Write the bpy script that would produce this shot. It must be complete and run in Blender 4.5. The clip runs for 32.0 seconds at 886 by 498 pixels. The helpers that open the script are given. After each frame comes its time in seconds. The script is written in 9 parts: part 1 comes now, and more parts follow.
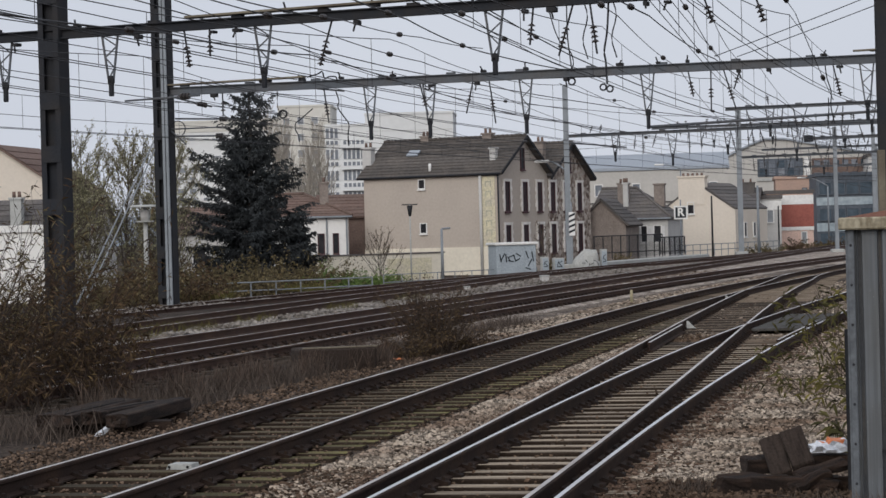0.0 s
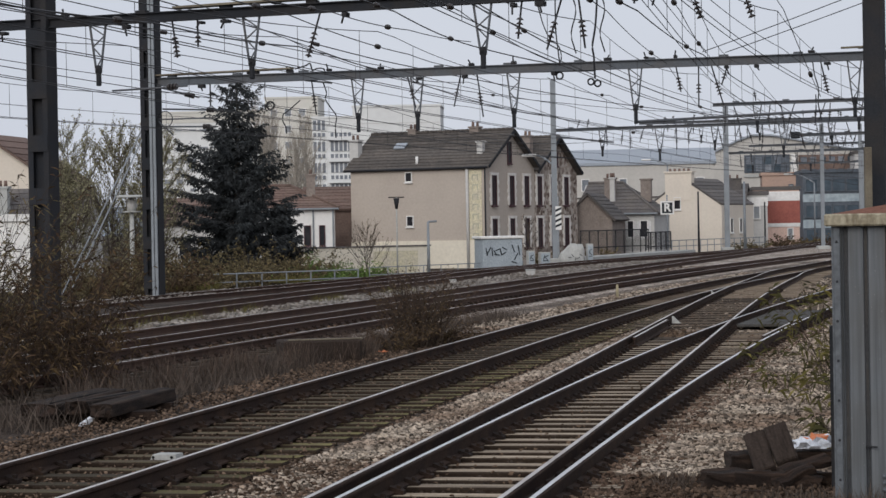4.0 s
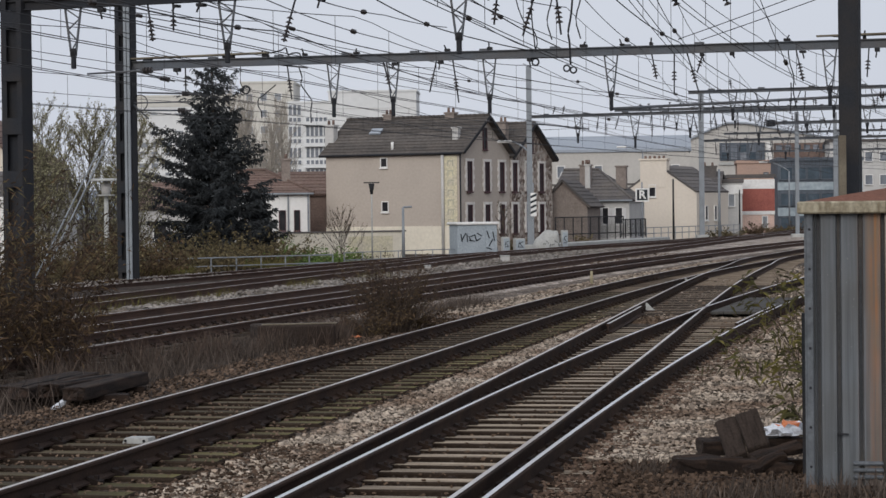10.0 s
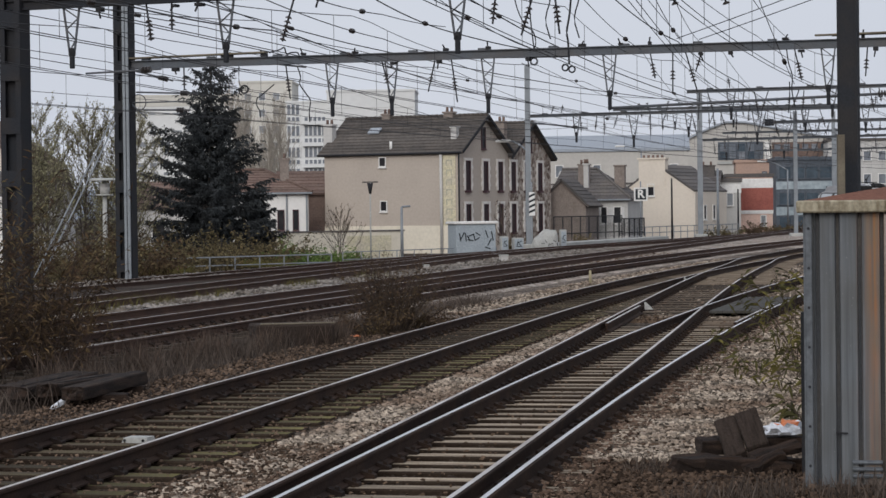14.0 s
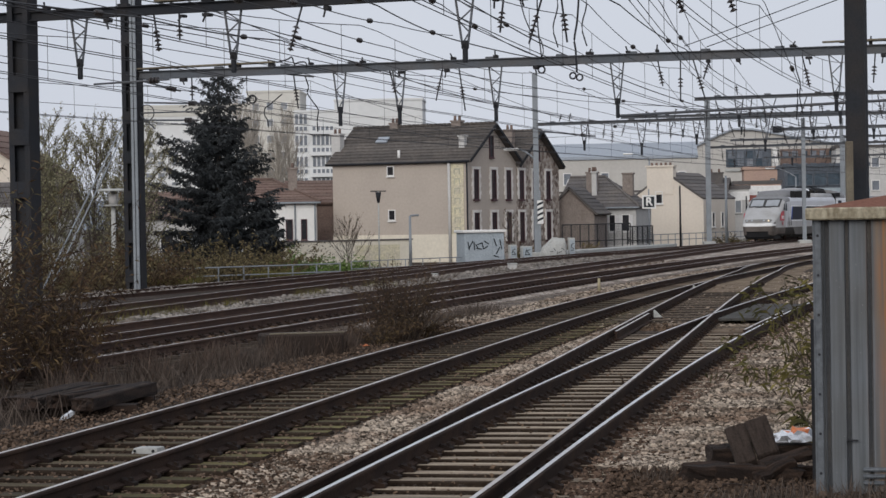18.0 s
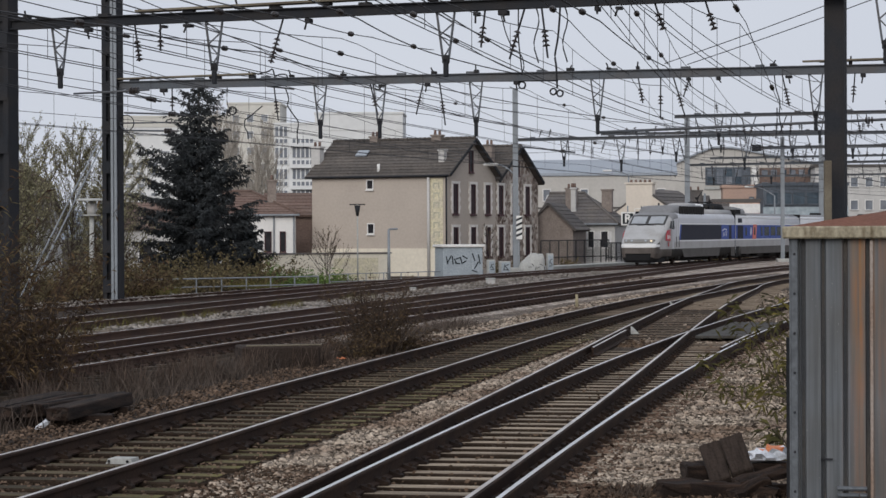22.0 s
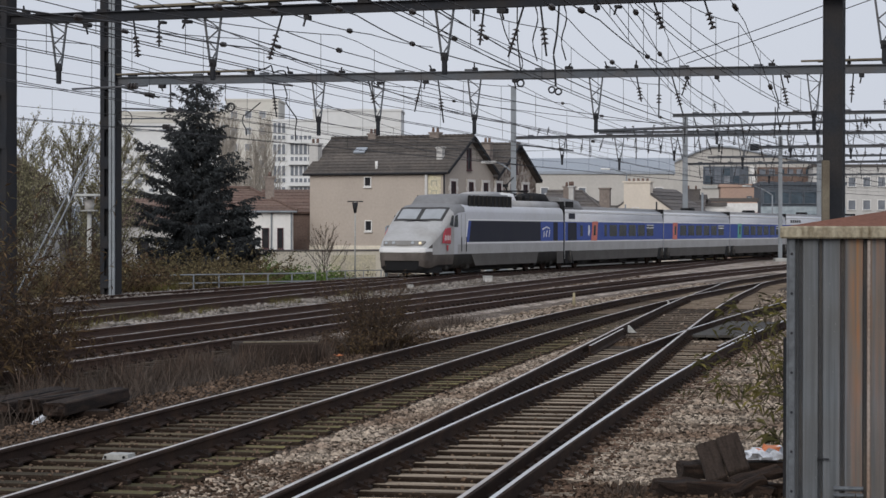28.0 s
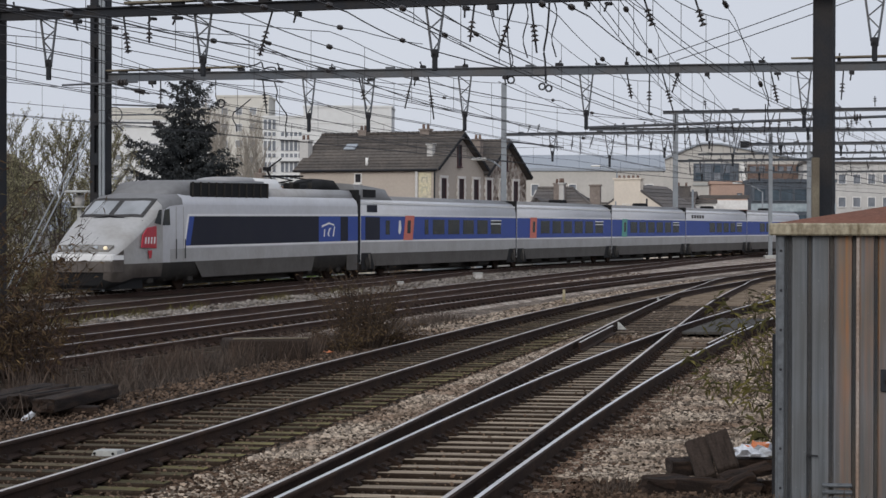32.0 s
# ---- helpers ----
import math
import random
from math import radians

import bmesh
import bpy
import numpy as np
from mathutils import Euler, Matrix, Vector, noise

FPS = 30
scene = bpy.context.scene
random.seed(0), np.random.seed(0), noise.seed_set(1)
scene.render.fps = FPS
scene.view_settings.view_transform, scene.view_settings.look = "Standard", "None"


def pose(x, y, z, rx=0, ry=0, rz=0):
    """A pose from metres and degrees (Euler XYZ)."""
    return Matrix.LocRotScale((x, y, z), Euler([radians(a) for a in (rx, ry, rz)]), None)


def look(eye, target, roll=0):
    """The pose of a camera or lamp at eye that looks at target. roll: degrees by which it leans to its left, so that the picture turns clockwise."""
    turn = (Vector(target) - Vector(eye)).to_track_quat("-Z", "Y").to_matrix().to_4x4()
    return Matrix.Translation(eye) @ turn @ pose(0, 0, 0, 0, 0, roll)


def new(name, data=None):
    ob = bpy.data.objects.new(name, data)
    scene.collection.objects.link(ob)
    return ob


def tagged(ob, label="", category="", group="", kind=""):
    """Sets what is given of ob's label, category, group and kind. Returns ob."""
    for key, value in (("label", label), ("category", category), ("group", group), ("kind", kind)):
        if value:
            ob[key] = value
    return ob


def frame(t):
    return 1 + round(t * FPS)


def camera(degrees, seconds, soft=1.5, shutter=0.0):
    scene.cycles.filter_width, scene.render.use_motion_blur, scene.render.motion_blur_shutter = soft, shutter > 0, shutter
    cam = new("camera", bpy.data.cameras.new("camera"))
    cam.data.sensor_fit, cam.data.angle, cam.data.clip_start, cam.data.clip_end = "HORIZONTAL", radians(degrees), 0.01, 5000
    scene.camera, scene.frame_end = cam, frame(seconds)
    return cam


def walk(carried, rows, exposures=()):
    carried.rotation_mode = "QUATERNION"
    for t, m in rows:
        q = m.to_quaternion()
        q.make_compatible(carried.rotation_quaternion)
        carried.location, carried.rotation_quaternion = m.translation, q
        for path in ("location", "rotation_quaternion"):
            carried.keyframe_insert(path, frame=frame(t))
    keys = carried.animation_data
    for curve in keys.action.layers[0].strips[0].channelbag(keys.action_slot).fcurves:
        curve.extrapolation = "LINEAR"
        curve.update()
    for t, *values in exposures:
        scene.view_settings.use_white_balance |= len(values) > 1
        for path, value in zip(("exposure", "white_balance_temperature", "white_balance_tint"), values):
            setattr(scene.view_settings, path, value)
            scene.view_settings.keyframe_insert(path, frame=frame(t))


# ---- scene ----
import collections
import functools
import itertools

# ---- camera: held in the hand beside the tracks ----
EYE = (0.0, 0.0, 2.08)
cam = camera(22.5, 32.0, soft=1.5)
# seconds, yaw (left positive), pitch, roll, in degrees, and the sway of the eye to the side and upwards
TURNS = [
    (0.0, 0.967, -0.439, 1.585, -0.007, 0.009),
    (0.5, 0.997, -0.374, 1.592, -0.012, 0.017),
    (1.0, 1.010, -0.370, 1.522, -0.010, 0.012),
    (1.5, 0.928, -0.443, 1.674, -0.014, 0.014),
    (2.0, 0.821, -0.380, 1.463, -0.006, 0.015),
    (2.5, 0.704, -0.420, 1.356, -0.005, 0.009),
    (4.5, 0.614, -0.653, 1.003, -0.007, 0.005),
    (5.0, 0.337, -0.716, 1.261, 0.014, 0.005),
    (5.5, 0.081, -0.914, 0.897, 0.003, 0.000),
    (6.0, 0.036, -0.874, 1.002, 0.005, 0.002),
    (6.5, 0.061, -0.874, 1.014, 0.006, 0.003),
    (7.0, 0.165, -0.915, 1.038, 0.005, 0.001),
    (7.5, 0.127, -0.947, 0.994, 0.005, 0.000),
    (8.0, 0.135, -0.914, 0.936, 0.005, -0.001),
    (8.5, 0.035, -0.771, 0.773, 0.001, -0.000),
    (9.0, 0.013, -0.834, 0.782, 0.011, -0.003),
    (9.5, -0.223, -0.898, 0.513, 0.008, 0.000),
    (10.0, -0.017, -0.996, 0.675, 0.007, -0.001),
    (10.5, -0.040, -1.049, 0.858, 0.005, 0.001),
    (11.0, 0.060, -1.030, 1.006, 0.001, -0.003),
    (11.5, 0.107, -1.029, 0.816, 0.001, -0.004),
    (12.0, 0.033, -0.950, 0.692, 0.005, -0.002),
    (12.5, -0.167, -0.983, 0.585, 0.001, -0.004),
    (13.0, 0.010, -0.956, 0.633, 0.005, 0.002),
    (13.5, -0.009, -0.927, 0.687, 0.011, -0.005),
    (14.0, -0.056, -1.011, 0.714, 0.002, -0.002),
    (14.5, 0.002, -1.057, 0.796, 0.008, -0.002),
    (16.5, -0.040, -0.934, 1.021, -0.000, -0.001),
    (17.0, 0.091, -0.898, 1.103, 0.000, 0.001),
    (17.5, 0.165, -0.903, 1.157, 0.003, -0.003),
    (18.0, 0.155, -0.785, 1.011, -0.004, 0.002),
    (18.5, 0.172, -0.773, 1.024, 0.000, -0.000),
    (19.0, 0.148, -0.807, 1.063, 0.003, 0.001),
    (19.5, 0.056, -0.901, 1.202, -0.003, -0.002),
    (20.0, 0.103, -0.837, 1.566, 0.004, 0.002),
    (20.5, -0.009, -0.881, 2.235, 0.001, -0.006),
    (21.0, 0.051, -0.779, 1.789, 0.006, 0.002),
    (21.5, -0.118, -0.420, 0.422, 0.012, 0.005),
    (22.0, -0.384, -0.423, 0.275, 0.008, -0.002),
    (22.5, -0.260, -0.538, 0.485, 0.002, 0.002),
    (23.0, -0.073, -0.479, 0.296, 0.005, 0.004),
    (23.5, -0.453, -0.541, -0.366, 0.009, 0.003),
    (24.0, -0.300, -0.497, -0.101, 0.003, 0.000),
    (24.5, -0.260, -0.508, 0.011, 0.005, 0.003),
    (25.0, -0.427, -0.515, 0.147, 0.011, 0.001),
    (25.5, -0.426, -0.494, 0.205, 0.007, 0.002),
    (27.5, -0.388, -0.471, -0.144, 0.007, -0.002),
    (28.0, -0.447, -0.488, -0.062, 0.006, 0.000),
    (28.5, -0.425, -0.493, 0.153, 0.006, -0.002),
    (29.0, -0.504, -0.613, 0.220, 0.008, -0.002),
    (29.5, -0.418, -0.588, 0.075, 0.005, -0.001),
    (30.0, -0.431, -0.589, 0.228, 0.005, -0.001),
    (30.5, -0.484, -0.621, 0.246, 0.008, 0.001),
    (31.0, -0.467, -0.576, 0.021, 0.009, -0.002),
    (31.5, -0.617, -0.627, -0.097, 0.015, 0.002),
    (32.0, -0.693, -0.572, -0.123, 0.014, -0.001),
]
walk(cam, [(t, pose(EYE[0] + dx, EYE[1], EYE[2] + dz, 90 + p, r, y)) for t, y, p, r, dx, dz in TURNS], exposures=[(0.0, 0.0), (32.0, 0.0)])

# ---- world: overcast daylight ----
world = bpy.data.worlds.new("overcast_sky")
scene.world = world
world.use_nodes = True
wt = world.node_tree
wt.nodes.clear()
w_out = wt.nodes.new("ShaderNodeOutputWorld")
w_bg = wt.nodes.new("ShaderNodeBackground")
w_sky = wt.nodes.new("ShaderNodeTexSky")
w_sky.sky_type = 'NISHITA'
w_sky.sun_disc = False
w_sky.sun_elevation, w_sky.sun_rotation = radians(26), radians(197)
w_sky.air_density, w_sky.dust_density, w_sky.ozone_density = 1.0, 4.0, 1.0
w_mul = wt.nodes.new("ShaderNodeMix")
w_mul.data_type = 'RGBA'
w_mul.inputs["Factor"].default_value = 0.93
w_coord = wt.nodes.new("ShaderNodeTexCoord")
w_noise = wt.nodes.new("ShaderNodeTexNoise")
w_noise.inputs["Scale"].default_value = 2.5
w_noise.inputs["Detail"].default_value = 3
w_ramp = wt.nodes.new("ShaderNodeValToRGB")
w_ramp.color_ramp.elements[0].position, w_ramp.color_ramp.elements[1].position = 0.3, 0.75
w_ramp.color_ramp.elements[0].color = (6.2, 6.6, 7.55, 1)
w_ramp.color_ramp.elements[1].color = (6.95, 7.3, 8.1, 1)
wt.links.new(w_coord.outputs["Generated"], w_noise.inputs["Vector"])
wt.links.new(w_noise.outputs["Fac"], w_ramp.inputs["Fac"])
wt.links.new(w_sky.outputs["Color"], w_mul.inputs["A"])
wt.links.new(w_ramp.outputs["Color"], w_mul.inputs["B"])
wt.links.new(w_mul.outputs["Result"], w_bg.inputs["Color"])
w_bg.inputs["Strength"].default_value = 0.099
wt.links.new(w_bg.outputs["Background"], w_out.inputs["Surface"])
sun = new("sun", bpy.data.lights.new("sun", 'SUN'))
sun.data.energy, sun.data.angle, sun.data.color = 1.45, radians(40), (1.0, 0.98, 0.955)
sun.matrix_world = look((-30, -40, 50), (0, 60, 0))

# ---- materials ----


def mat(name, base, rough=0.8, metal=0.0, second=None, amount=0.5, scale=3.0, fine=40.0, bump=0.0, bump_scale=None,
        object_vary=0.0, streak=None, island=0.0, spec=0.25, grain=0.25):
    """A surface of one colour with a second one in stains, a fine grain, and relief. Sizes by object space, in 1/m."""
    m = bpy.data.materials.new(name)
    m.use_nodes = True
    nt = m.node_tree
    b = nt.nodes["Principled BSDF"]
    b.inputs["Roughness"].default_value, b.inputs["Metallic"].default_value = rough, metal
    b.inputs["Specular IOR Level"].default_value = spec
    co = nt.nodes.new("ShaderNodeTexCoord")
    vec = co.outputs["Object"]
    if streak:
        mp = nt.nodes.new("ShaderNodeMapping")
        mp.inputs["Scale"].default_value = streak
        nt.links.new(vec, mp.inputs["Vector"])
        vec = mp.outputs["Vector"]
    n1 = nt.nodes.new("ShaderNodeTexNoise")
    n1.inputs["Scale"].default_value, n1.inputs["Detail"].default_value = scale, 5
    n2 = nt.nodes.new("ShaderNodeTexNoise")
    n2.inputs["Scale"].default_value, n2.inputs["Detail"].default_value = fine, 4
    nt.links.new(vec, n1.inputs["Vector"])
    nt.links.new(co.outputs["Object"], n2.inputs["Vector"])
    ramp = nt.nodes.new("ShaderNodeMapRange")
    ramp.inputs["From Min"].default_value, ramp.inputs["From Max"].default_value = 0.42, 0.68
    ramp.inputs["To Max"].default_value = amount
    nt.links.new(n1.outputs["Fac"], ramp.inputs["Value"])
    mx = nt.nodes.new("ShaderNodeMix")
    mx.data_type = 'RGBA'
    second = second or tuple(c * 0.6 for c in base)
    mx.inputs["A"].default_value, mx.inputs["B"].default_value = (*base, 1), (*second, 1)
    nt.links.new(ramp.outputs["Result"], mx.inputs["Factor"])
    hsv = nt.nodes.new("ShaderNodeHueSaturation")
    nt.links.new(mx.outputs["Result"], hsv.inputs["Color"])
    mr = nt.nodes.new("ShaderNodeMapRange")
    mr.inputs["From Min"].default_value, mr.inputs["From Max"].default_value = 0.25, 0.75
    mr.inputs["To Min"].default_value, mr.inputs["To Max"].default_value = 1 - grain, 1 + grain
    nt.links.new(n2.outputs["Fac"], mr.inputs["Value"])
    val = mr.outputs["Result"]
    if object_vary or island:
        src = nt.nodes.new("ShaderNodeObjectInfo" if object_vary else "ShaderNodeNewGeometry")
        am = object_vary or island
        r2 = nt.nodes.new("ShaderNodeMapRange")
        r2.inputs["To Min"].default_value, r2.inputs["To Max"].default_value = 1 - am, 1 + am
        nt.links.new(src.outputs["Random" if object_vary else "Random Per Island"], r2.inputs["Value"])
        ml = nt.nodes.new("ShaderNodeMath")
        ml.operation = 'MULTIPLY'
        nt.links.new(val, ml.inputs[0])
        nt.links.new(r2.outputs["Result"], ml.inputs[1])
        val = ml.outputs["Value"]
    nt.links.new(val, hsv.inputs["Value"])
    nt.links.new(hsv.outputs["Color"], b.inputs["Base Color"])
    if bump:
        bp = nt.nodes.new("ShaderNodeBump")
        bp.inputs["Strength"].default_value, bp.inputs["Distance"].default_value = min(1.0, bump), 0.02
        n3 = nt.nodes.new("ShaderNodeTexNoise")
        n3.inputs["Scale"].default_value, n3.inputs["Detail"].default_value = bump_scale or fine, 4
        nt.links.new(co.outputs["Object"], n3.inputs["Vector"])
        nt.links.new(n3.outputs["Fac"], bp.inputs["Height"])
        nt.links.new(bp.outputs["Normal"], b.inputs["Normal"])
    return m


def stone_mat(name, colours, size, rough=0.95, patch=0.35):
    """Broken stone: cells of several greys and browns with relief, in larger patches of dirt."""
    m = bpy.data.materials.new(name)
    m.use_nodes = True
    nt = m.node_tree
    b = nt.nodes["Principled BSDF"]
    b.inputs["Roughness"].default_value = rough
    b.inputs["Specular IOR Level"].default_value = 0.15
    co = nt.nodes.new("ShaderNodeTexCoord")
    vo = nt.nodes.new("ShaderNodeTexVoronoi")
    vo.inputs["Scale"].default_value = 1.0 / size
    nt.links.new(co.outputs["Object"], vo.inputs["Vector"])
    sp = nt.nodes.new("ShaderNodeSeparateColor")
    nt.links.new(vo.outputs["Color"], sp.inputs["Color"])
    rp = nt.nodes.new("ShaderNodeValToRGB")
    els = rp.color_ramp.elements
    while len(els) < len(colours):
        els.new(0.5)
    for i, c in enumerate(colours):
        els[i].position, els[i].color = i / (len(colours) - 1), (*c, 1)
    nt.links.new(sp.outputs["Red"], rp.inputs["Fac"])
    n = nt.nodes.new("ShaderNodeTexNoise")
    n.inputs["Scale"].default_value, n.inputs["Detail"].default_value = 0.6, 6
    nt.links.new(co.outputs["Object"], n.inputs["Vector"])
    mr = nt.nodes.new("ShaderNodeMapRange")
    mr.inputs["From Min"].default_value, mr.inputs["From Max"].default_value = 0.3, 0.7
    mr.inputs["To Min"].default_value, mr.inputs["To Max"].default_value = 1 - patch, 1 + patch
    nt.links.new(n.outputs["Fac"], mr.inputs["Value"])
    hs = nt.nodes.new("ShaderNodeHueSaturation")
    nt.links.new(rp.outputs["Color"], hs.inputs["Color"])
    nt.links.new(mr.outputs["Result"], hs.inputs["Value"])
    nt.links.new(hs.outputs["Color"], b.inputs["Base Color"])
    bp = nt.nodes.new("ShaderNodeBump")
    bp.inputs["Strength"].default_value, bp.inputs["Distance"].default_value = 1.0, size * 0.5
    bp.invert = True
    nt.links.new(vo.outputs["Distance"], bp.inputs["Height"])
    nt.links.new(bp.outputs["Normal"], b.inputs["Normal"])
    return m


M = {}
M["soil"] = stone_mat("soil", [(0.022, 0.016, 0.012), (0.045, 0.033, 0.026), (0.075, 0.057, 0.045)], 0.05)
M["ballast"] = stone_mat("ballast", [(0.014, 0.010, 0.007), (0.045, 0.032, 0.023), (0.088, 0.066, 0.049), (0.15, 0.12, 0.094)], 0.05)
M["ballast_dark"] = stone_mat("ballast_dark", [(0.026, 0.019, 0.014), (0.052, 0.039, 0.029), (0.095, 0.073, 0.056)], 0.04)
M["ballast_fouled"] = stone_mat("ballast_fouled", [(0.014, 0.010, 0.008), (0.032, 0.023, 0.017), (0.07, 0.051, 0.038)], 0.04)
M["ballast_pale"] = stone_mat("ballast_pale", [(0.05, 0.04, 0.032), (0.12, 0.10, 0.085), (0.20, 0.18, 0.16), (0.32, 0.30, 0.28)], 0.11, patch=0.9)
M["ballast_far"] = stone_mat("ballast_far", [(0.10, 0.076, 0.06), (0.24, 0.19, 0.155), (0.40, 0.335, 0.285), (0.58, 0.53, 0.48)], 0.09, patch=0.6)
M["ballast_mid"] = stone_mat("ballast_mid", [(0.05, 0.037, 0.029), (0.115, 0.087, 0.068), (0.18, 0.145, 0.118), (0.29, 0.25, 0.215)], 0.06, patch=0.5)
M["stone"] = mat("stone", (0.33, 0.273, 0.217), 0.95, second=(0.13, 0.083, 0.056), scale=0.8, amount=0.85, island=0.85, spec=0.1)
M["stone_brown"] = mat("stone_brown", (0.12, 0.082, 0.056), 0.95, second=(0.058, 0.038, 0.026), scale=1.0, island=0.65, spec=0.08)
M["stone_soil"] = mat("stone_soil", (0.125, 0.087, 0.063), 0.95, second=(0.045, 0.032, 0.023), scale=1.0, island=0.75, spec=0.08)
M["rail_side"] = mat("rail_side", (0.035, 0.0225, 0.018), 0.85, 0.0, second=(0.078, 0.045, 0.029), scale=2, bump=0.3, spec=0.12)
M["rail_rust"] = mat("rail_rust", (0.062, 0.040, 0.033), 0.85, 0.0, second=(0.10, 0.058, 0.04), scale=2, bump=0.3, spec=0.12)
M["rail_top"] = mat("rail_top", (0.80, 0.79, 0.80), 0.28, 1.0, second=(0.55, 0.50, 0.47), scale=0.7, amount=0.6, grain=0.12)
M["rail_dull"] = mat("rail_dull", (0.68, 0.64, 0.61), 0.40, 0.95, second=(0.36, 0.29, 0.24), scale=0.7, amount=0.75, grain=0.15)
# Near-black sides carry the shade of the gaps between sleepers in their colour
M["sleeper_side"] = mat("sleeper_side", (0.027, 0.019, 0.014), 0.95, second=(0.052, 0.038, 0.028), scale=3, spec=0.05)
M["sleeper_pale"] = mat("sleeper_pale", (0.355, 0.288, 0.212), 0.9, second=(0.105, 0.074, 0.05), scale=1.6, object_vary=0.3, bump=0.4, streak=(1, 4, 4), amount=0.8)
M["sleeper_moss"] = mat("sleeper_moss", (0.075, 0.056, 0.04), 0.95, second=(0.11, 0.094, 0.03), scale=0.8, amount=0.75, object_vary=0.6, bump=0.5)
M["sleeper_mossy_end"] = mat("sleeper_mossy_end", (0.15, 0.13, 0.042), 0.95, second=(0.07, 0.056, 0.035), scale=1.5, amount=0.8, object_vary=0.5, bump=0.5)
M["sleeper_mid"] = mat("sleeper_mid", (0.15, 0.115, 0.085), 0.95, second=(0.075, 0.052, 0.036), scale=1.2, amount=0.9, island=0.4)
M["sleeper_turnout"] = mat("sleeper_turnout", (0.155, 0.122, 0.09), 0.95, second=(0.06, 0.043, 0.03), scale=1.6, amount=0.9, object_vary=0.6, bump=0.4)
M["sleeper_dark"] = mat("sleeper_dark", (0.082, 0.064, 0.049), 0.95, second=(0.14, 0.112, 0.088), scale=2, object_vary=0.3, bump=0.4)
M["steel_dark"] = mat("steel_dark", (0.024, 0.026, 0.031), 0.7, 0.0, second=(0.04, 0.034, 0.03), scale=1.5, spec=0.15)
M["steel_grey"] = mat("steel_grey", (0.25, 0.27, 0.29), 0.6, 0.1, second=(0.17, 0.18, 0.19), scale=1.2, amount=0.5)
M["steel_beam"] = mat("steel_beam", (0.10, 0.11, 0.125), 0.6, 0.1, second=(0.105, 0.095, 0.09), scale=1.2, amount=0.6, spec=0.2)
M["wire"] = mat("wire", (0.028, 0.028, 0.032), 0.6, 0.1, spec=0.2)
M["insulator"] = mat("insulator", (0.06, 0.045, 0.04), 0.35)
M["render_beige"] = mat("render_beige", (0.455, 0.395, 0.34), 0.95, second=(0.405, 0.35, 0.303), scale=0.5, fine=6, amount=0.6, grain=0.06)
M["render_cream"] = mat("render_cream", (0.70, 0.64, 0.53), 0.95, second=(0.60, 0.545, 0.45), scale=0.6, fine=6, grain=0.07)
M["white_wall"] = mat("white_wall", (0.78, 0.76, 0.73), 0.9, second=(0.68, 0.665, 0.64), scale=0.4, fine=4, grain=0.05)
M["concrete"] = mat("concrete", (0.42, 0.42, 0.40), 0.95, second=(0.30, 0.30, 0.29), scale=1.5, fine=20)
M["roof_tile"] = mat("roof_tile", (0.095, 0.085, 0.078), 0.9, second=(0.14, 0.12, 0.105), scale=0.9, fine=5, object_vary=0.22, spec=0.1)

# ---- helpers for meshes ----


def mesh_from(verts, faces, name="m"):
    me = bpy.data.meshes.new(name)
    me.from_pydata([tuple(v) for v in verts], [], [tuple(f) for f in faces])
    me.update()
    return me


def part(name, bm, material, parent=None, label="", smooth=False):
    """Links a bmesh (or a mesh) as one mesh object under a thing or a part."""
    if isinstance(bm, bpy.types.Mesh):
        me = bm
    else:
        me = bpy.data.meshes.new(name)
        bmesh.ops.recalc_face_normals(bm, faces=bm.faces[:])
        bm.to_mesh(me)
        bm.free()
    for m in (material if isinstance(material, (list, tuple)) else [material]):
        if len(me.materials) < 12:
            me.materials.append(m)
    if smooth:
        me.shade_smooth()
    ob = new(name, me)
    if parent is not None:
        ob.parent = parent
    if label:
        ob["label"] = label
    return ob


def thing(name, label, category, m=None, group="", kind=""):
    ob = new(name)
    ob.empty_display_size = 0.2
    if m is not None:
        ob.matrix_world = m
    return tagged(ob, label, category, group, kind)


def cuboid(bm, c, s, turn=None, bevel=0.0, mi=0):
    """A box of size s round the centre c, turned by the matrix turn."""
    r = bmesh.ops.create_cube(bm, size=1.0)
    vs = r["verts"]
    m = Matrix.Translation(c) @ (turn or Matrix()) @ Matrix.Diagonal((*s, 1))
    bmesh.ops.transform(bm, matrix=m, verts=vs)
    fs = {f for v in vs for f in v.link_faces}
    for f in fs:
        f.material_index = mi
    if bevel:
        es = list({e for v in vs for e in v.link_edges})
        bmesh.ops.bevel(bm, geom=es, offset=bevel, segments=1, affect='EDGES')
    return vs


def bar(bm, a, b, w, h=None, mi=0):
    """A square bar from a to b."""
    a, b = Vector(a), Vector(b)
    d = b - a
    q = d.to_track_quat('Z', 'Y').to_matrix().to_4x4()
    return cuboid(bm, (a + b) / 2, (w, h or w, d.length), q, mi=mi)


def rod(bm, a, b, r, r2=None, seg=8, mi=0):
    """A round rod from a to b."""
    a, b = Vector(a), Vector(b)
    d = b - a
    q = d.to_track_quat('Z', 'Y').to_matrix().to_4x4()
    g = bmesh.ops.create_cone(bm, cap_ends=True, segments=seg, radius1=r, radius2=r if r2 is None else r2, depth=d.length,
                              matrix=Matrix.Translation((a + b) / 2) @ q)
    for f in {f for v in g["verts"] for f in v.link_faces}:
        f.material_index = mi
        f.smooth = seg > 6 and len(f.verts) == 4
    return g["verts"]


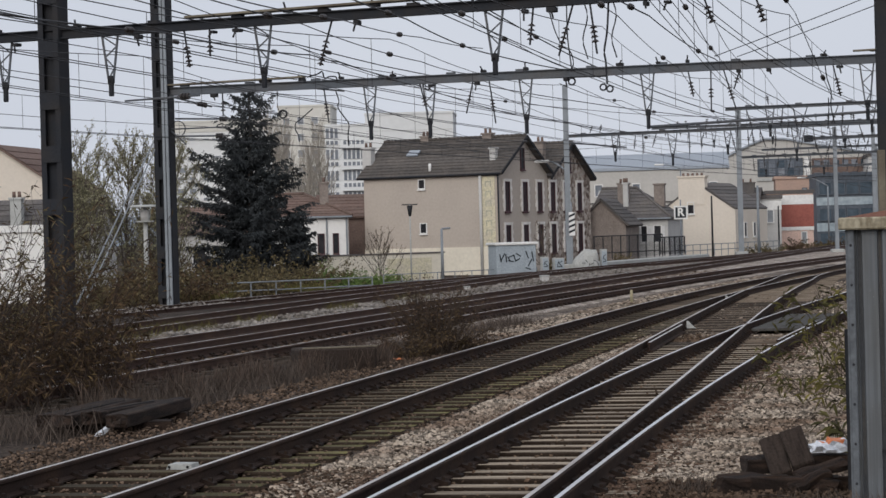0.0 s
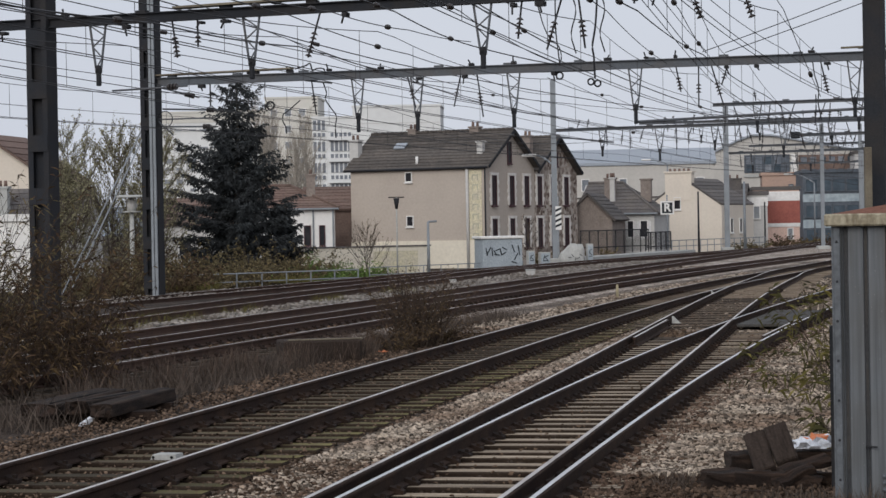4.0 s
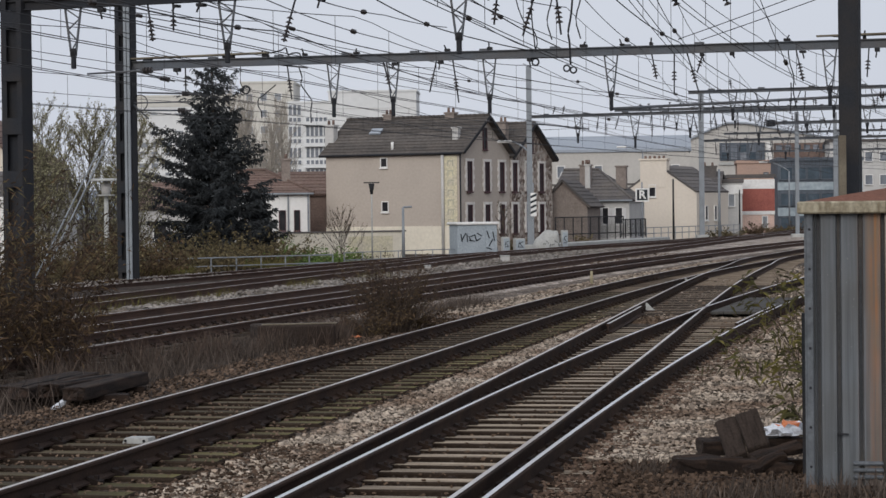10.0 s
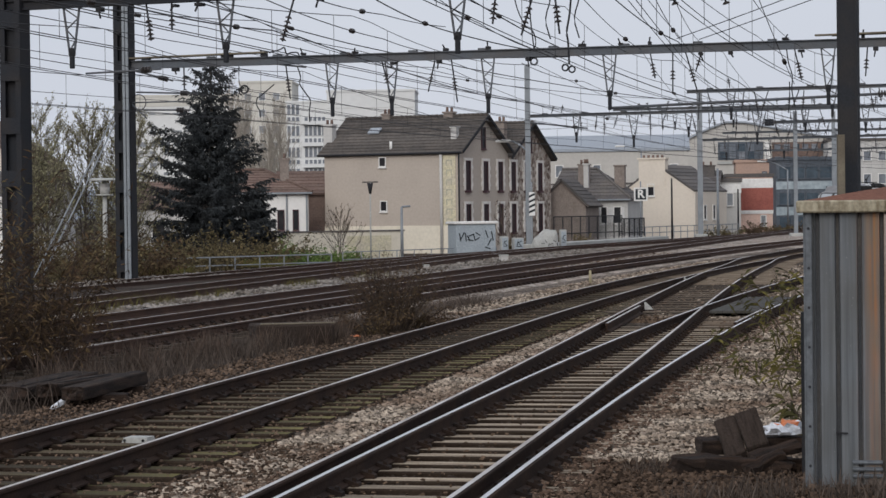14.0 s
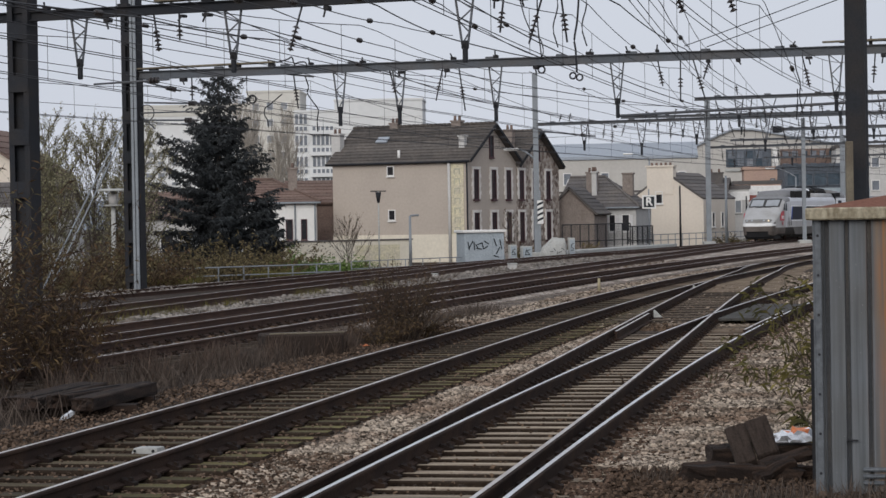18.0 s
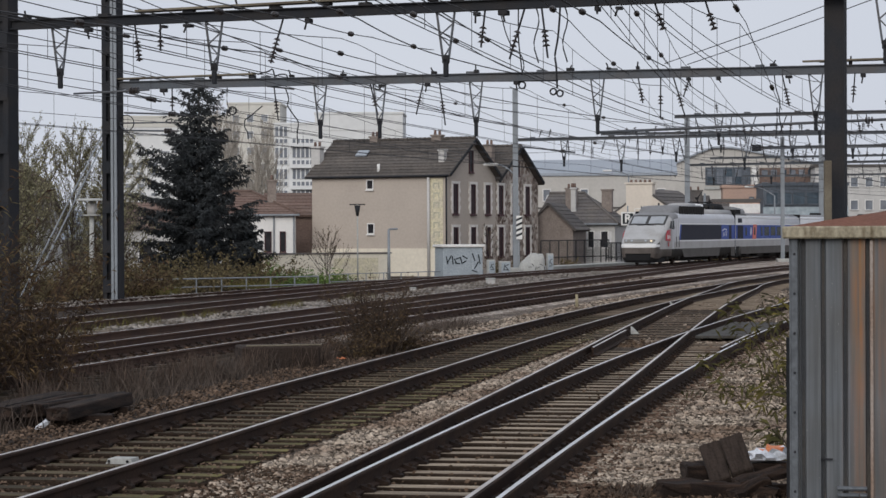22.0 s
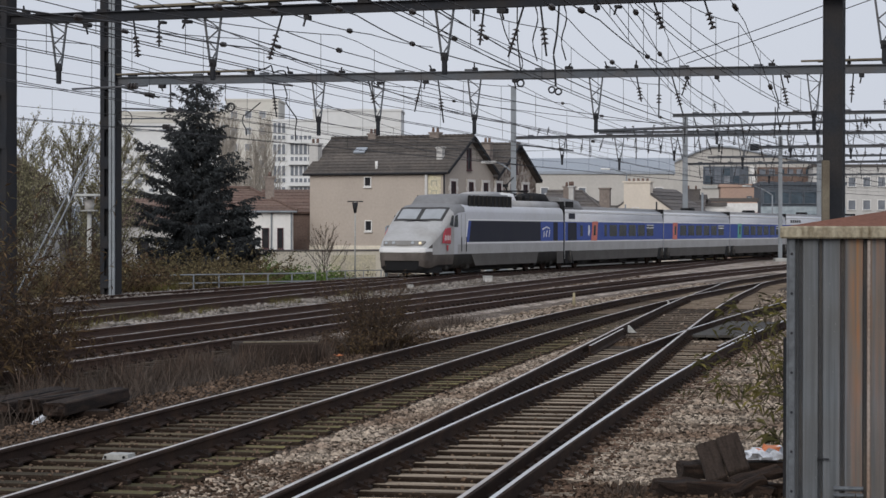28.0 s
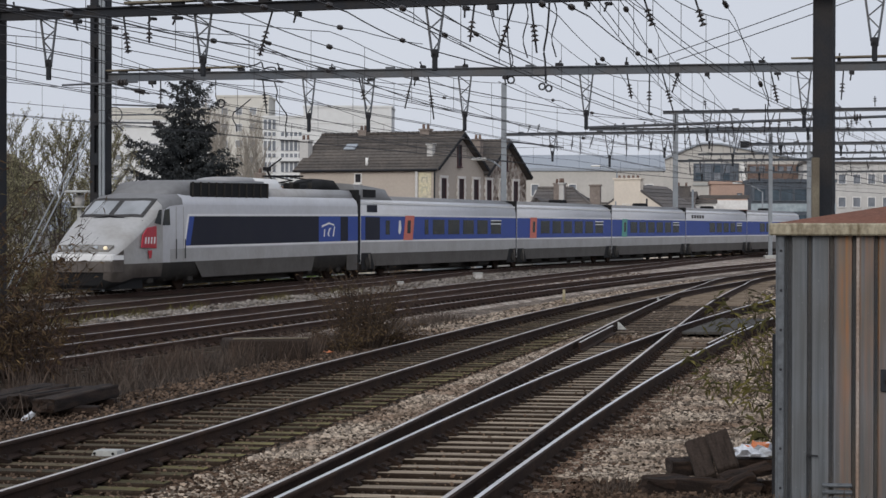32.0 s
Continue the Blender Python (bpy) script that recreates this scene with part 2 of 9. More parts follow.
def prism(bm, poly, a, b, axis=1, mi=0):
    """A flat polygon (pairs) drawn out between a and b along an axis (0 x, 1 y, 2 z)."""
    def at(p, d):
        q = list(p)
        q.insert(axis, d)
        return q
    lo = [bm.verts.new(at(p, a)) for p in poly]
    hi = [bm.verts.new(at(p, b)) for p in poly]
    fs = [bm.faces.new(lo), bm.faces.new(hi[::-1])]
    n = len(poly)
    fs += [bm.faces.new((lo[i], hi[i], hi[(i + 1) % n], lo[(i + 1) % n])) for i in range(n)]
    for f in fs:
        f.material_index = mi
    return fs


def tube_mesh(lines, r, seg=4, name="wire"):
    """One mesh of thin tubes along lists of points."""
    vs, fs = [], []
    for pts in lines:
        pts = [Vector(p) for p in pts]
        base = len(vs)
        for i, p in enumerate(pts):
            d = (pts[min(i + 1, len(pts) - 1)] - pts[max(i - 1, 0)]).normalized()
            u = d.cross(Vector((0, 0, 1)))
            u = u.normalized() if u.length > 1e-3 else Vector((1, 0, 0))
            w = u.cross(d)
            for k in range(seg):
                a = 2 * math.pi * k / seg
                vs.append(p + (u * math.cos(a) + w * math.sin(a)) * r)
        for i in range(len(pts) - 1):
            for k in range(seg):
                k2 = (k + 1) % seg
                fs.append((base + i * seg + k, base + i * seg + k2, base + (i + 1) * seg + k2, base + (i + 1) * seg + k))
        fs.append(tuple(base + k for k in range(seg))[::-1])
        fs.append(tuple(base + (len(pts) - 1) * seg + k for k in range(seg)))
    return mesh_from(vs, fs, name)


# ---- the tracks' lines: x of the centre by y ----


def line(coef, lo, hi, shift=0.0):
    """x = polynomial(y) between lo and hi, straight on beyond."""
    def slope(y):
        n = len(coef) - 1
        return sum(c * (n - i) * y ** (n - i - 1) for i, c in enumerate(coef[:-1]))

    def f(y):
        k = min(max(y, lo), hi)
        v = sum(c * k ** (len(coef) - 1 - i) for i, c in enumerate(coef))
        return v + slope(k) * (y - k) + shift
    return f


E_line = line((2.578e-06, -0.00078, 0.43496, -38.906), 45, 230)
D_line0 = line((0.000696, 0.11718, -17.785), 40, 95, 0.79)
C1_line = line((5.675e-05, 0.23983, -18.267), 35, 140, 0.79)
C2_line = line((0.000457, 0.20964, -15.06), 30, 140, 0.79)
L_line = line((1.139e-05, -0.00106, 0.23708, -8.679), 18, 80, 0.78)
A_line0 = line((8.253e-06, -0.0010315, 0.21696, -4.7477), 14, 90, 0.77)
B_line = line((0.00108, 0.1535, -3.219), 14, 60)


def blend(f, g, a, b):
    """Goes from the line f to the line g between y = a and b."""
    def h(y):
        k = min(max((y - a) / (b - a), 0), 1)
        k = k * k * (3 - 2 * k)
        return f(y) * (1 - k) + g(y) * k
    return h


D_line = blend(D_line0, E_line, 85, 125)
A_line = blend(A_line0, L_line, 80, 96)


def dip(y):
    """The outermost tracks fall a little towards the near end."""
    return -0.0055 * min(max(95 - y, 0), 45)


def heading(f, y):
    return math.atan2(f(y + 0.5) - f(y - 0.5), 1.0)


RAIL = [(-0.022, 0), (0.022, 0), (0.036, -0.012), (0.036, -0.035), (0.009, -0.05), (0.009, -0.135), (0.072, -0.155), (0.072, -0.172),
        (-0.072, -0.172), (-0.072, -0.155), (-0.009, -0.135), (-0.009, -0.05), (-0.036, -0.035), (-0.036, -0.012)]


def rail_mesh(f, off, y0, y1, step, fall=None):
    n = max(2, int((y1 - y0) / step) + 1)
    vs, fs, mi = [], [], []
    k = len(RAIL)
    for i in range(n):
        y = y0 + (y1 - y0) * i / (n - 1)
        a = heading(f, y)
        for u, z in RAIL:
            vs.append((f(y) + (off + u) * math.cos(a), y - (off + u) * math.sin(a), z + (fall(y) if fall else 0)))
    for i in range(n - 1):
        for j in range(k):
            j2 = (j + 1) % k
            fs.append((i * k + j, i * k + j2, (i + 1) * k + j2, (i + 1) * k + j))
            mi.append(1 if j == 0 else 0)
    fs.append(tuple(range(k)))
    fs.append(tuple(range((n - 1) * k, n * k))[::-1])
    mi += [0, 0]
    me = mesh_from(vs, fs, "rail")
    for p, m_ in zip(me.polygons, mi):
        p.material_index = m_
    return me


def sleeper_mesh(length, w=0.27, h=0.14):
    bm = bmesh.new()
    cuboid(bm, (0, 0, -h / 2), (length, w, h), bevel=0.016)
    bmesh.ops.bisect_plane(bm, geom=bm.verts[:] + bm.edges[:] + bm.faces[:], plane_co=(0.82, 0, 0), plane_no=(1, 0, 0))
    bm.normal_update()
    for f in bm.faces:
        # upward faces keep the top colour; all others take the painted gap shade
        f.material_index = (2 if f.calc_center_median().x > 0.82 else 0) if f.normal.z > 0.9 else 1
    me = bpy.data.meshes.new("sleeper")
    bm.to_mesh(me)
    bm.free()
    return me


def track(name, label, f, y0, y1, top, wood, step, near_end, length=2.6, spacing=0.6, z=-0.178, bright=(0, 1), fall=None, first=None, reach=None, far_wood=None, far_low=0.0, side="rail_side", ends=None):
    th = thing(name, label, "railway track", group="parallel railway tracks")
    for i, off in enumerate((-0.7525, 0.7525)):
        part("rail", rail_mesh(f, off, y0, y1, step, fall), [M[side], M[top] if i in bright else M["rail_dull"]], th)
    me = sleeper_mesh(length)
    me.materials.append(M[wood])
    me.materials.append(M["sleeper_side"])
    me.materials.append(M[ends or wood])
    far_v, far_f = [], []
    y, count = (first or y0) + 0.2, 0
    while y < y1:
        a = heading(f, y)
        jig = math.sin(y * 37.7) * 0.012
        if y < near_end and count < 300:
            ob = new("sleeper", me)
            ob.parent = th
            ext = reach(y) if reach else 0.0
            ob.matrix_local = pose(f(y) - ext / 2, y, z + jig * 0.4, 0, 0, -math.degrees(a) + jig * 40) @ Matrix.Diagonal(((length + ext) / length, 1, 1, 1))
            count += 1
        else:
            b = len(far_v)
            c, s = math.cos(a), math.sin(a)
            for u in (-length / 2, length / 2):
                for v in (-0.125, 0.125):
                    for w in (0, -0.12):
                        far_v.append((f(y) + u * c + v * s, y - u * s + v * c, z + far_low + w + (fall(y) if fall else 0)))
            far_f += [(b + 0, b + 2, b + 6, b + 4), (b + 0, b + 4, b + 5, b + 1), (b + 2, b + 3, b + 7, b + 6), (b, b + 1, b + 3, b + 2), (b + 4, b + 6, b + 7, b + 5)]
        y += spacing * math.cos(a)
    if far_v:
        tagged(part("sleeper_row", mesh_from(far_v, far_f), M[far_wood or wood], th), kind="stuff")
    return th


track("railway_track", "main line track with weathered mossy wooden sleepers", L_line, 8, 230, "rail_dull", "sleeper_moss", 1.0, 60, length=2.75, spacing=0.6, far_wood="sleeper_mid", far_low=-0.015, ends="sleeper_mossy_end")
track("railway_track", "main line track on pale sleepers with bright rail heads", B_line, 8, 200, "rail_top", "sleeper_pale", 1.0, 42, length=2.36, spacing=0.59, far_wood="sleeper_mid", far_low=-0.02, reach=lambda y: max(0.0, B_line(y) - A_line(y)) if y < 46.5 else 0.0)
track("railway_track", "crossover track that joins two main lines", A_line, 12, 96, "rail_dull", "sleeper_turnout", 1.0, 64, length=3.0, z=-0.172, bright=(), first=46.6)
track("railway_track", "rusty-sided track beyond the soil strip", C2_line, 15, 260, "rail_dull", "sleeper_dark", 2.0, 0, side="rail_rust", length=2.3, far_low=-0.06)
track("railway_track", "rusty-sided middle track on pale ballast", C1_line, 15, 260, "rail_dull", "sleeper_dark", 2.0, 0, far_low=-0.03, side="rail_rust")
track("railway_track", "siding track that joins the outer line", D_line, 15, 125, "rail_dull", "sleeper_dark", 2.0, 0, far_low=-0.03, side="rail_rust")
track("railway_track", "outermost track on which the train runs", E_line, 15, 330, "rail_dull", "sleeper_dark", 2.0, 0, far_low=-0.03, side="rail_rust", fall=dip)

# ---- ground ----


def street_drop(x, y):
    d = (E_line(y) - 3.0 - x) * 0.95
    k = min(max(d / 6.0, 0), 1)
    return -0.62 * k * k * (3 - 2 * k)


def ground_sheet():
    xs = [-2500, -1200, -600, -300, -150, -80] + [-50 + 2 * i for i in range(61)] + [90, 140, 250, 500, 1000, 2500]
    ys = [-1500, -500, -150, -50, -20] + [-8 + 2 * i for i in range(110)] + [230, 260, 300, 400, 600, 1000, 1800, 3500]
    vs = [(x, y, -0.26 + street_drop(x, y)) for y in ys for x in xs]
    n = len(xs)
    fs = [(j * n + i, j * n + i + 1, (j + 1) * n + i + 1, (j + 1) * n + i) for j in range(len(ys) - 1) for i in range(n - 1)]
    return part("ground", mesh_from(vs, fs, "ground"), M["soil"])


tagged(ground_sheet(), "bare brown soil and cinders around the railway", "ground", kind="structure")


def bed(name, left, right, y0, y1, material, label, z=-0.215, nx=14, step=0.6, far=False):
    """A ballast bed between two lines, its rims sloping into the ground."""
    vs, fs = [], []
    n = int((y1 - y0) / step)
    for j in range(n + 1):
        y = y0 + (y1 - y0) * j / n
        a, b = left(y), right(y)
        for i in range(nx + 1):
            k = i / nx
            x = a + (b - a) * k
            edge = min(k, 1 - k) * nx
            h = z if edge >= 1 else -0.285
            h += dip(y) * min(1, max(0, (0.42 - k) / 0.2)) if far else 0
            if not far and edge >= 1:
                db, dl = abs(x - B_line(y)), abs(x - L_line(y))
                h -= 0.045 if db < 0.72 or dl < 0.72 else 0
            h += 0.02 * noise.noise((x * 1.7, y * 1.7, 3.1)) if edge >= 1 else 0
            wob = 0.25 * noise.noise((y * 0.8, i, 5)) if edge < 1 else 0
            vs.append((x + wob, y, h))
    for j in range(n):
        for i in range(nx):
            a = j * (nx + 1) + i
            fs.append((a, a + 1, a + nx + 2, a + nx + 1))
    return tagged(part(name, mesh_from(vs, fs), material), label, "ballast", kind="structure")


bed("ballast_bed_near", lambda y: L_line(y) - 1.9, lambda y: B_line(y) + 2.6, 6, 110, M["ballast"], "grey-brown crushed stone under the near tracks", nx=60, step=0.4)
bed("ballast_bed_centre", lambda y: B_line(y) - 0.70, lambda y: B_line(y) + 0.70, 8, 62, M["ballast_dark"], "dark stone between the rails of the bright track", z=-0.198, nx=8, step=0.5)
bed("ballast_bed_moss", lambda y: L_line(y) - 0.70, lambda y: L_line(y) + 0.70, 8, 90, M["ballast_fouled"], "dark fouled stone between the rails of the mossy track", z=-0.24, nx=8, step=0.5)
bed("ballast_bed_mid", lambda y: C2_line(y) + 1.2, lambda y: L_line(y) - 1.3 + 0.3 * noise.noise((y * 0.4, 0, 3)), 47, 120, M["ballast_mid"], "grey-brown crushed stone between the mossy track and its neighbour", z=-0.20, nx=10, step=0.8)
bed("ballast_strip", lambda y: D_line(y) + 1.15 + 0.5 * noise.noise((y * 0.25, 0, 1)), lambda y: C1_line(y) - 0.9 + 0.4 * noise.noise((y * 0.3, 0, 7)), 44, 150, M["ballast_pale"], "pale fresh crushed stone between two far tracks", z=-0.17, nx=8, step=0.8)
bed("ballast_bed_far", lambda y: E_line(y) - 2.2, lambda y: C2_line(y) + (1.0 if y < 46 else 2.5), 20, 230, M["ballast_far"], "pale and brown crushed stone under the far tracks", z=-0.192, nx=24, step=1.2, far=True)

# ---- overhead line: portals, drop supports, insulators, wires ----
M["porcelain"] = mat("porcelain", (0.035, 0.028, 0.027), 0.35, second=(0.02, 0.017, 0.016), spec=0.3)
M["steel_worn"] = mat("steel_worn", (0.20, 0.175, 0.13), 0.8, second=(0.10, 0.08, 0.06), scale=0.8, streak=(1, 1, 1), amount=0.9)
UP = Vector((0, 0, 1))


def portal(label, left, right, z, beam_mat, depth=0.26, plank=None):
    """A beam from left to right at the height z; returns the thing, the beam's line and its turn."""
    th = thing("overhead_line_portal", label, "overhead line portal", pose(left[0], left[1], 0), group="overhead line portals")
    b = Vector((right[0] - left[0], right[1] - left[1], 0))
    d = b.normalized()
    turn = Matrix.Rotation(math.atan2(d.y, d.x), 4, 'Z')
    n = b.length
    bm = bmesh.new()
    prof = [(-0.11, -depth / 2), (0.11, -depth / 2), (0.11, -depth / 2 + 0.03), (0.02, -depth / 2 + 0.03), (0.02, depth / 2 - 0.03), (0.11, depth / 2 - 0.03),
            (0.11, depth / 2), (-0.11, depth / 2), (-0.11, depth / 2 - 0.03), (-0.02, depth / 2 - 0.03), (-0.02, -depth / 2 + 0.03), (-0.11, -depth / 2 + 0.03)]
    prism(bm, prof, 0, n, axis=0)
    bmesh.ops.transform(bm, matrix=Matrix.Translation((0, 0, z)) @ turn, verts=bm.verts[:])
    part("beam", bm, beam_mat, th)
    k = 1.1
    while k < n - 0.5:
        bm = bmesh.new()
        cuboid(bm, (k, 0, z + depth / 2 + 0.03), (0.28, 0.2, 0.06))
        bmesh.ops.transform(bm, matrix=turn, verts=bm.verts[:])
        part("bracket", bm, beam_mat, th)
        k += 2.35
    if plank:
        bm = bmesh.new()
        cuboid(bm, ((plank[0] + plank[1]) / 2, 0, z + depth / 2 + 0.11), (plank[1] - plank[0], 0.4, 0.05), Matrix.Rotation(radians(plank[2]), 4, 'Y'))
        bmesh.ops.transform(bm, matrix=turn, verts=bm.verts[:])
        part("walkway_plank", bm, M["steel_worn"], th, "weathered pale walkway plank")
    return th, d, turn


def lattice_post(th, turn, at, w, dp, top, material, panels=True):
    """A built-up post of two channels joined by batten plates."""
    for s in (-1, 1):
        bm = bmesh.new()
        prism(bm, [(s * w / 2, -dp / 2), (s * w / 2, dp / 2), (s * (w / 2 - 0.15), dp / 2), (s * (w / 2 - 0.15), dp / 2 - 0.03), (s * (w / 2 - 0.03), dp / 2 - 0.03),
                   (s * (w / 2 - 0.03), -dp / 2 + 0.03), (s * (w / 2 - 0.15), -dp / 2 + 0.03), (s * (w / 2 - 0.15), -dp / 2)], -0.35, top, axis=2)
        bmesh.ops.transform(bm, matrix=Matrix.Translation(at) @ turn, verts=bm.verts[:])
        part("channel", bm, material, th)
    k = 0.3
    while k < top:
        for s in (-1, 1):
            bm = bmesh.new()
            cuboid(bm, (0, s * (dp / 2 + 0.012), k), (w - 0.02, 0.02, 0.42))
            bmesh.ops.transform(bm, matrix=Matrix.Translation(at) @ turn, verts=bm.verts[:])
            part("batten_plate", bm, material, th)
        k += 1.35
    if panels:
        bm = bmesh.new()
        cuboid(bm, (-w * 0.14, -dp * 0.1, top / 2), (w * 0.66, 0.02, top + 0.6))
        bmesh.ops.transform(bm, matrix=Matrix.Translation(at) @ turn, verts=bm.verts[:])
        part("web_plate", bm, material, th)


def tube_post(th, at, w, top, material):
    bm = bmesh.new()
    prism(bm, [(-w / 2, -0.15), (w / 2, -0.15), (w / 2, -0.12), (0.02, -0.12), (0.02, 0.12), (w / 2, 0.12), (w / 2, 0.15), (-w / 2, 0.15), (-w / 2, 0.12), (-0.02, 0.12), (-0.02, -0.12), (-w / 2, -0.12)],
          -0.4, top, axis=2)
    bmesh.ops.translate(bm, vec=at, verts=bm.verts[:])
    part("post", bm, material, th)
    bm = bmesh.new()
    cuboid(bm, Vector(at) + Vector((0, 0, -0.2)), (0.9, 0.9, 0.5), bevel=0.04)
    part("footing", bm, M["concrete"], th)


def hanger(m, h, top_w, tip):
    """A drop support: a narrowing lattice with a solid tip and a steady arm."""
    th = thing("drop_support", "dark steel lattice drop support under a portal beam", "drop support", m, group="drop supports")
    for s in (-1, 1):
        bm = bmesh.new()
        bar(bm, (s * top_w / 2, 0, 0.02), (s * 0.075, 0, -h), 0.045)
        part("leg", bm, M["steel_beam"], th)
    n = 4
    for i in range(n):
        k0, k1 = i / n, (i + 1) / n
        x0, x1 = top_w / 2 * (1 - k0) + 0.07 * k0, top_w / 2 * (1 - k1) + 0.07 * k1
        s = 1 if i % 2 else -1
        bm = bmesh.new()
        bar(bm, (s * x0, 0, -h * k0), (-s * x1, 0, -h * k1), 0.03)
        part("brace", bm, M["steel_beam"], th)
    bm = bmesh.new()
    cuboid(bm, (0, 0, -h - 0.02), (0.17, 0.11, 0.2), bevel=0.02)
    cuboid(bm, (0, 0, -h - tip / 2), (0.115, 0.11, tip), bevel=0.02)
    part("tip", bm, M["steel_dark"], th)
    return th


def insulator(m, length, discs, label="brown porcelain insulator string hanging from a beam"):
    th = thing("insulator_string", label, "insulator", m, group="insulator strings")
    bm = bmesh.new()
    rod(bm, (0, 0, 0), (0, 0, -length), 0.024, seg=6)
    part("link", bm, M["wire"], th)
    for i in range(discs):
        bm = bmesh.new()
        z = -length * 0.45 - i * 0.11
        rod(bm, (0, 0, z), (0, 0, z - 0.05), 0.045, 0.095, seg=10)
        part("disc", bm, M["porcelain"], th)
    return th


P1 = ((-24.5, 62.1), (16.0, 46.9), 7.42)
P2 = ((-11.0, 76.0), (26.0, 66.3), 7.13)
P3 = ((5.0, 128.0), (34.0, 116.2), 7.38)
P4 = ((12.9, 165.8), (30.0, 162.5), 9.35)
P5 = ((19.6, 167.2), (52.0, 150.0), 7.05)
P6 = ((11.55, 104.0), (34.0, 95.5), 7.44)
P7 = ((26.0, 205.0), (66.0, 188.0), 8.8)
P8 = ((34.0, 240.0), (80.0, 220.0), 8.0)
P9 = ((20.5, 140.0), (36.0, 134.0), 7.3)
th1, d1, t1 = portal("dark riveted steel portal with a long beam over the tracks", *P1, M["steel_dark"], 0.25, plank=(18.5, 25.0, -0.6))
lattice_post(th1, t1, (-10.83 + 24.5, 57.0 - 62.1, 0), 0.60, 0.5, 9.2, M["steel_dark"])
for nm, c_, s_ in (("web_plate", (0.0, 0, 4.7), (0.37, 0.03, 10.2)), ("flange", (-0.205, 0, 4.7), (0.035, 0.36, 10.2)), ("flange", (0.205, 0, 4.7), (0.035, 0.36, 10.2)), ("cover_plate", (0, -0.17, 4.7), (0.37, 0.012, 10.2))):
    bm = bmesh.new()
    cuboid(bm, c_, s_)
    bmesh.ops.transform(bm, matrix=Matrix.Translation((33.68, -12.1, 0)) @ t1, verts=bm.verts[:])
    part(nm, bm, M["steel_dark"], th1)
bm = bmesh.new()
cuboid(bm, (8.85, 49.2, 1.65), (0.16, 0.14, 3.95), bevel=0.01)
tagged(part("wooden_post", bm, M["steel_worn"]), "brown weathered post beside the portal leg", "post")
th2, d2, t2 = portal("grey steel portal beam on a dark lattice post", *P2, M["steel_beam"], 0.28, plank=(0.4, 5.4, -0.8))
lattice_post(th2, t2, (0.28, 0.0, 0), 0.58, 0.5, 11.5, M["steel_dark"])
bm = bmesh.new()
for xx in (0.40, 0.52):
    cuboid(bm, (xx, -0.30, 5.4), (0.09, 0.06, 11.4))
bmesh.ops.transform(bm, matrix=t2, verts=bm.verts[:])
part("cable_duct", bm, M["steel_grey"], th2, "pale grey cable duct")
for k0, k1, yy in ((23.6, 31.0, -0.16), (24.1, 31.0, 0.12)):
    bm = bmesh.new()
    cuboid(bm, ((k0 + k1) / 2, yy, P2[2] + 0.30), (k1 - k0, 0.24, 0.05), Matrix.Rotation(radians(-0.6), 4, 'Y'))
    bmesh.ops.transform(bm, matrix=t2, verts=bm.verts[:])
    part("walkway_plank", bm, M["steel_worn"], th2, "weathered pale walkway plank")
th3, d3, t3 = portal("galvanised steel pole carrying a slim beam", *P3, M["steel_beam"], 0.18)
tube_post(th3, (0.05, 0, 0), 0.30, 10.3, M["steel_grey"])
th4, d4, t4 = portal("galvanised steel pole carrying a slim high beam", *P4, M["steel_beam"], 0.2)
tube_post(th4, (6.2, -2.0, 0), 0.36, 10.4, M["steel_grey"])
th5, d5, t5 = portal("slim beam over the far tracks on a steel pole", *P5, M["steel_beam"], 0.18)
tube_post(th5, (6.5, -3.5, 0), 0.26, 9.0, M["steel_grey"])
th6, d6, t6 = portal("slim beam on a steel pole among the overhead wires", *P6, M["steel_beam"], 0.16)
tube_post(th6, (21.75, -8.2, 0), 0.26, 8.0, M["steel_grey"])
th7, d7, t7 = portal("distant slim beam on a steel pole over the tracks", *P7, M["steel_beam"], 0.2)
tube_post(th7, (9.5, -4.0, 0), 0.3, 10.5, M["steel_grey"])
th8, d8, t8 = portal("far slim beam on a steel pole over the curve", *P8, M["steel_beam"], 0.2)
tube_post(th8, (8.0, -3.5, 0), 0.3, 10.0, M["steel_grey"])
th9, d9, t9 = portal("short dark beam on a steel pole among the far wires", *P9, M["steel_beam"], 0.2)
tube_post(th9, (12.0, -4.65, 0), 0.26, 8.6, M["steel_grey"])
bm = bmesh.new()
cuboid(bm, (0.2, 0, P9[2]), (0.55, 0.3, 0.42), bevel=0.03)
bmesh.ops.transform(bm, matrix=t9, verts=bm.verts[:])
part("beam_end", bm, M["steel_dark"], th9)


def along(p, d, k, z):
    return Vector((p[0][0] + d.x * k, p[0][1] + d.y * k, z))


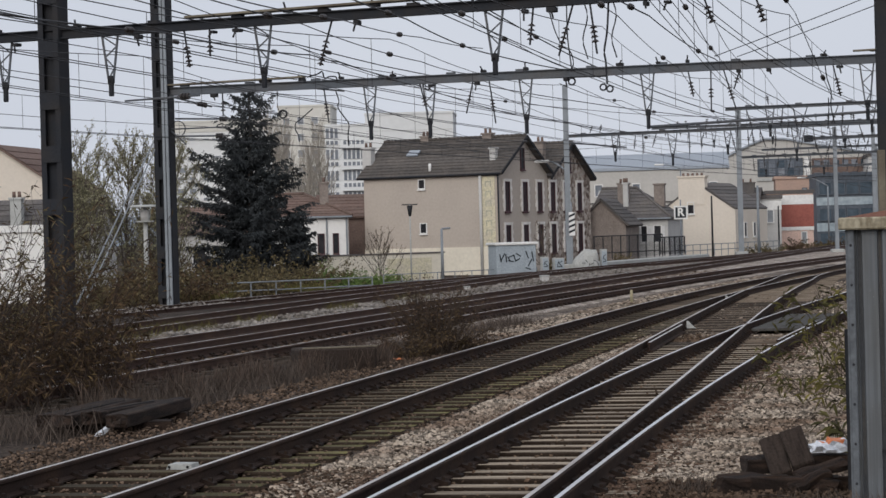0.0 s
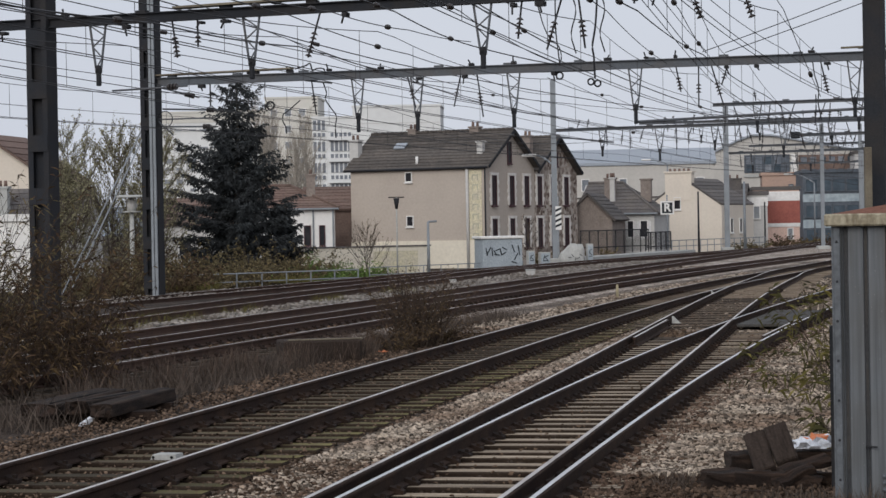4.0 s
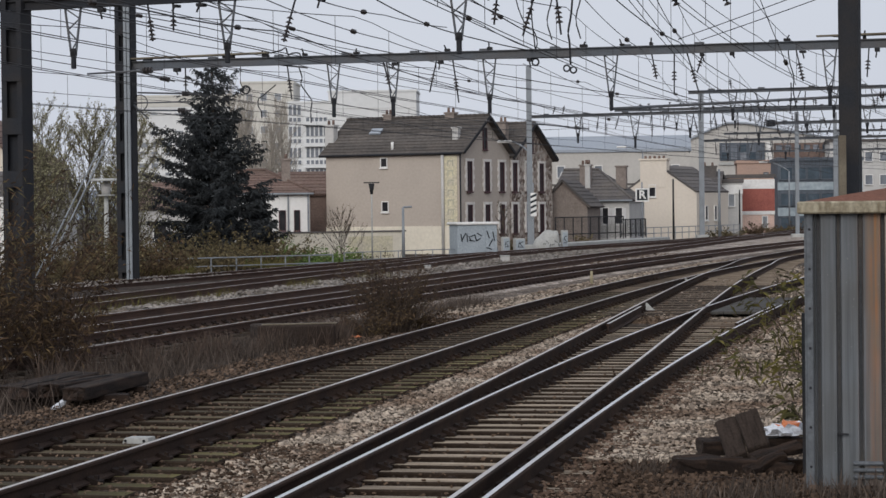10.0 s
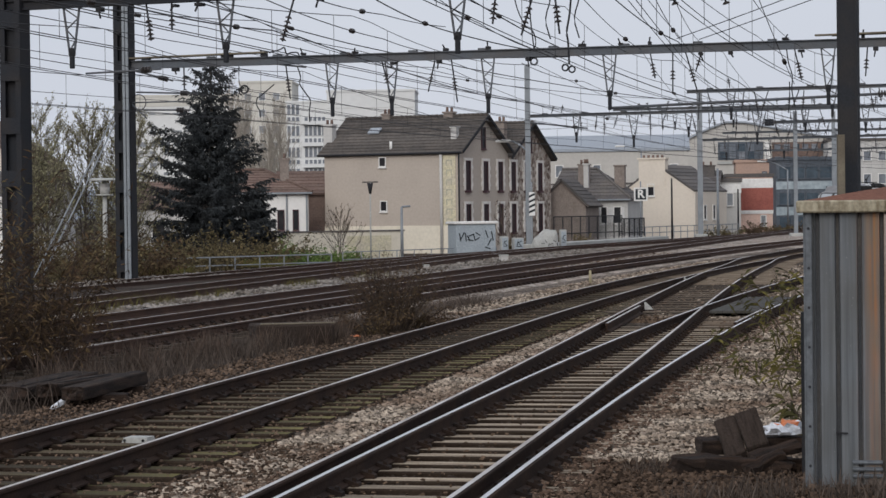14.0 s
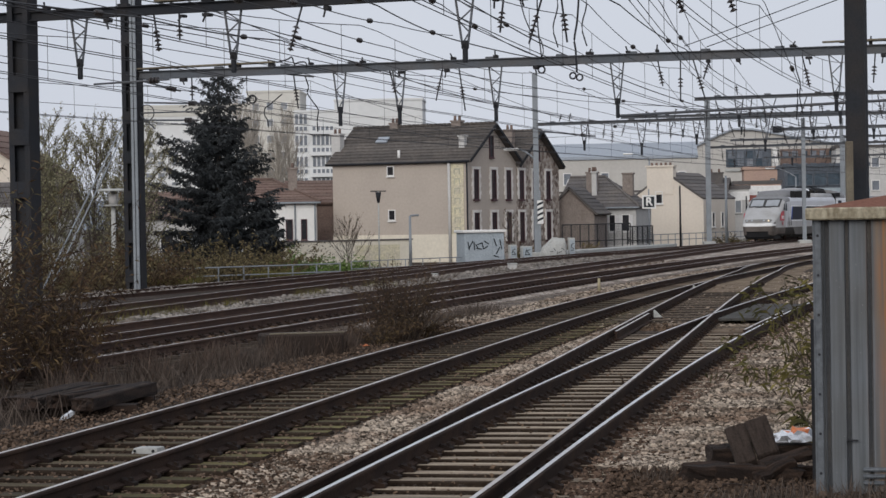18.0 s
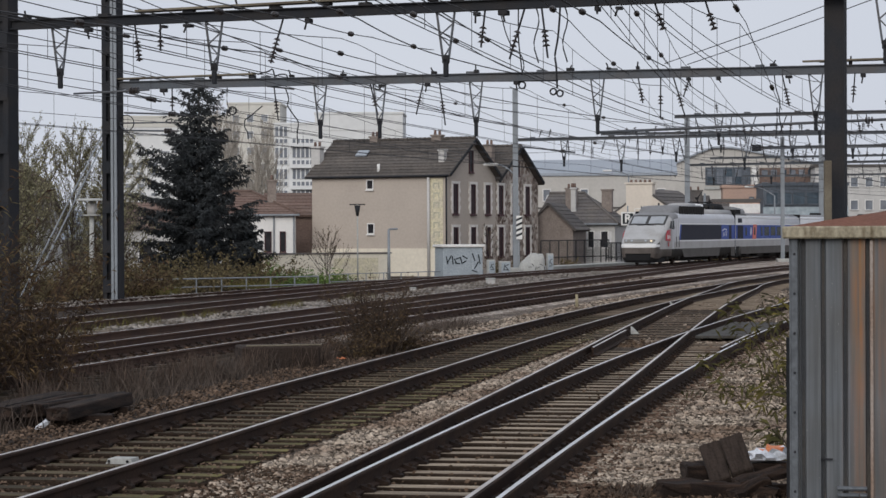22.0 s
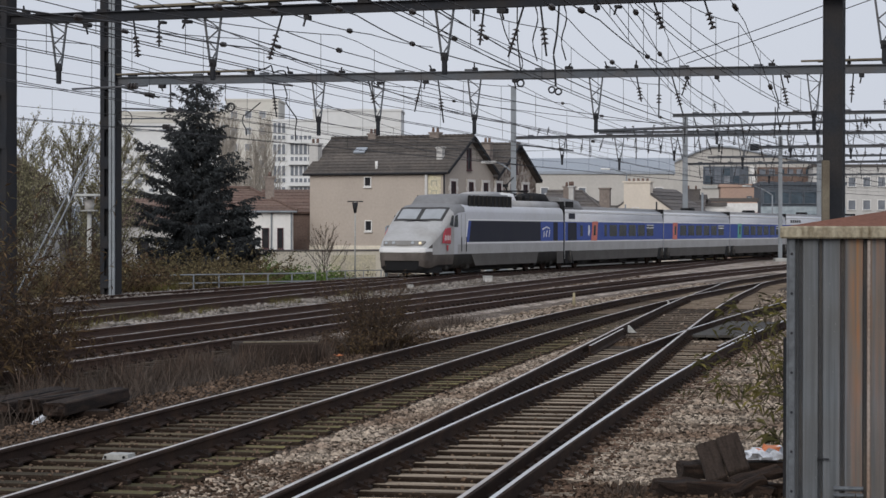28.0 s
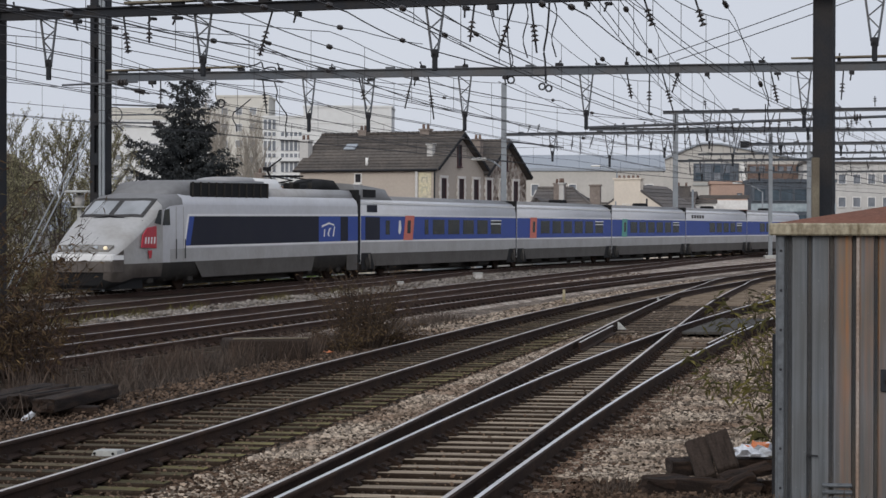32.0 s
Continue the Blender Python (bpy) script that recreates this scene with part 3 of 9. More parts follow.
TIPS = []
for p, d, ks, h, tw, tip in ((P1, d1, (13.15, 16.27, 20.58, 26.65, 36.99), 1.1, 0.46, 0.44), (P2, d2, (7.7, 9.75, 13.02, 17.04, 23.99), 1.24, 0.44, 0.56), (P3, d3, (6.4, 13.5), 1.2, 0.55, 0.6)):
    for k in ks:
        z = p[2] - 0.12
        at = along(p, d, k, z)
        hanger(Matrix.Translation(at) @ Matrix.Rotation(math.atan2(d.y, d.x), 4, 'Z'), h, tw, tip)
        TIPS.append(at + UP * (-h - tip))
for p, d, row in ((P1, d1, ((18.39, 0.95, 5), (19.1, 0.7, 3), (22.45, 1.15, 6), (27.64, 0.9, 4), (28.62, 1.25, 5), (29.03, 1.2, 4), (31.74, 0.6, 4), (32.92, 0.7, 4))),
                  (P2, d2, ((6.08, 1.2, 4), (9.42, 1.1, 3), (11.25, 1.1, 3), (11.79, 1.45, 4), (18.36, 0.85, 4), (19.09, 1.35, 3), (19.49, 1.35, 4), (20.03, 0.7, 2), (22.94, 1.05, 5), (25.21, 0.95, 3), (2.46, 0.8, 3))),
                  (P3, d3, ((4.23, 0.8, 3), (7.39, 1.2, 3), (8.05, 0.9, 4), (11.0, 0.9, 3), (14.0, 1.0, 3), (17.0, 1.0, 4))),
                  (P4, d4, ((4.0, 1.0, 3), (8.0, 1.2, 3), (10.6, 0.9, 3), (13.0, 1.3, 3))),
                  (P5, d5, ((3.0, 0.8, 3), (5.5, 1.0, 3), (8.0, 0.7, 3), (11.0, 1.1, 3))),
                  (P6, d6, ((1.0, 0.8, 3), (3.2, 1.0, 3), (5.5, 0.9, 3), (8.5, 1.1, 3), (11.0, 0.9, 3)))):
    for i, (k, ln, nd) in enumerate(row):
        lean = 18 * math.sin(k * 5.1)
        insulator(Matrix.Translation(along(p, d, k, p[2] - 0.1)) @ Matrix.Rotation(math.atan2(d.y, d.x), 4, 'Z') @ pose(0, 0, 0, 0, lean, 0), ln, nd)

# more hardware along the far beams
FAR = ((P3, d3, 1.5, 27), (P4, d4, 1.0, 17), (P5, d5, 1.0, 20), (P6, d6, 0.6, 18), (P7, d7, 0.5, 22), (P8, d8, 0.5, 16), (P9, d9, 0.6, 12))
rg = random.Random(8)
for p, d, k, k1 in FAR:
    while k < k1:
        up = rg.random() < 0.3
        insulator(Matrix.Translation(along(p, d, k, p[2] + (0.12 if up else -0.08))) @ Matrix.Rotation(math.atan2(d.y, d.x), 4, 'Z') @ pose(0, 0, 0, 180 if up else 0, rg.uniform(-22, 22), 0),
                  rg.uniform(0.35, 0.6) if up else rg.uniform(0.45, 1.3), rg.choice((2, 2, 3)), "small brown insulator on a far beam")
        k += rg.uniform(0.55, 1.5)
for p, d, ks in ((P3, d3, (3.0, 9.6, 16.2, 19.5)), (P4, d4, (4.6, 8.9, 14.0)), (P5, d5, (2.0, 6.5)), (P6, d6, (2.1, 6.8, 12.0))):
    for k in ks:
        hanger(Matrix.Translation(along(p, d, k, p[2] - 0.1)) @ Matrix.Rotation(math.atan2(d.y, d.x), 4, 'Z'), rg.uniform(0.7, 1.0), 0.4, 0.5)

# small loops of cable at the insulators
bm_lines = []
for k in (28.9, 29.6):
    a = along(P1, d1, k, 7.3)
    bm_lines.append([a + Vector((0.06 * math.sin(i * 0.9), 0, -0.16 * i)) for i in range(9)])
tagged(part("jumper_cable", tube_mesh(bm_lines, 0.016), M["wire"]), "black jumper cables looping under a beam", "cable", kind="stuff")


def soft(pts, n=5):
    """Points of a smooth line through pts."""
    out = []
    for i in range(len(pts) - 1):
        p0, p1, p2, p3 = pts[max(i - 1, 0)], pts[i], pts[i + 1], pts[min(i + 2, len(pts) - 1)]
        for j in range(n):
            t = j / n
            out.append(0.5 * (2 * p1 + (p2 - p0) * t + (2 * p0 - 5 * p1 + 4 * p2 - p3) * t * t + (3 * p1 - p0 - 3 * p2 + p3) * t ** 3))
    return out + [pts[-1]]


# connecting cables hanging at the portals: place along the beam and height
for P, d, pts, r_ in ((P2, d2, ((6.49, 6.91), (6.6, 6.56), (6.56, 6.34), (6.76, 6.03), (6.93, 5.77), (6.89, 5.43), (6.9, 5.05)), 0.022),
                      (P2, d2, ((5.67, 6.34), (5.22, 5.99), (5.06, 5.88), (5.04, 5.66), (5.14, 5.47), (5.17, 5.24)), 0.02),
                      (P1, d1, ((28.0, 7.3), (28.07, 7.03), (28.17, 6.69), (28.34, 6.35), (28.52, 6.22), (28.59, 5.95), (28.52, 5.76)), 0.014),
                      (P1, d1, ((29.48, 7.3), (29.46, 6.97), (29.42, 6.57), (29.35, 6.18), (29.38, 5.92), (29.4, 5.42)), 0.024),
                      (P1, d1, ((28.46, 7.3), (28.46, 6.61), (28.52, 6.02), (28.55, 5.75)), 0.016),
                      (P2, d2, ((22.7, 7.0), (22.75, 6.59), (22.87, 6.14), (22.85, 5.7), (22.95, 5.16)), 0.02),
                      (P2, d2, ((22.78, 5.97), (22.78, 5.52), (22.74, 4.99)), 0.02),
                      (P2, d2, ((5.5, 7.4), (5.88, 7.49), (6.04, 7.56), (6.12, 7.33), (6.28, 7.38), (6.52, 7.36), (6.57, 7.13)), 0.025),
                      (P2, d2, ((4.43, 7.1), (4.43, 6.43), (4.55, 6.28)), 0.014)):
    tagged(part("connecting_cable", tube_mesh([soft([along(P, d, k, z) for k, z in pts])], r_, 6), M["wire"]), "dark connecting cable hanging at a portal", "cable", group="connecting cables")
for k, z, r_ in ((4.61, 6.2, 0.13), (15.59, 6.62, 0.1), (15.81, 6.56, 0.1), (14.56, 6.85, 0.11), (0.8, 5.85, 0.27)):
    c = along(P2, d2, k, z)
    ring_pts = [c + Vector((d2.x * r_ * math.cos(a), d2.y * r_ * math.cos(a), 0)) + UP * (r_ * math.sin(a)) for a in [2 * math.pi * i / 20 for i in range(21)]]
    tagged(part("ring_fitting", tube_mesh([ring_pts], 0.03 if r_ < 0.2 else 0.018, 6), M["wire"]), "dark round fitting among the overhead wires", "overhead fitting", group="ring fittings")
for P, d, k0, k1, n_, z in ((P2, d2, 1.5, 34.0, 26, P2[2]), (P1, d1, 12.0, 38.0, 18, 7.42)):
    rq = random.Random(int(k1))
    for i in range(n_):
        c = along(P, d, k0 + (k1 - k0) * (i + rq.random()) / n_, z + rq.choice((-0.2, 0.19)))
        bm = bmesh.new()
        cuboid(bm, (0, 0, 0), (rq.uniform(0.1, 0.24), 0.24, rq.uniform(0.06, 0.13)), bevel=0.015)
        rod(bm, (0, -0.1, 0), (rq.uniform(-0.1, 0.1), -0.14, rq.uniform(0.12, 0.26) * (1 if c.z > z else -1)), 0.025, seg=6)
        ob = part("beam_clamp", bm, M["steel_dark"])
        ob.matrix_world = Matrix.Translation(c) @ Matrix.Rotation(math.atan2(d.y, d.x), 4, 'Z')
        tagged(ob, "dark bolted clamp on a portal beam", "overhead fitting", group="beam clamps")
for k0, z0, k1, z1, r_ in ((13.2, 7.02, 15.75, 6.98, 0.035), (5.85, 7.0, 6.8, 6.88, 0.03), (0.5, 5.85, 2.6, 5.85, 0.025), (0.55, 5.8, 1.1, 5.3, 0.025)):
    bm = bmesh.new()
    rod(bm, along(P2, d2, k0, z0), along(P2, d2, k1, z1), r_, seg=8)
    tagged(part("registration_tube", bm, M["steel_beam"]), "dark steel registration tube at a support", "overhead fitting", group="registration tubes")


def cat_wire(f, y0, y1, z_sup, z_mid, sups, step=1.5, shift=0.0):
    """Points of a wire over a line, held up at the supports and sagging between."""
    pts = []
    n = int((y1 - y0) / step)
    for i in range(n + 1):
        y = y0 + (y1 - y0) * i / n
        a = max([s for s in sups if s <= y], default=sups[0] - 45)
        b = min([s for s in sups if s > y], default=sups[-1] + 45)
        k = (y - a) / max(b - a, 1e-6)
        z = z_sup - (z_sup - z_mid) * 4 * k * (1 - k) * min(1.0, (b - a) / 45)
        zig = 0.2 * math.sin(math.pi * (a + (b - a) * k) / 40)
        pts.append((f(y) + zig + shift, y, z))
    return pts


def catenary(name, f, y0, y1, sups, zc=5.45, zm=6.75, shift=0.0, drop_step=4.5, r=0.0095):
    th = thing("overhead_line", "dark overhead contact line over " + name, "overhead line", group="overhead lines")
    mes = cat_wire(f, y0, y1, zm, zm - 0.85, sups, shift=shift)
    con = cat_wire(f, y0, y1, zc, zc - 0.03, sups, shift=shift)
    part("messenger_wire", tube_mesh([mes], r), M["wire"], th)
    part("contact_wire", tube_mesh([con], r), M["wire"], th)
    if shift == 0.0:
        par = cat_wire(f, y0, y1, zc + 0.02, zc - 0.01, sups, shift=0.12)
        part("contact_wire", tube_mesh([par], r), M["wire"], th)
    aux = cat_wire(f, y0, y1, zc + 0.45, zc + 0.25, sups, shift=shift + 0.1)
    part("auxiliary_wire", tube_mesh([aux], r * 0.9), M["wire"], th)
    drops = []
    k = 0
    while k < len(mes) - 1:
        drops.append([mes[k], con[k]])
        k += max(1, int(drop_step / 1.5))
    tagged(part("dropper_row", tube_mesh(drops, 0.006), M["wire"], th), kind="stuff")


def sup(f):
    out = [8.0]
    for p, d in ((P1, d1), (P2, d2), (P3, d3), (P4, d4)):
        y = p[0][1]
        for _ in range(6):
            y = p[0][1] + (f(y) - p[0][0]) * d.y / d.x
        out.append(y)
    return out + [220.0, 265.0]


catenary("the outermost track", E_line, 20, 300, sup(E_line))
catenary("the joining siding", D_line, 20, 118, sup(D_line))
catenary("the middle track", C1_line, 20, 260, sup(C1_line))
catenary("the track beyond the soil strip", C2_line, 20, 260, sup(C2_line))
catenary("the mossy main line", L_line, 14, 240, sup(L_line))
catenary("the crossover", A_line, 14, 110, sup(A_line), zc=5.6, zm=7.0)
catenary("the bright main line", B_line, 14, 240, sup(B_line))
for name, pts, r in (("feeder", [(-18.0, 45, 8.9), (-8.0, 76, 8.4), (6, 128, 8.9), (20, 164, 10.0)], 0.016), ("feeder", [(-13.5, 45, 9.2), (-3.0, 75, 7.7), (14.0, 122, 7.8), (31, 160, 9.3)], 0.018),
                     ("feeder", [(-4.5, 40, 9.3), (3.0, 72, 7.7), (15.0, 121, 7.6), (27, 162, 9.2)], 0.022), 
                     ("feeder", [(7.6, 71.2, 7.45), (14.5, 60, 9.6), (22, 48, 12.0)], 0.014),
                     ("feeder", [(8.3, 71.0, 7.4), (15.2, 60, 9.5), (23, 48, 11.9)], 0.014), ("feeder", [(5.6, 52, 9.9), (8.6, 60, 7.7), (11.2, 70.3, 5.9)], 0.012),
                     ("feeder", [(-15.5, 50, 6.9), (-7.5, 74, 6.3), (7.0, 122, 6.6)], 0.012), ("feeder", [(-9.0, 40, 8.0), (-1.5, 73, 6.7), (12.5, 121, 6.4), (24, 160, 7.4)], 0.012),
                     ("feeder", [(-3.77, 35.2, 6.73), (-1.60, 52.0, 7.08), (0.20, 66.0, 7.38), (3.06, 72.5, 7.21)], 0.018),
                     ("feeder", [(-4.76, 35.6, 6.19), (-3.00, 50.0, 6.92), (-1.53, 62.0, 7.52), (0.22, 71.5, 7.94)], 0.013),
                     ("feeder", [(-6.43, 28.8, 6.29), (-3.79, 48.0, 6.68), (-1.59, 64.0, 7.00), (-0.35, 74.0, 7.33), (5.20, 127.8, 9.44)], 0.013),
                     ("feeder", [(-8.51, 26.8, 5.44), (-6.38, 46.0, 6.36), (-4.60, 62.0, 7.12), (-4.06, 66.0, 7.21), (-2.60, 74.0, 7.22), (5.18, 127.8, 8.15)], 0.018),
                     ("feeder", [(-0.39, 26.0, 6.23), (3.90, 50.0, 6.80), (7.48, 70.0, 7.28), (12.10, 90.0, 7.08), (15.45, 100.0, 6.34)], 0.018),
                     ("feeder", [(-0.64, 24.8, 6.45), (3.21, 50.0, 6.81), (6.41, 71.0, 7.12), (18.85, 163.6, 9.23)], 0.013),
                     ("feeder", [(2.87, 39.2, 7.38), (5.43, 56.0, 7.35), (7.57, 70.0, 7.33)], 0.013),
                     ("feeder", [(-1.51, 38.0, 6.62), (-0.08, 50.0, 6.87), (1.10, 60.0, 7.08), (3.15, 72.5, 7.23)], 0.013),
                     ("feeder", [(2.69, 72.5, 6.81), (6.48, 100.0, 7.75), (18.85, 163.6, 8.65)], 0.013)):
    out = []
    for a, b in zip(pts, pts[1:]):
        a, b = Vector(a), Vector(b)
        for i in range(12):
            k = i / 12
            out.append(a.lerp(b, k) - UP * (4 * k * (1 - k) * 0.005 * (b - a).length))
    out.append(Vector(pts[-1]))
    fc = tagged(part("feeder_cable", tube_mesh([out], r), M["wire"]), "dark feeder cable strung between portals", "cable", group="feeder cables")
    for i in (10, 20):
        if i < len(out) - 1:
            u = (out[i + 1] - out[i]).normalized()
            bm = bmesh.new()
            rod(bm, out[i] - u * 0.05, out[i] + u * 0.5, 0.022, seg=6)
            for j in range(3):
                rod(bm, out[i] + u * (0.08 + 0.14 * j), out[i] + u * (0.14 + 0.14 * j), 0.04, 0.07, seg=8)
            part("line_insulator", bm, M["porcelain"], fc)

# cross-span pipes, steady arms and ring fittings near the supports
for a, b, r in (((5.5, 71.7, 5.28), (16.5, 69.2, 5.62), 0.045), ((-10.3, 75.8, 6.2), (-8.2, 75.2, 6.1), 0.03), ((-10.3, 75.8, 5.6), (-8.4, 75.3, 5.55), 0.03),
                ((-10.6, 75.9, 7.0), (-9.0, 75.4, 6.55), 0.03), ((5.2, 127.8, 7.0), (8.4, 126.6, 6.6), 0.04), ((-8.9, 56.2, 5.62), (-6.9, 55.4, 5.66), 0.025)):
    bm = bmesh.new()
    rod(bm, a, b, r, seg=8)
    ob = tagged(part("registration_tube", bm, M["steel_beam"]), "dark steel registration tube at a support", "overhead fitting", group="registration tubes")
    bm = bmesh.new()
    c = Vector(a).lerp(Vector(b), 0.75)
    for i in range(3):
        e = c + (Vector(b) - Vector(a)).normalized() * (0.09 * i)
        rod(bm, e, e + (Vector(b) - Vector(a)).normalized() * 0.05, r + 0.06, seg=10)
    part("insulator", bm, M["porcelain"], ob)
stay = thing("stay_rods", "pale steel stay rods leaning on a post", "stay rod")
for o in (0.0, 0.16):
    bm = bmesh.new()
    rod(bm, (-10.85 + o, 76.2, 6.0), (-13.6 + o * 1.6, 73.5, -0.3), 0.03, seg=6)
    part("rod", bm, M["steel_grey"], stay)

# ---- the train: it runs along the outermost track ----
M["car_silver"] = mat("car_silver", (0.52, 0.525, 0.55), 0.42, 0.0, second=(0.44, 0.435, 0.435), scale=0.5, fine=5, amount=0.5, grain=0.05)
M["car_pale"] = mat("car_pale", (0.57, 0.58, 0.615), 0.4, 0.0, second=(0.48, 0.48, 0.49), scale=0.5, fine=5, amount=0.5, grain=0.05)
# Silver darkened in colour against the light on the nose slope; stains are dirt
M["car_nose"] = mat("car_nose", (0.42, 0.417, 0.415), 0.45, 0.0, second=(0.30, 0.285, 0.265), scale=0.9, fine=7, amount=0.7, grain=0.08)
M["car_grey"] = mat("car_grey", (0.40, 0.395, 0.395), 0.55, 0.0, second=(0.30, 0.285, 0.27), scale=0.8, fine=5, amount=0.6, grain=0.07)
M["car_skirt"] = mat("car_skirt", (0.105, 0.098, 0.092), 0.7, second=(0.065, 0.058, 0.052), scale=0.8, fine=6, grain=0.1, spec=0.12)
M["car_under"] = mat("car_under", (0.036, 0.034, 0.032), 0.8, second=(0.062, 0.055, 0.048), scale=1.5, fine=8, grain=0.12, spec=0.1)
M["car_roof"] = mat("car_roof", (0.22, 0.22, 0.225), 0.6, second=(0.15, 0.145, 0.14), scale=0.6, fine=5, amount=0.7, grain=0.08)
M["car_blue"] = mat("car_blue", (0.04, 0.08, 0.33), 0.45, second=(0.046, 0.086, 0.28), scale=0.7, fine=5, amount=0.5, grain=0.05, spec=0.12)
M["car_black"] = mat("car_black", (0.022, 0.024, 0.038), 0.5, second=(0.030, 0.031, 0.042), scale=1.0, grain=0.08, spec=0.06)
M["car_white"] = mat("car_white", (0.80, 0.80, 0.80), 0.4, second=(0.7, 0.7, 0.7), scale=1, grain=0.04)
M["car_window"] = mat("car_window", (0.02, 0.024, 0.026), 0.2, second=(0.07, 0.066, 0.04), scale=1.2, fine=2, amount=0.6, spec=0.12, grain=0.1)
# Pale glass: the mirrored sky is put into the base colour
M["car_screen"] = mat("car_screen", (0.36, 0.38, 0.40), 0.12, second=(0.25, 0.26, 0.27), scale=1.2, fine=2, grain=0.05, spec=0.5)
M["door_orange"] = mat("door_orange", (0.64, 0.17, 0.115), 0.45, second=(0.54, 0.15, 0.11), scale=2)
M["door_green"] = mat("door_green", (0.10, 0.36, 0.29), 0.45, second=(0.09, 0.3, 0.25), scale=2)
M["logo_red"] = mat("logo_red", (0.45, 0.03, 0.04), 0.4, second=(0.36, 0.03, 0.08), scale=2)
M["lamp_glass"] = mat("lamp_glass", (0.19, 0.18, 0.165), 0.2, second=(0.25, 0.24, 0.22), scale=3, spec=0.5)
M["car_frame"] = mat("car_frame", (0.055, 0.054, 0.055), 0.6, second=(0.085, 0.08, 0.078), scale=1.5, fine=8, spec=0.12)
M["car_beak"] = mat("car_beak", (0.12, 0.103, 0.092), 0.6, second=(0.06, 0.05, 0.044), scale=1.1, fine=6, amount=0.9, grain=0.12)
M["rubber"] = mat("rubber", (0.012, 0.012, 0.013), 0.85)
M["lamp_on"] = bpy.data.materials.new("lamp_on")
M["lamp_on"].use_nodes = True
_b = M["lamp_on"].node_tree.nodes["Principled BSDF"]
_b.inputs["Base Color"].default_value = (0.9, 0.8, 0.6, 1)
_b.inputs["Emission Color"].default_value = (1.0, 0.72, 0.38, 1)
_b.inputs["Emission Strength"].default_value = 0.28
W = 1.405


def loft(stations, ring):
    """Skin over cross-sections; ring(station) gives the points of the near half from the bottom to the top."""
    bm = bmesh.new()
    rows = []
    for st in stations:
        half = ring(st)
        pts = [(y, z) for y, z in half] + [(-y, z) for y, z in half[::-1] if abs(y) > 1e-6]
        rows.append([bm.verts.new((st[0], y, z)) for y, z in pts])
    n = len(rows[0])
    for a, b in zip(rows, rows[1:]):
        for i in range(n - 1):
            f = bm.faces.new((a[i], a[i + 1], b[i + 1], b[i]))
            f.smooth = True
        bm.faces.new((a[n - 1], a[0], b[0], b[n - 1]))
    bm.faces.new(rows[0])
    bm.faces.new(rows[-1][::-1])
    return bm


def plate(bm, x0, x1, z0, z1, y, t=0.012, lean=0.0, mi=0):
    """A thin upright plate on a car's side; lean moves its top along the car."""
    s = -1 if y < 0 else 1
    prism_pts = [(x0, z0), (x1, z0), (x1 + lean, z1), (x0 + lean, z1)]
    return prism(bm, prism_pts, y, y + s * t, axis=1, mi=mi)


def bogie(x, parent, axle=3.0):
    bm = bmesh.new()
    for s in (-1, 1):
        cuboid(bm, (x, s * 1.12, 0.52), (axle + 0.9, 0.14, 0.22), bevel=0.03)
        for k in (-1, 1):
            cuboid(bm, (x + k * axle / 2, s * 1.14, 0.46), (0.42, 0.22, 0.34), bevel=0.04)
            rod(bm, (x + k * 0.45, s * 1.2, 0.35), (x + k * 0.25, s * 1.2, 0.95), 0.07)
    cuboid(bm, (x, 0, 0.5), (0.5, 2.2, 0.3))
    b = part("bogie", bm, M["car_under"], parent)
    for k in (-1, 1):
        bm = bmesh.new()
        rod(bm, (x + k * axle / 2, -0.82, 0.44), (x + k * axle / 2, 0.82, 0.44), 0.08, seg=10)
        for s in (-1, 1):
            rod(bm, (x + k * axle / 2, s * 0.68, 0.445), (x + k * axle / 2, s * 0.81, 0.445), 0.44, seg=24)
        part("wheelset", bm, M["rail_side"], b)


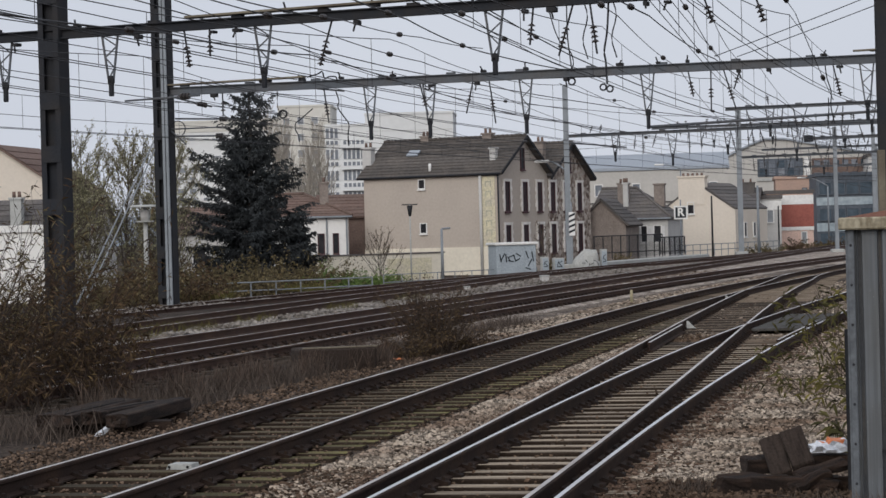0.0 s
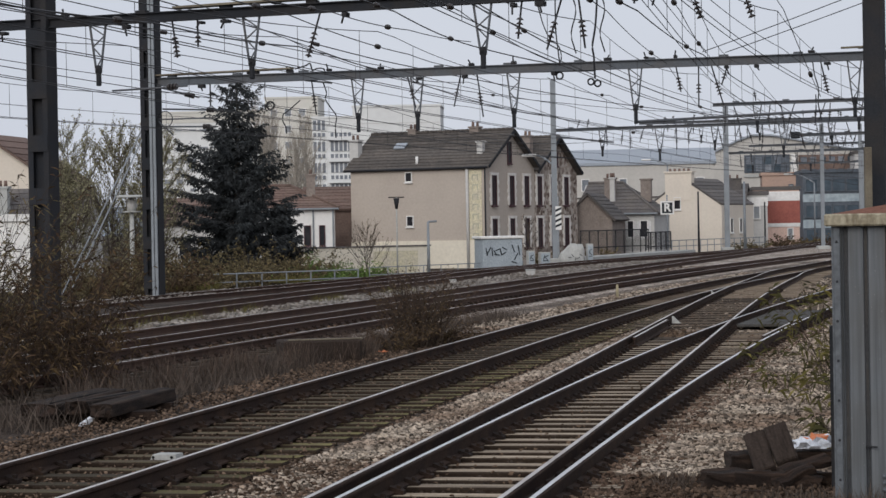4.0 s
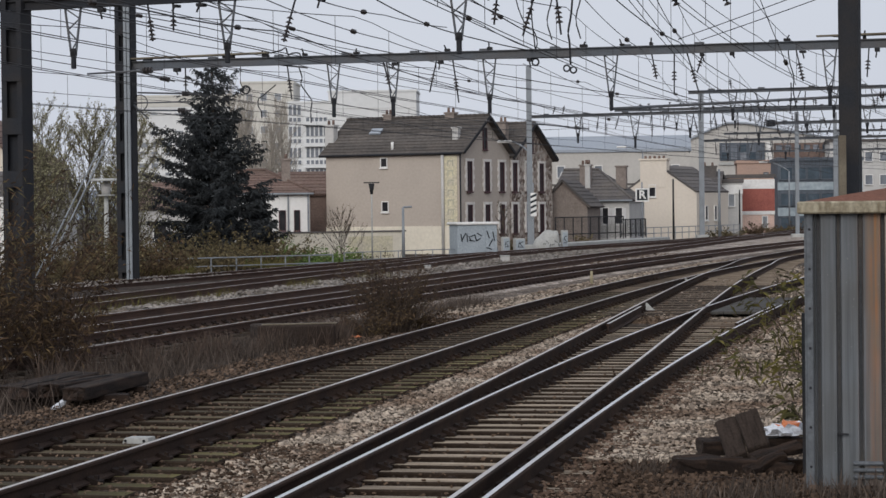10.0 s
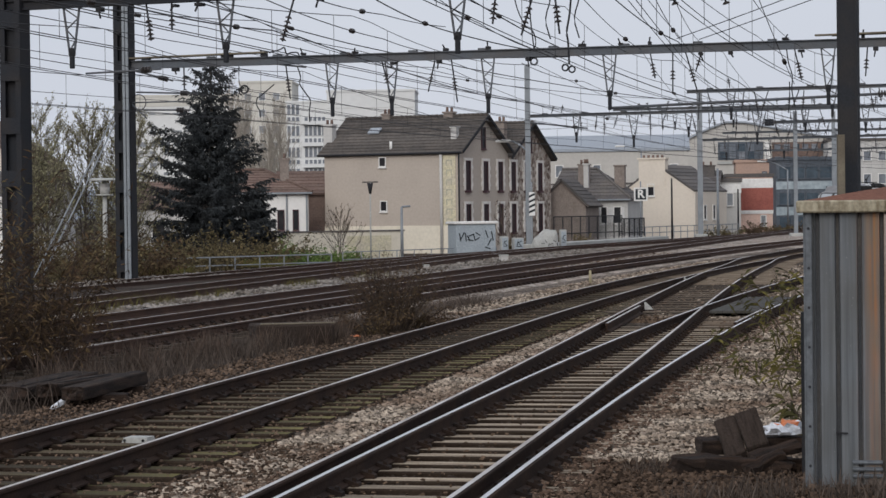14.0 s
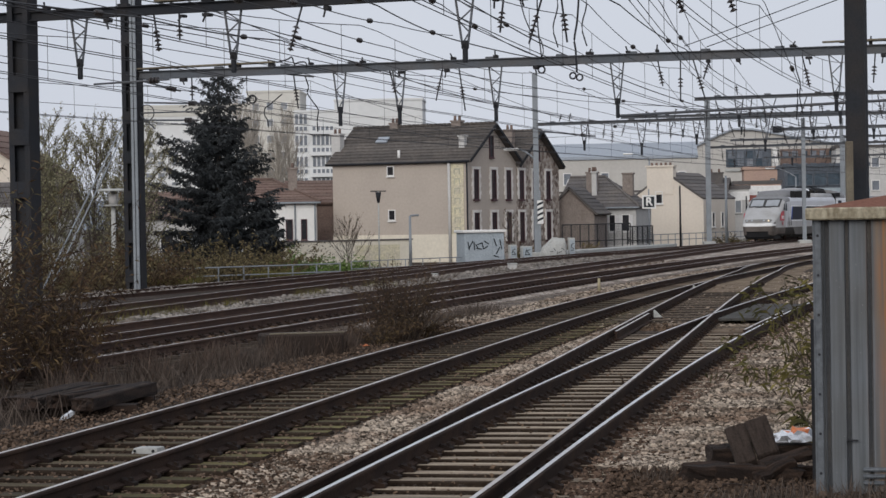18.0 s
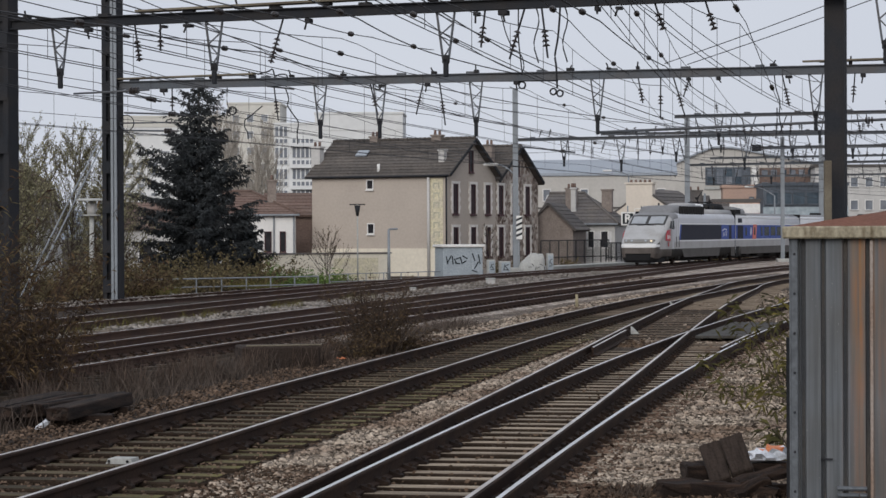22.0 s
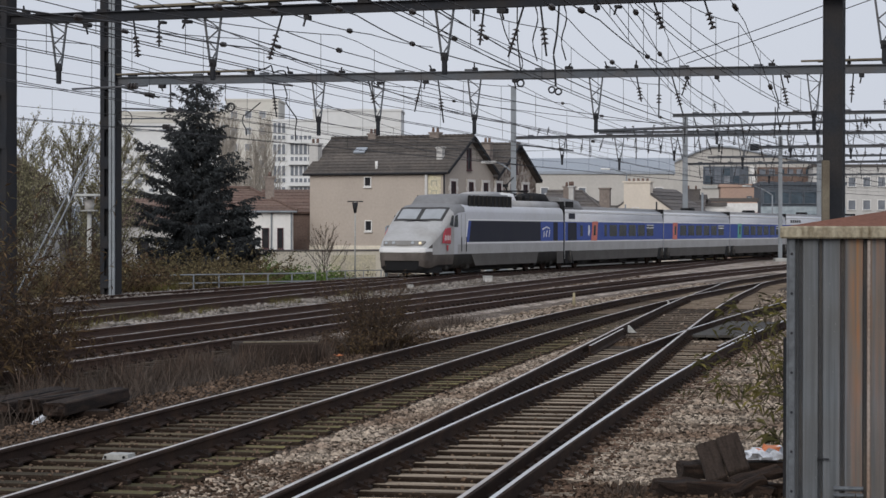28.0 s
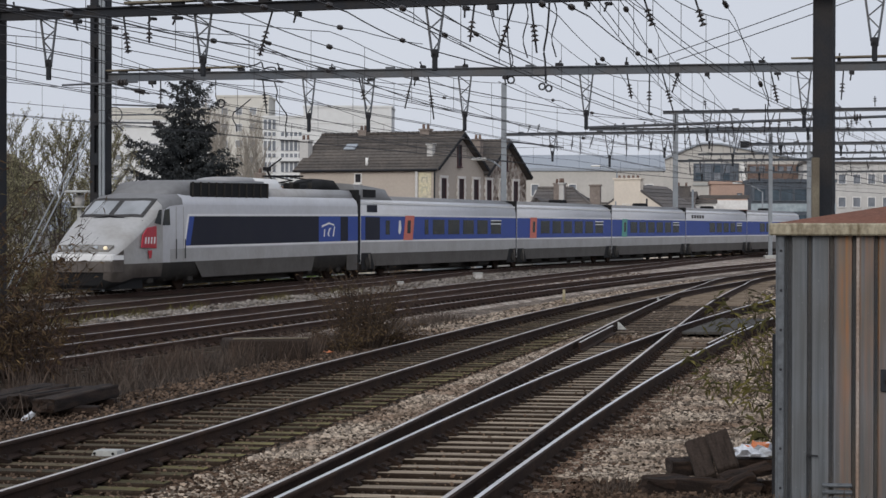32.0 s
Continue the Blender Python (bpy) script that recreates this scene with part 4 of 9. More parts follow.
def power_car():
    car = thing("train_power_car", "silver and blue high speed power car with lit headlights", "train", group="cars of the train")

    def nx(x):
        # the beak is blunter than the wedge behind it
        return x + 0.55 * max(0.0, 1 - x / 3.0) + 0.3 * min(1.0, max(0.0, (4.6 - x) / 1.2))

    def ring(st):
        x, hw, zb, zs, zt = st
        zk = min(0.98, zs - 0.05)
        return [(0.0, zb), (-hw * 0.78, zb), (-hw * 0.95, zb + 0.2), (-hw, zk), (-hw, zs), (-hw * 0.965, zs + 0.45 * (zt - zs)), (-hw * 0.84, zs + 0.80 * (zt - zs)),
                (-hw * 0.55, zs + 0.96 * (zt - zs)), (0.0, zt)]
    st = [(0.16, 0.84, 0.30, 1.05, 1.16), (0.24, 1.02, 0.24, 1.12, 1.28), (0.36, 1.10, 0.20, 1.2, 1.42), (0.95, 1.22, 0.2, 1.45, 1.72), (1.8, 1.30, 0.32, 1.80, 2.13), (2.55, 1.36, 0.32, 2.14, 2.45),
          (3.2, 1.379, 0.32, 2.419, 2.773), (3.9, 1.40, 0.32, 2.72, 3.12), (4.6, W, 0.32, 2.86, 3.28), (5.6, W, 0.36, 2.92, 3.36), (21.9, W, 0.36, 2.92, 3.38)]
    bm = loft([(nx(v[0]), *v[1:]) for v in st], ring)
    for e_ in bm.edges:
        p_, q_ = (v.co for v in e_.verts)
        if abs(p_.x - q_.x) > 0.05 and max(p_.x, q_.x) < 4.7 and all(abs(abs(v.y) - next(g[1] for g in st if abs(nx(g[0]) - v.x) < 1e-4)) < 1e-4 and v.z > 1.0 for v in (p_, q_)):
            e_.smooth = False
    for f in bm.faces:
        c = f.calc_center_median()
        f.material_index = 1 if c.x < 1.3 and c.z < 0.75 else (7 if c.x < 4.0 and c.z > 0.5 else 1) if c.z < 0.82 else (2 if c.z < 1.2 and abs(c.y) > 0.6 else 0)
        if c.x < 2.8 and 0.5 < c.z < 1.25 and abs(c.y) > 0.8:
            f.material_index = 7
        if c.x < nx(0.18) or (c.x < 4.2 and c.z < 0.66):
            f.material_index = 8
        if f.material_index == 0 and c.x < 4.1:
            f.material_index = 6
        if 3.4 < c.x < 5.2 and c.z > 2.82:
            f.material_index = 4
        elif c.x > 4.4 and c.z > 3.0:
            f.material_index = 3
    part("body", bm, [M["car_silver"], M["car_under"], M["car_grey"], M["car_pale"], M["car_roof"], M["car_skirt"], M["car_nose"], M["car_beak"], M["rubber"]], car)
    # bumper: a pale shelf over a dark chin
    bm = bmesh.new()
    poly = [(nx(a), b) for a, b in ((0.06, -0.88), (0.0, 0), (0.06, 0.88), (0.26, 1.1), (0.95, 1.24), (0.95, -1.24), (0.26, -1.1))]
    prism(bm, poly, 1.08, 1.30, axis=2)
    bmesh.ops.bevel(bm, geom=bm.edges[:], offset=0.035, segments=2, affect='EDGES')
    part("bumper", bm, M["car_white"], car, "white front bumper band")
    bm = bmesh.new()
    prism(bm, [(x + 0.03, y * 0.985) for x, y in poly], 0.72, 1.075, axis=2)
    bmesh.ops.bevel(bm, geom=[e for e in bm.edges if abs(e.verts[0].co.z - e.verts[1].co.z) > 0.1], offset=0.06, segments=2, affect='EDGES')
    part("coupling_cover", bm, M["car_beak"], car, "brown-stained lower beak")
    bm = bmesh.new()
    prism(bm, [(nx(a), b) for a, b in ((0.35, -0.75), (0.28, 0), (0.35, 0.75), (0.9, 1.05), (2.6, 1.2), (2.6, -1.2), (0.9, -1.05))], 0.16, 0.715, axis=2)
    part("snow_plough", bm, M["rubber"], car)
    # headlight strip
    bm = bmesh.new()
    poly = [(0.33, -0.92), (0.27, 0), (0.33, 0.92), (0.62, 1.0), (0.58, 0), (0.62, -1.0)]
    vs = [bm.verts.new((nx(x), y, 1.415 + (x - 0.27) * 0.57 - 0.04 * abs(y) + 0.02)) for x, y in poly]
    bm.faces.new(vs)
    g = bmesh.ops.extrude_face_region(bm, geom=bm.faces[:])
    bmesh.ops.translate(bm, vec=(0.03, 0, -0.12), verts=[v for v in g["geom"] if isinstance(v, bmesh.types.BMVert)])
    part("headlight_strip", bm, M["lamp_glass"], car, "grey glazed headlight band")
    for s in (-1, 1):
        bm = bmesh.new()
        c = Vector((nx(0.41), s * 0.80, 1.475))
        rod(bm, c, c + Vector((-0.05, 0, 0.04)), 0.065, seg=14)
        part("headlight", bm, M["lamp_on"] if s < 0 else M["car_screen"], car)
        bm = bmesh.new()
        c = Vector((nx(0.41), s * 0.45, 1.485))
        rod(bm, c, c + Vector((-0.05, 0, 0.04)), 0.075, seg=12)
        part("headlight", bm, M["car_screen"], car)
    # windscreen: two panes in a dark surround
    def on_front(x, y):
        k = (x - 2.55) / 1.35
        hw = 1.36 + 0.04 * k
        zs, zt = 2.14 + 0.58 * k, 2.45 + 0.67 * k
        u = abs(y) / hw
        pts = [(0, 1.0), (0.55, 0.96), (0.84, 0.80), (0.965, 0.45), (1.0, 0.0)]
        for (u0, v0), (u1, v1) in zip(pts, pts[1:]):
            if u <= u1:
                return zs + (zt - zs) * (v0 + (v1 - v0) * (u - u0) / (u1 - u0))
        return zs
    def skin(x0, x1, ya, yb, lift, n=6):
        b = bmesh.new()
        lo, hi = [], []
        for i in range(n + 1):
            y = ya + (yb - ya) * i / n
            back = 0.16 * (abs(y) / 1.3) ** 2
            lo.append(b.verts.new((nx(x0 + back) - 0.4 * lift, y, on_front(x0 + back, y) + lift)))
            hi.append(b.verts.new((nx(x1 + back) - 0.4 * lift, y, on_front(x1 + back, y) + lift)))
        for i in range(n):
            b.faces.new((lo[i], lo[i + 1], hi[i + 1], hi[i]))
        g = bmesh.ops.extrude_face_region(b, geom=b.faces[:])
        bmesh.ops.translate(b, vec=(0.02, 0, -0.03), verts=[v for v in g["geom"] if isinstance(v, bmesh.types.BMVert)])
        return b
    part("windscreen_frame", skin(2.62, 3.86, -1.16, 1.16, 0.02, 12), M["car_frame"], car, "dark windscreen surround")
    part("windscreen", skin(2.76, 3.66, -1.04, -0.10, 0.034), M["car_screen"], car)
    part("windscreen", skin(2.76, 3.66, 0.10, 1.04, 0.034), M["car_screen"], car)
    bm = bmesh.new()
    bar(bm, (nx(2.64), -1.2, 2.36), (nx(2.62), 0, 2.52), 0.06)
    bar(bm, (nx(2.62), 0, 2.52), (nx(2.64), 1.2, 2.36), 0.06)
    part("wiper", bm, M["rubber"], car)
    for s in (-1, 1):
        bm = bmesh.new()
        prism(bm, [(4.05, 2.22), (4.6, 2.22), (4.55, 2.78), (4.2, 2.74)], s * W, s * (W + 0.012), axis=1)
        part("side_window", bm, M["car_window"], car)
        bm = bmesh.new()
        prism(bm, [(3.5, 2.3), (3.92, 2.24), (3.98, 2.74), (3.86, 2.74)], s * (W - 0.04), s * (W + 0.008), axis=1)
        part("quarter_window", bm, M["car_window"], car)
        for x in (5.02, 5.70):
            bm = bmesh.new()
            rod(bm, (x, s * (W + 0.04), 1.1), (x, s * (W + 0.04), 1.75), 0.02, seg=6)
            part("grab_rail", bm, M["car_frame"], car)
        bm = bmesh.new()
        plate(bm, 5.05, 5.09, 1.0, 2.85, s * W, 0.008)
        plate(bm, 5.62, 5.66, 1.0, 2.85, s * W, 0.008)
        part("cab_door_seam", bm, M["car_grey"], car)
        # lower side: grey band over the dark skirt
        bm = bmesh.new()
        plate(bm, 4.6, 21.9, 0.98, 1.42, s * W, 0.006)
        part("lower_panel", bm, M["car_grey"], car)
        bm = bmesh.new()
        prism(bm, [(7.1, 0.42), (17.0, 0.42), (17.3, 0.975), (6.5, 0.975)], s * (W - 0.012), s * (W + 0.004), axis=1)
        part("skirt", bm, M["car_skirt"], car)
        bm = bmesh.new()
        plate(bm, 20.7, 21.85, 0.34, 0.975, s * (W - 0.012), 0.016)
        part("skirt", bm, M["car_skirt"], car)
        for x, z in ((7.6, 1.2), (12.4, 1.15), (16.4, 1.2)):
            bm = bmesh.new()
            plate(bm, x, x + 0.5, z - 0.12, z + 0.12, s * (W + 0.006), 0.004)
            part("access_hatch", bm, M["car_grey"], car)
        # the long dark panel with the blue ends and white lines
        bm = bmesh.new()
        plate(bm, 5.75, 6.15, 1.52, 2.52, s * W, 0.012, lean=0.32)
        part("blue_panel", bm, M["car_blue"], car)
        bm = bmesh.new()
        prism(bm, [(6.16, 1.52), (17.7, 1.52), (17.7, 2.52), (6.48, 2.52)], s * W, s * (W + 0.012), axis=1)
        part("black_panel", bm, M["car_black"], car, "long black side panel")
        bm = bmesh.new()
        plate(bm, 17.71, 21.9, 1.52, 2.52, s * W, 0.012)
        part("blue_panel", bm, M["car_blue"], car)
        bm = bmesh.new()
        plate(bm, 20.0, 20.8, 1.52, 2.5, s * (W + 0.013), 0.006)
        part("service_door", bm, M["car_black"], car)
        for z0, z1, xa in ((1.45, 1.52, 5.7), (2.525, 2.60, 6.05)):
            bm = bmesh.new()
            plate(bm, xa, 21.9, z0, z1, s * W, 0.014)
            part("white_stripe", bm, M["car_white"], car)
        bm = bmesh.new()
        prism(bm, [(5.62, 1.45), (5.72, 1.45), (6.08, 2.6), (5.98, 2.6)], s * (W + 0.001), s * (W + 0.016), axis=1)
        part("white_stripe", bm, M["car_white"], car)
        # emblems as plain shapes
        bm = bmesh.new()
        prism(bm, [(2.52, 1.50), (3.58, 1.46), (3.58, 2.2), (2.95, 2.14), (2.62, 1.9)], s * (W - 0.03), s * (W + 0.012), axis=1)
        part("emblem", bm, M["logo_red"], car, "red side emblem with white strokes")
        bm = bmesh.new()
        for xx in (2.72, 2.93, 3.14, 3.36):
            prism(bm, [(xx, 1.62), (xx + 0.09, 1.62), (xx + 0.13, 1.84), (xx + 0.04, 1.84)], s * (W + 0.013), s * (W + 0.02), axis=1)
        part("emblem_strokes", bm, M["car_white"], car)
        bm = bmesh.new()
        prism(bm, [(3.05, 1.14), (3.2, 1.14), (3.26, 1.40), (2.96, 1.40)], s * (W + 0.007), s * (W + 0.013), axis=1)
        part("emblem_mark", bm, M["logo_red"], car)
        bm = bmesh.new()
        y0, y1 = s * (W + 0.013), s * (W + 0.02)
        prism(bm, [(18.0, 2.16), (18.75, 2.28), (19.3, 2.2), (19.3, 2.14), (18.75, 2.21), (18.0, 2.08)], y0, y1, axis=1)
        prism(bm, [(18.25, 2.0), (18.36, 2.02), (18.3, 1.72), (18.2, 1.72)], y0, y1, axis=1)
        prism(bm, [(18.6, 1.86), (18.8, 2.06), (19.0, 2.06), (18.86, 1.98), (18.74, 1.84), (18.82, 1.72), (18.66, 1.74)], y0, y1, axis=1)
        prism(bm, [(19.3, 2.12), (19.4, 2.1), (19.24, 1.72), (19.14, 1.72)], y0, y1, axis=1)
        part("emblem", bm, M["car_white"], car, "white curved emblem strokes on blue")
        # air intakes along the roof's side
        bm = bmesh.new()
        prism(bm, [(6.5, 3.17), (13.1, 3.17), (13.1, 3.73), (6.55, 3.68)], s * 1.22, s * 1.275, axis=1)
        gr = part("intake_panel", bm, M["rubber"], car)
        for i in range(11):
            bm = bmesh.new()
            x = 6.6 + i * 0.64
            bar(bm, (x, s * 1.285, 3.18), (x + 0.04, s * 1.285, 3.71), 0.06)
            part("slat", bm, M["car_under"], gr)

    def roof_ring(stn):
        x, hw, z0, z1 = stn
        return [(0.0, z0), (-hw, z0), (-hw * 0.97, z0 + 0.6 * (z1 - z0)), (-hw * 0.86, z1 - 0.04), (-hw * 0.5, z1), (0.0, z1 + 0.02)]
    part("roof_fairing", loft([(4.75, 0.95, 3.0, 3.20), (5.0, 1.08, 3.05, 3.36), (5.7, 1.2, 3.08, 3.66), (6.2, 1.24, 3.1, 3.74), (9.5, 1.25, 3.1, 3.80), (13.12, 1.25, 3.1, 3.84)], roof_ring), M["car_roof"], car)
    part("roof_cover", loft([(10.6, 0.7, 3.7, 3.82), (11.2, 0.75, 3.7, 3.94), (13.1, 0.75, 3.7, 3.97)], roof_ring), M["car_grey"], car)
    part("brake_housing", loft([(13.14, 0.75, 3.4, 3.96), (15.4, 0.75, 3.4, 3.94), (15.8, 0.7, 3.4, 3.72)], roof_ring), M["car_white"], car, "pale roof housing")
    part("roof_box", loft([(13.13, 1.24, 3.1, 3.56), (21.8, 1.24, 3.1, 3.60)], roof_ring), M["car_grey"], car)
    part("cable_cover", loft([(19.3, 0.55, 3.5, 3.64), (19.7, 0.65, 3.5, 3.9), (20.3, 0.7, 3.5, 4.02), (21.3, 0.7, 3.5, 4.0), (21.9, 0.7, 3.4, 3.7)], roof_ring), M["rubber"], car)
    panto = None
    for s in (-1, 1):
        bm = bmesh.new()
        rod(bm, (17.0, s * 0.5, 3.75), (19.4, s * 0.42, 3.95), 0.03)
        rod(bm, (19.4, s * 0.42, 3.95), (17.4, s * 0.3, 4.06), 0.025)
        if panto is None:
            panto = part("pantograph", bm, M["rubber"], car, "folded black pantograph")
        else:
            part("arm", bm, M["rubber"], panto)
        for x in (17.1, 19.0):
            bm = bmesh.new()
            rod(bm, (x, s * 0.5, 3.6), (x, s * 0.5, 3.85), 0.09)
            part("insulator", bm, M["car_under"], panto)
    for x in (17.3, 17.6):
        bm = bmesh.new()
        rod(bm, (x, -0.8, 4.08), (x, 0.8, 4.08), 0.035)
        part("collector", bm, M["rubber"], panto)
    for x, y in ((16.4, 0.2), (18.2, -0.2)):
        bm = bmesh.new()
        cuboid(bm, (x, y, 3.7), (0.8, 0.7, 0.22), bevel=0.05)
        part("roof_gear", bm, M["rubber"], car)
    bm = bmesh.new()
    rod(bm, (15.9, -0.3, 3.75), (15.2, -0.3, 4.3), 0.04)
    rod(bm, (15.2, -0.3, 4.3), (16.6, -0.3, 4.75), 0.03)
    bar(bm, (15.0, -0.3, 4.32), (15.45, -0.3, 4.32), 0.14)
    part("antenna", bm, M["rubber"], car)
    bogie(5.0, car)
    bogie(18.7, car)
    bm = bmesh.new()
    cuboid(bm, (11.6, 0, 0.43), (20.4, 1.0, 0.56))
    part("underframe", bm, M["car_under"], car)
    bm = bmesh.new()
    cuboid(bm, (22.02, 0, 1.95), (0.2, 2.78, 3.3))
    part("gangway", bm, M["rubber"], car)
    return car


def trailer(length, label, door=None, door_at=2.2, win=(5.0, 16.5), n_win=9, head=False, name_bars=False):
    car = thing("train_trailer", label, "train", group="cars of the train")

    def ring(st):
        x, hw, zt = st
        return [(0.0, 0.42), (-hw * 0.8, 0.42), (-hw * 0.95, 0.55), (-hw, 0.85), (-hw, 2.75), (-hw * 0.965, 3.0), (-hw * 0.86, 3.2), (-hw * 0.6, zt - 0.07), (0.0, zt)]
    bm = loft([(0.12, W, 3.42), (length - 0.12, W, 3.42)], ring)
    for f in bm.faces:
        c = f.calc_center_median()
        f.material_index = 1 if c.z < 0.62 else (2 if c.z > 3.22 else 0)
    part("body", bm, [M["car_pale"], M["car_under"], M["car_roof"]], car)
    for s in (-1, 1):
        y = s * W
        bm = bmesh.new()
        plate(bm, 0.13, length - 0.13, 0.98, 1.44, y, 0.008)
        part("lower_panel", bm, M["car_grey"], car)
        bm = bmesh.new()
        plate(bm, 0.13, length - 0.13, 0.45, 0.975, y, 0.005)
        part("skirt", bm, M["car_skirt"], car)
        bm = bmesh.new()
        plate(bm, 0.13, length - 0.13, 1.52, 2.52, y, 0.012)
        part("blue_panel", bm, M["car_blue"], car)
        for z0, z1 in ((1.45, 1.52), (2.525, 2.6)):
            bm = bmesh.new()
            plate(bm, 0.13, length - 0.13, z0, z1, y, 0.014)
            part("white_stripe", bm, M["car_white"], car)
        bm = bmesh.new()
        plate(bm, 0.13, length - 0.13, 3.02, 3.1, s * (W * 0.955), 0.03)
        part("gutter", bm, M["car_white"], car)
        step = (win[1] - win[0]) / n_win
        if head:
            bm = bmesh.new()
            plate(bm, win[0] - 0.85, win[0] - 0.35, 1.74, 2.4, s * (W + 0.012), 0.006)
            part("window", bm, M["car_window"], car)
        for i in range(n_win):
            bm = bmesh.new()
            x = win[0] + i * step
            plate(bm, x + 0.25, x + step - 0.28, 1.74, 2.4, s * (W + 0.012), 0.006)
            w = part("window", bm, M["car_window"], car)
            if i == n_win - 1:
                bm = bmesh.new()
                plate(bm, x + 0.2, x + step - 0.22, 2.2, 2.25, s * (W + 0.018), 0.006)
                plate(bm, x + 0.2, x + step - 0.22, 2.36, 2.41, s * (W + 0.018), 0.006)
                part("window_bar", bm, M["car_white"], w)
        if door:
            bm = bmesh.new()
            plate(bm, door_at, door_at + 1.15, 1.5, 2.56, s * (W + 0.013), 0.012, lean=0.25 if head else 0.1)
            d = part("door", bm, M[door], car, "coloured passenger door with a narrow window")
            bm = bmesh.new()
            plate(bm, door_at + 0.45, door_at + 0.85, 1.8, 2.36, s * (W + 0.025), 0.006, lean=0.06)
            part("door_window", bm, M["car_window"], d)
        if name_bars:
            bm = bmesh.new()
            for i in range(5):
                plate(bm, 1.6 + i * 0.75, 2.1 + i * 0.75, 2.68, 2.9, y, 0.008)
            part("writing", bm, M["car_under"], car)
        if head:
            bm = bmesh.new()
            plate(bm, 0.6, 2.3, 1.53, 2.48, s * (W + 0.012), 0.006)
            part("black_panel", bm, M["car_black"], car)
            bm = bmesh.new()
            plate(bm, 3.0, 3.5, 1.75, 2.35, s * (W + 0.012), 0.006)
            part("window", bm, M["car_window"], car)
            bm = bmesh.new()
            plate(bm, 0.8, 2.0, 2.68, 2.98, y, 0.01)
            part("vent", bm, M["car_black"], car)
            bm = bmesh.new()
            prism(bm, [(4.55, 1.85), (4.75, 1.75), (4.95, 2.0), (4.85, 2.35), (4.65, 2.35)], s * (W + 0.013), s * (W + 0.02), axis=1)
            part("emblem", bm, M["car_white"], car)
    if head:
        def roof_ring(stn):
            x, hw, z0, z1 = stn
            return [(0.0, z0), (-hw, z0), (-hw * 0.97, z0 + 0.6 * (z1 - z0)), (-hw * 0.86, z1 - 0.04), (-hw * 0.5, z1), (0.0, z1 + 0.02)]
        part("roof_housing", loft([(0.13, 1.2, 3.0, 3.86), (1.2, 1.22, 3.0, 3.84), (3.9, 1.22, 3.0, 3.70), (4.5, 1.22, 3.0, 3.3)], roof_ring), M["car_roof"], car)
        for s in (-1, 1):
            bm = bmesh.new()
            plate(bm, 0.9, 2.3, 3.3, 3.62, s * 1.19, 0.04)
            part("vent", bm, M["rubber"], car)
    else:
        bm = bmesh.new()
        cuboid(bm, (length * 0.75, 0.5, 3.5), (1.0, 0.8, 0.22), bevel=0.06)
        part("roof_aerial", bm, M["rubber"], car)
    bm = bmesh.new()
    cuboid(bm, (length / 2, 0, 0.4), (length - 0.3, 1.0, 0.5))
    part("underframe", bm, M["car_under"], car)
    for i in range(4):
        bm = bmesh.new()
        cuboid(bm, (4.5 + i * (length - 9) / 3, -0.9, 0.42), (1.7, 0.5, 0.3), bevel=0.04)
        part("underfloor_box", bm, M["car_under"], car)
    bm = bmesh.new()
    cuboid(bm, (0.02, 0, 2.0), (0.24, 2.76, 2.75))
    part("gangway", bm, M["rubber"], car)
    for s in (-1, 1):
        for x0, x1, k in ((0.13, 1.75, -0.5), (length - 1.75, length - 0.13, 0.0)):
            # flat black plate whose colour stands for the shade around the bogie
            bm = bmesh.new()
            y0 = s * (W + 0.009)
            prism(bm, [(x0, 0.32), (x1, 0.32), (x1 + (k if k else 0), 1.0), (x0 + (0 if k else 0.5), 1.0)], y0, y0 + s * 0.006, axis=1)
            shade_plate = part("bogie_recess", bm, M["rubber"], car)
            xm = 0.75 if k else length - 0.75
            bm = bmesh.new()
            rod(bm, (xm, y0, 0.62), (xm, y0 + s * 0.05, 0.62), 0.2, seg=14)
            part("axle_box", bm, M["car_under"], shade_plate)
            bm = bmesh.new()
            rod(bm, (xm + 0.32, y0 + s * 0.03, 0.36), (xm + 0.22, y0 + s * 0.03, 0.95), 0.06, seg=8)
            part("damper", bm, M["car_skirt"], shade_plate)
    if head:
        bogie(2.6, car)
    else:
        bogie(0.0, car)
    return car


YS = np.linspace(-20.0, 420.0, 22001)
XS = np.array([E_line(float(y)) for y in YS])
SS = np.concatenate([[0], np.cumsum(np.hypot(np.diff(XS), np.diff(YS)))])
SS -= np.interp(40.0, YS, SS)


def on_track(s):
    y = float(np.interp(s, SS, YS))
    return Vector((E_line(y), y, dip(y)))


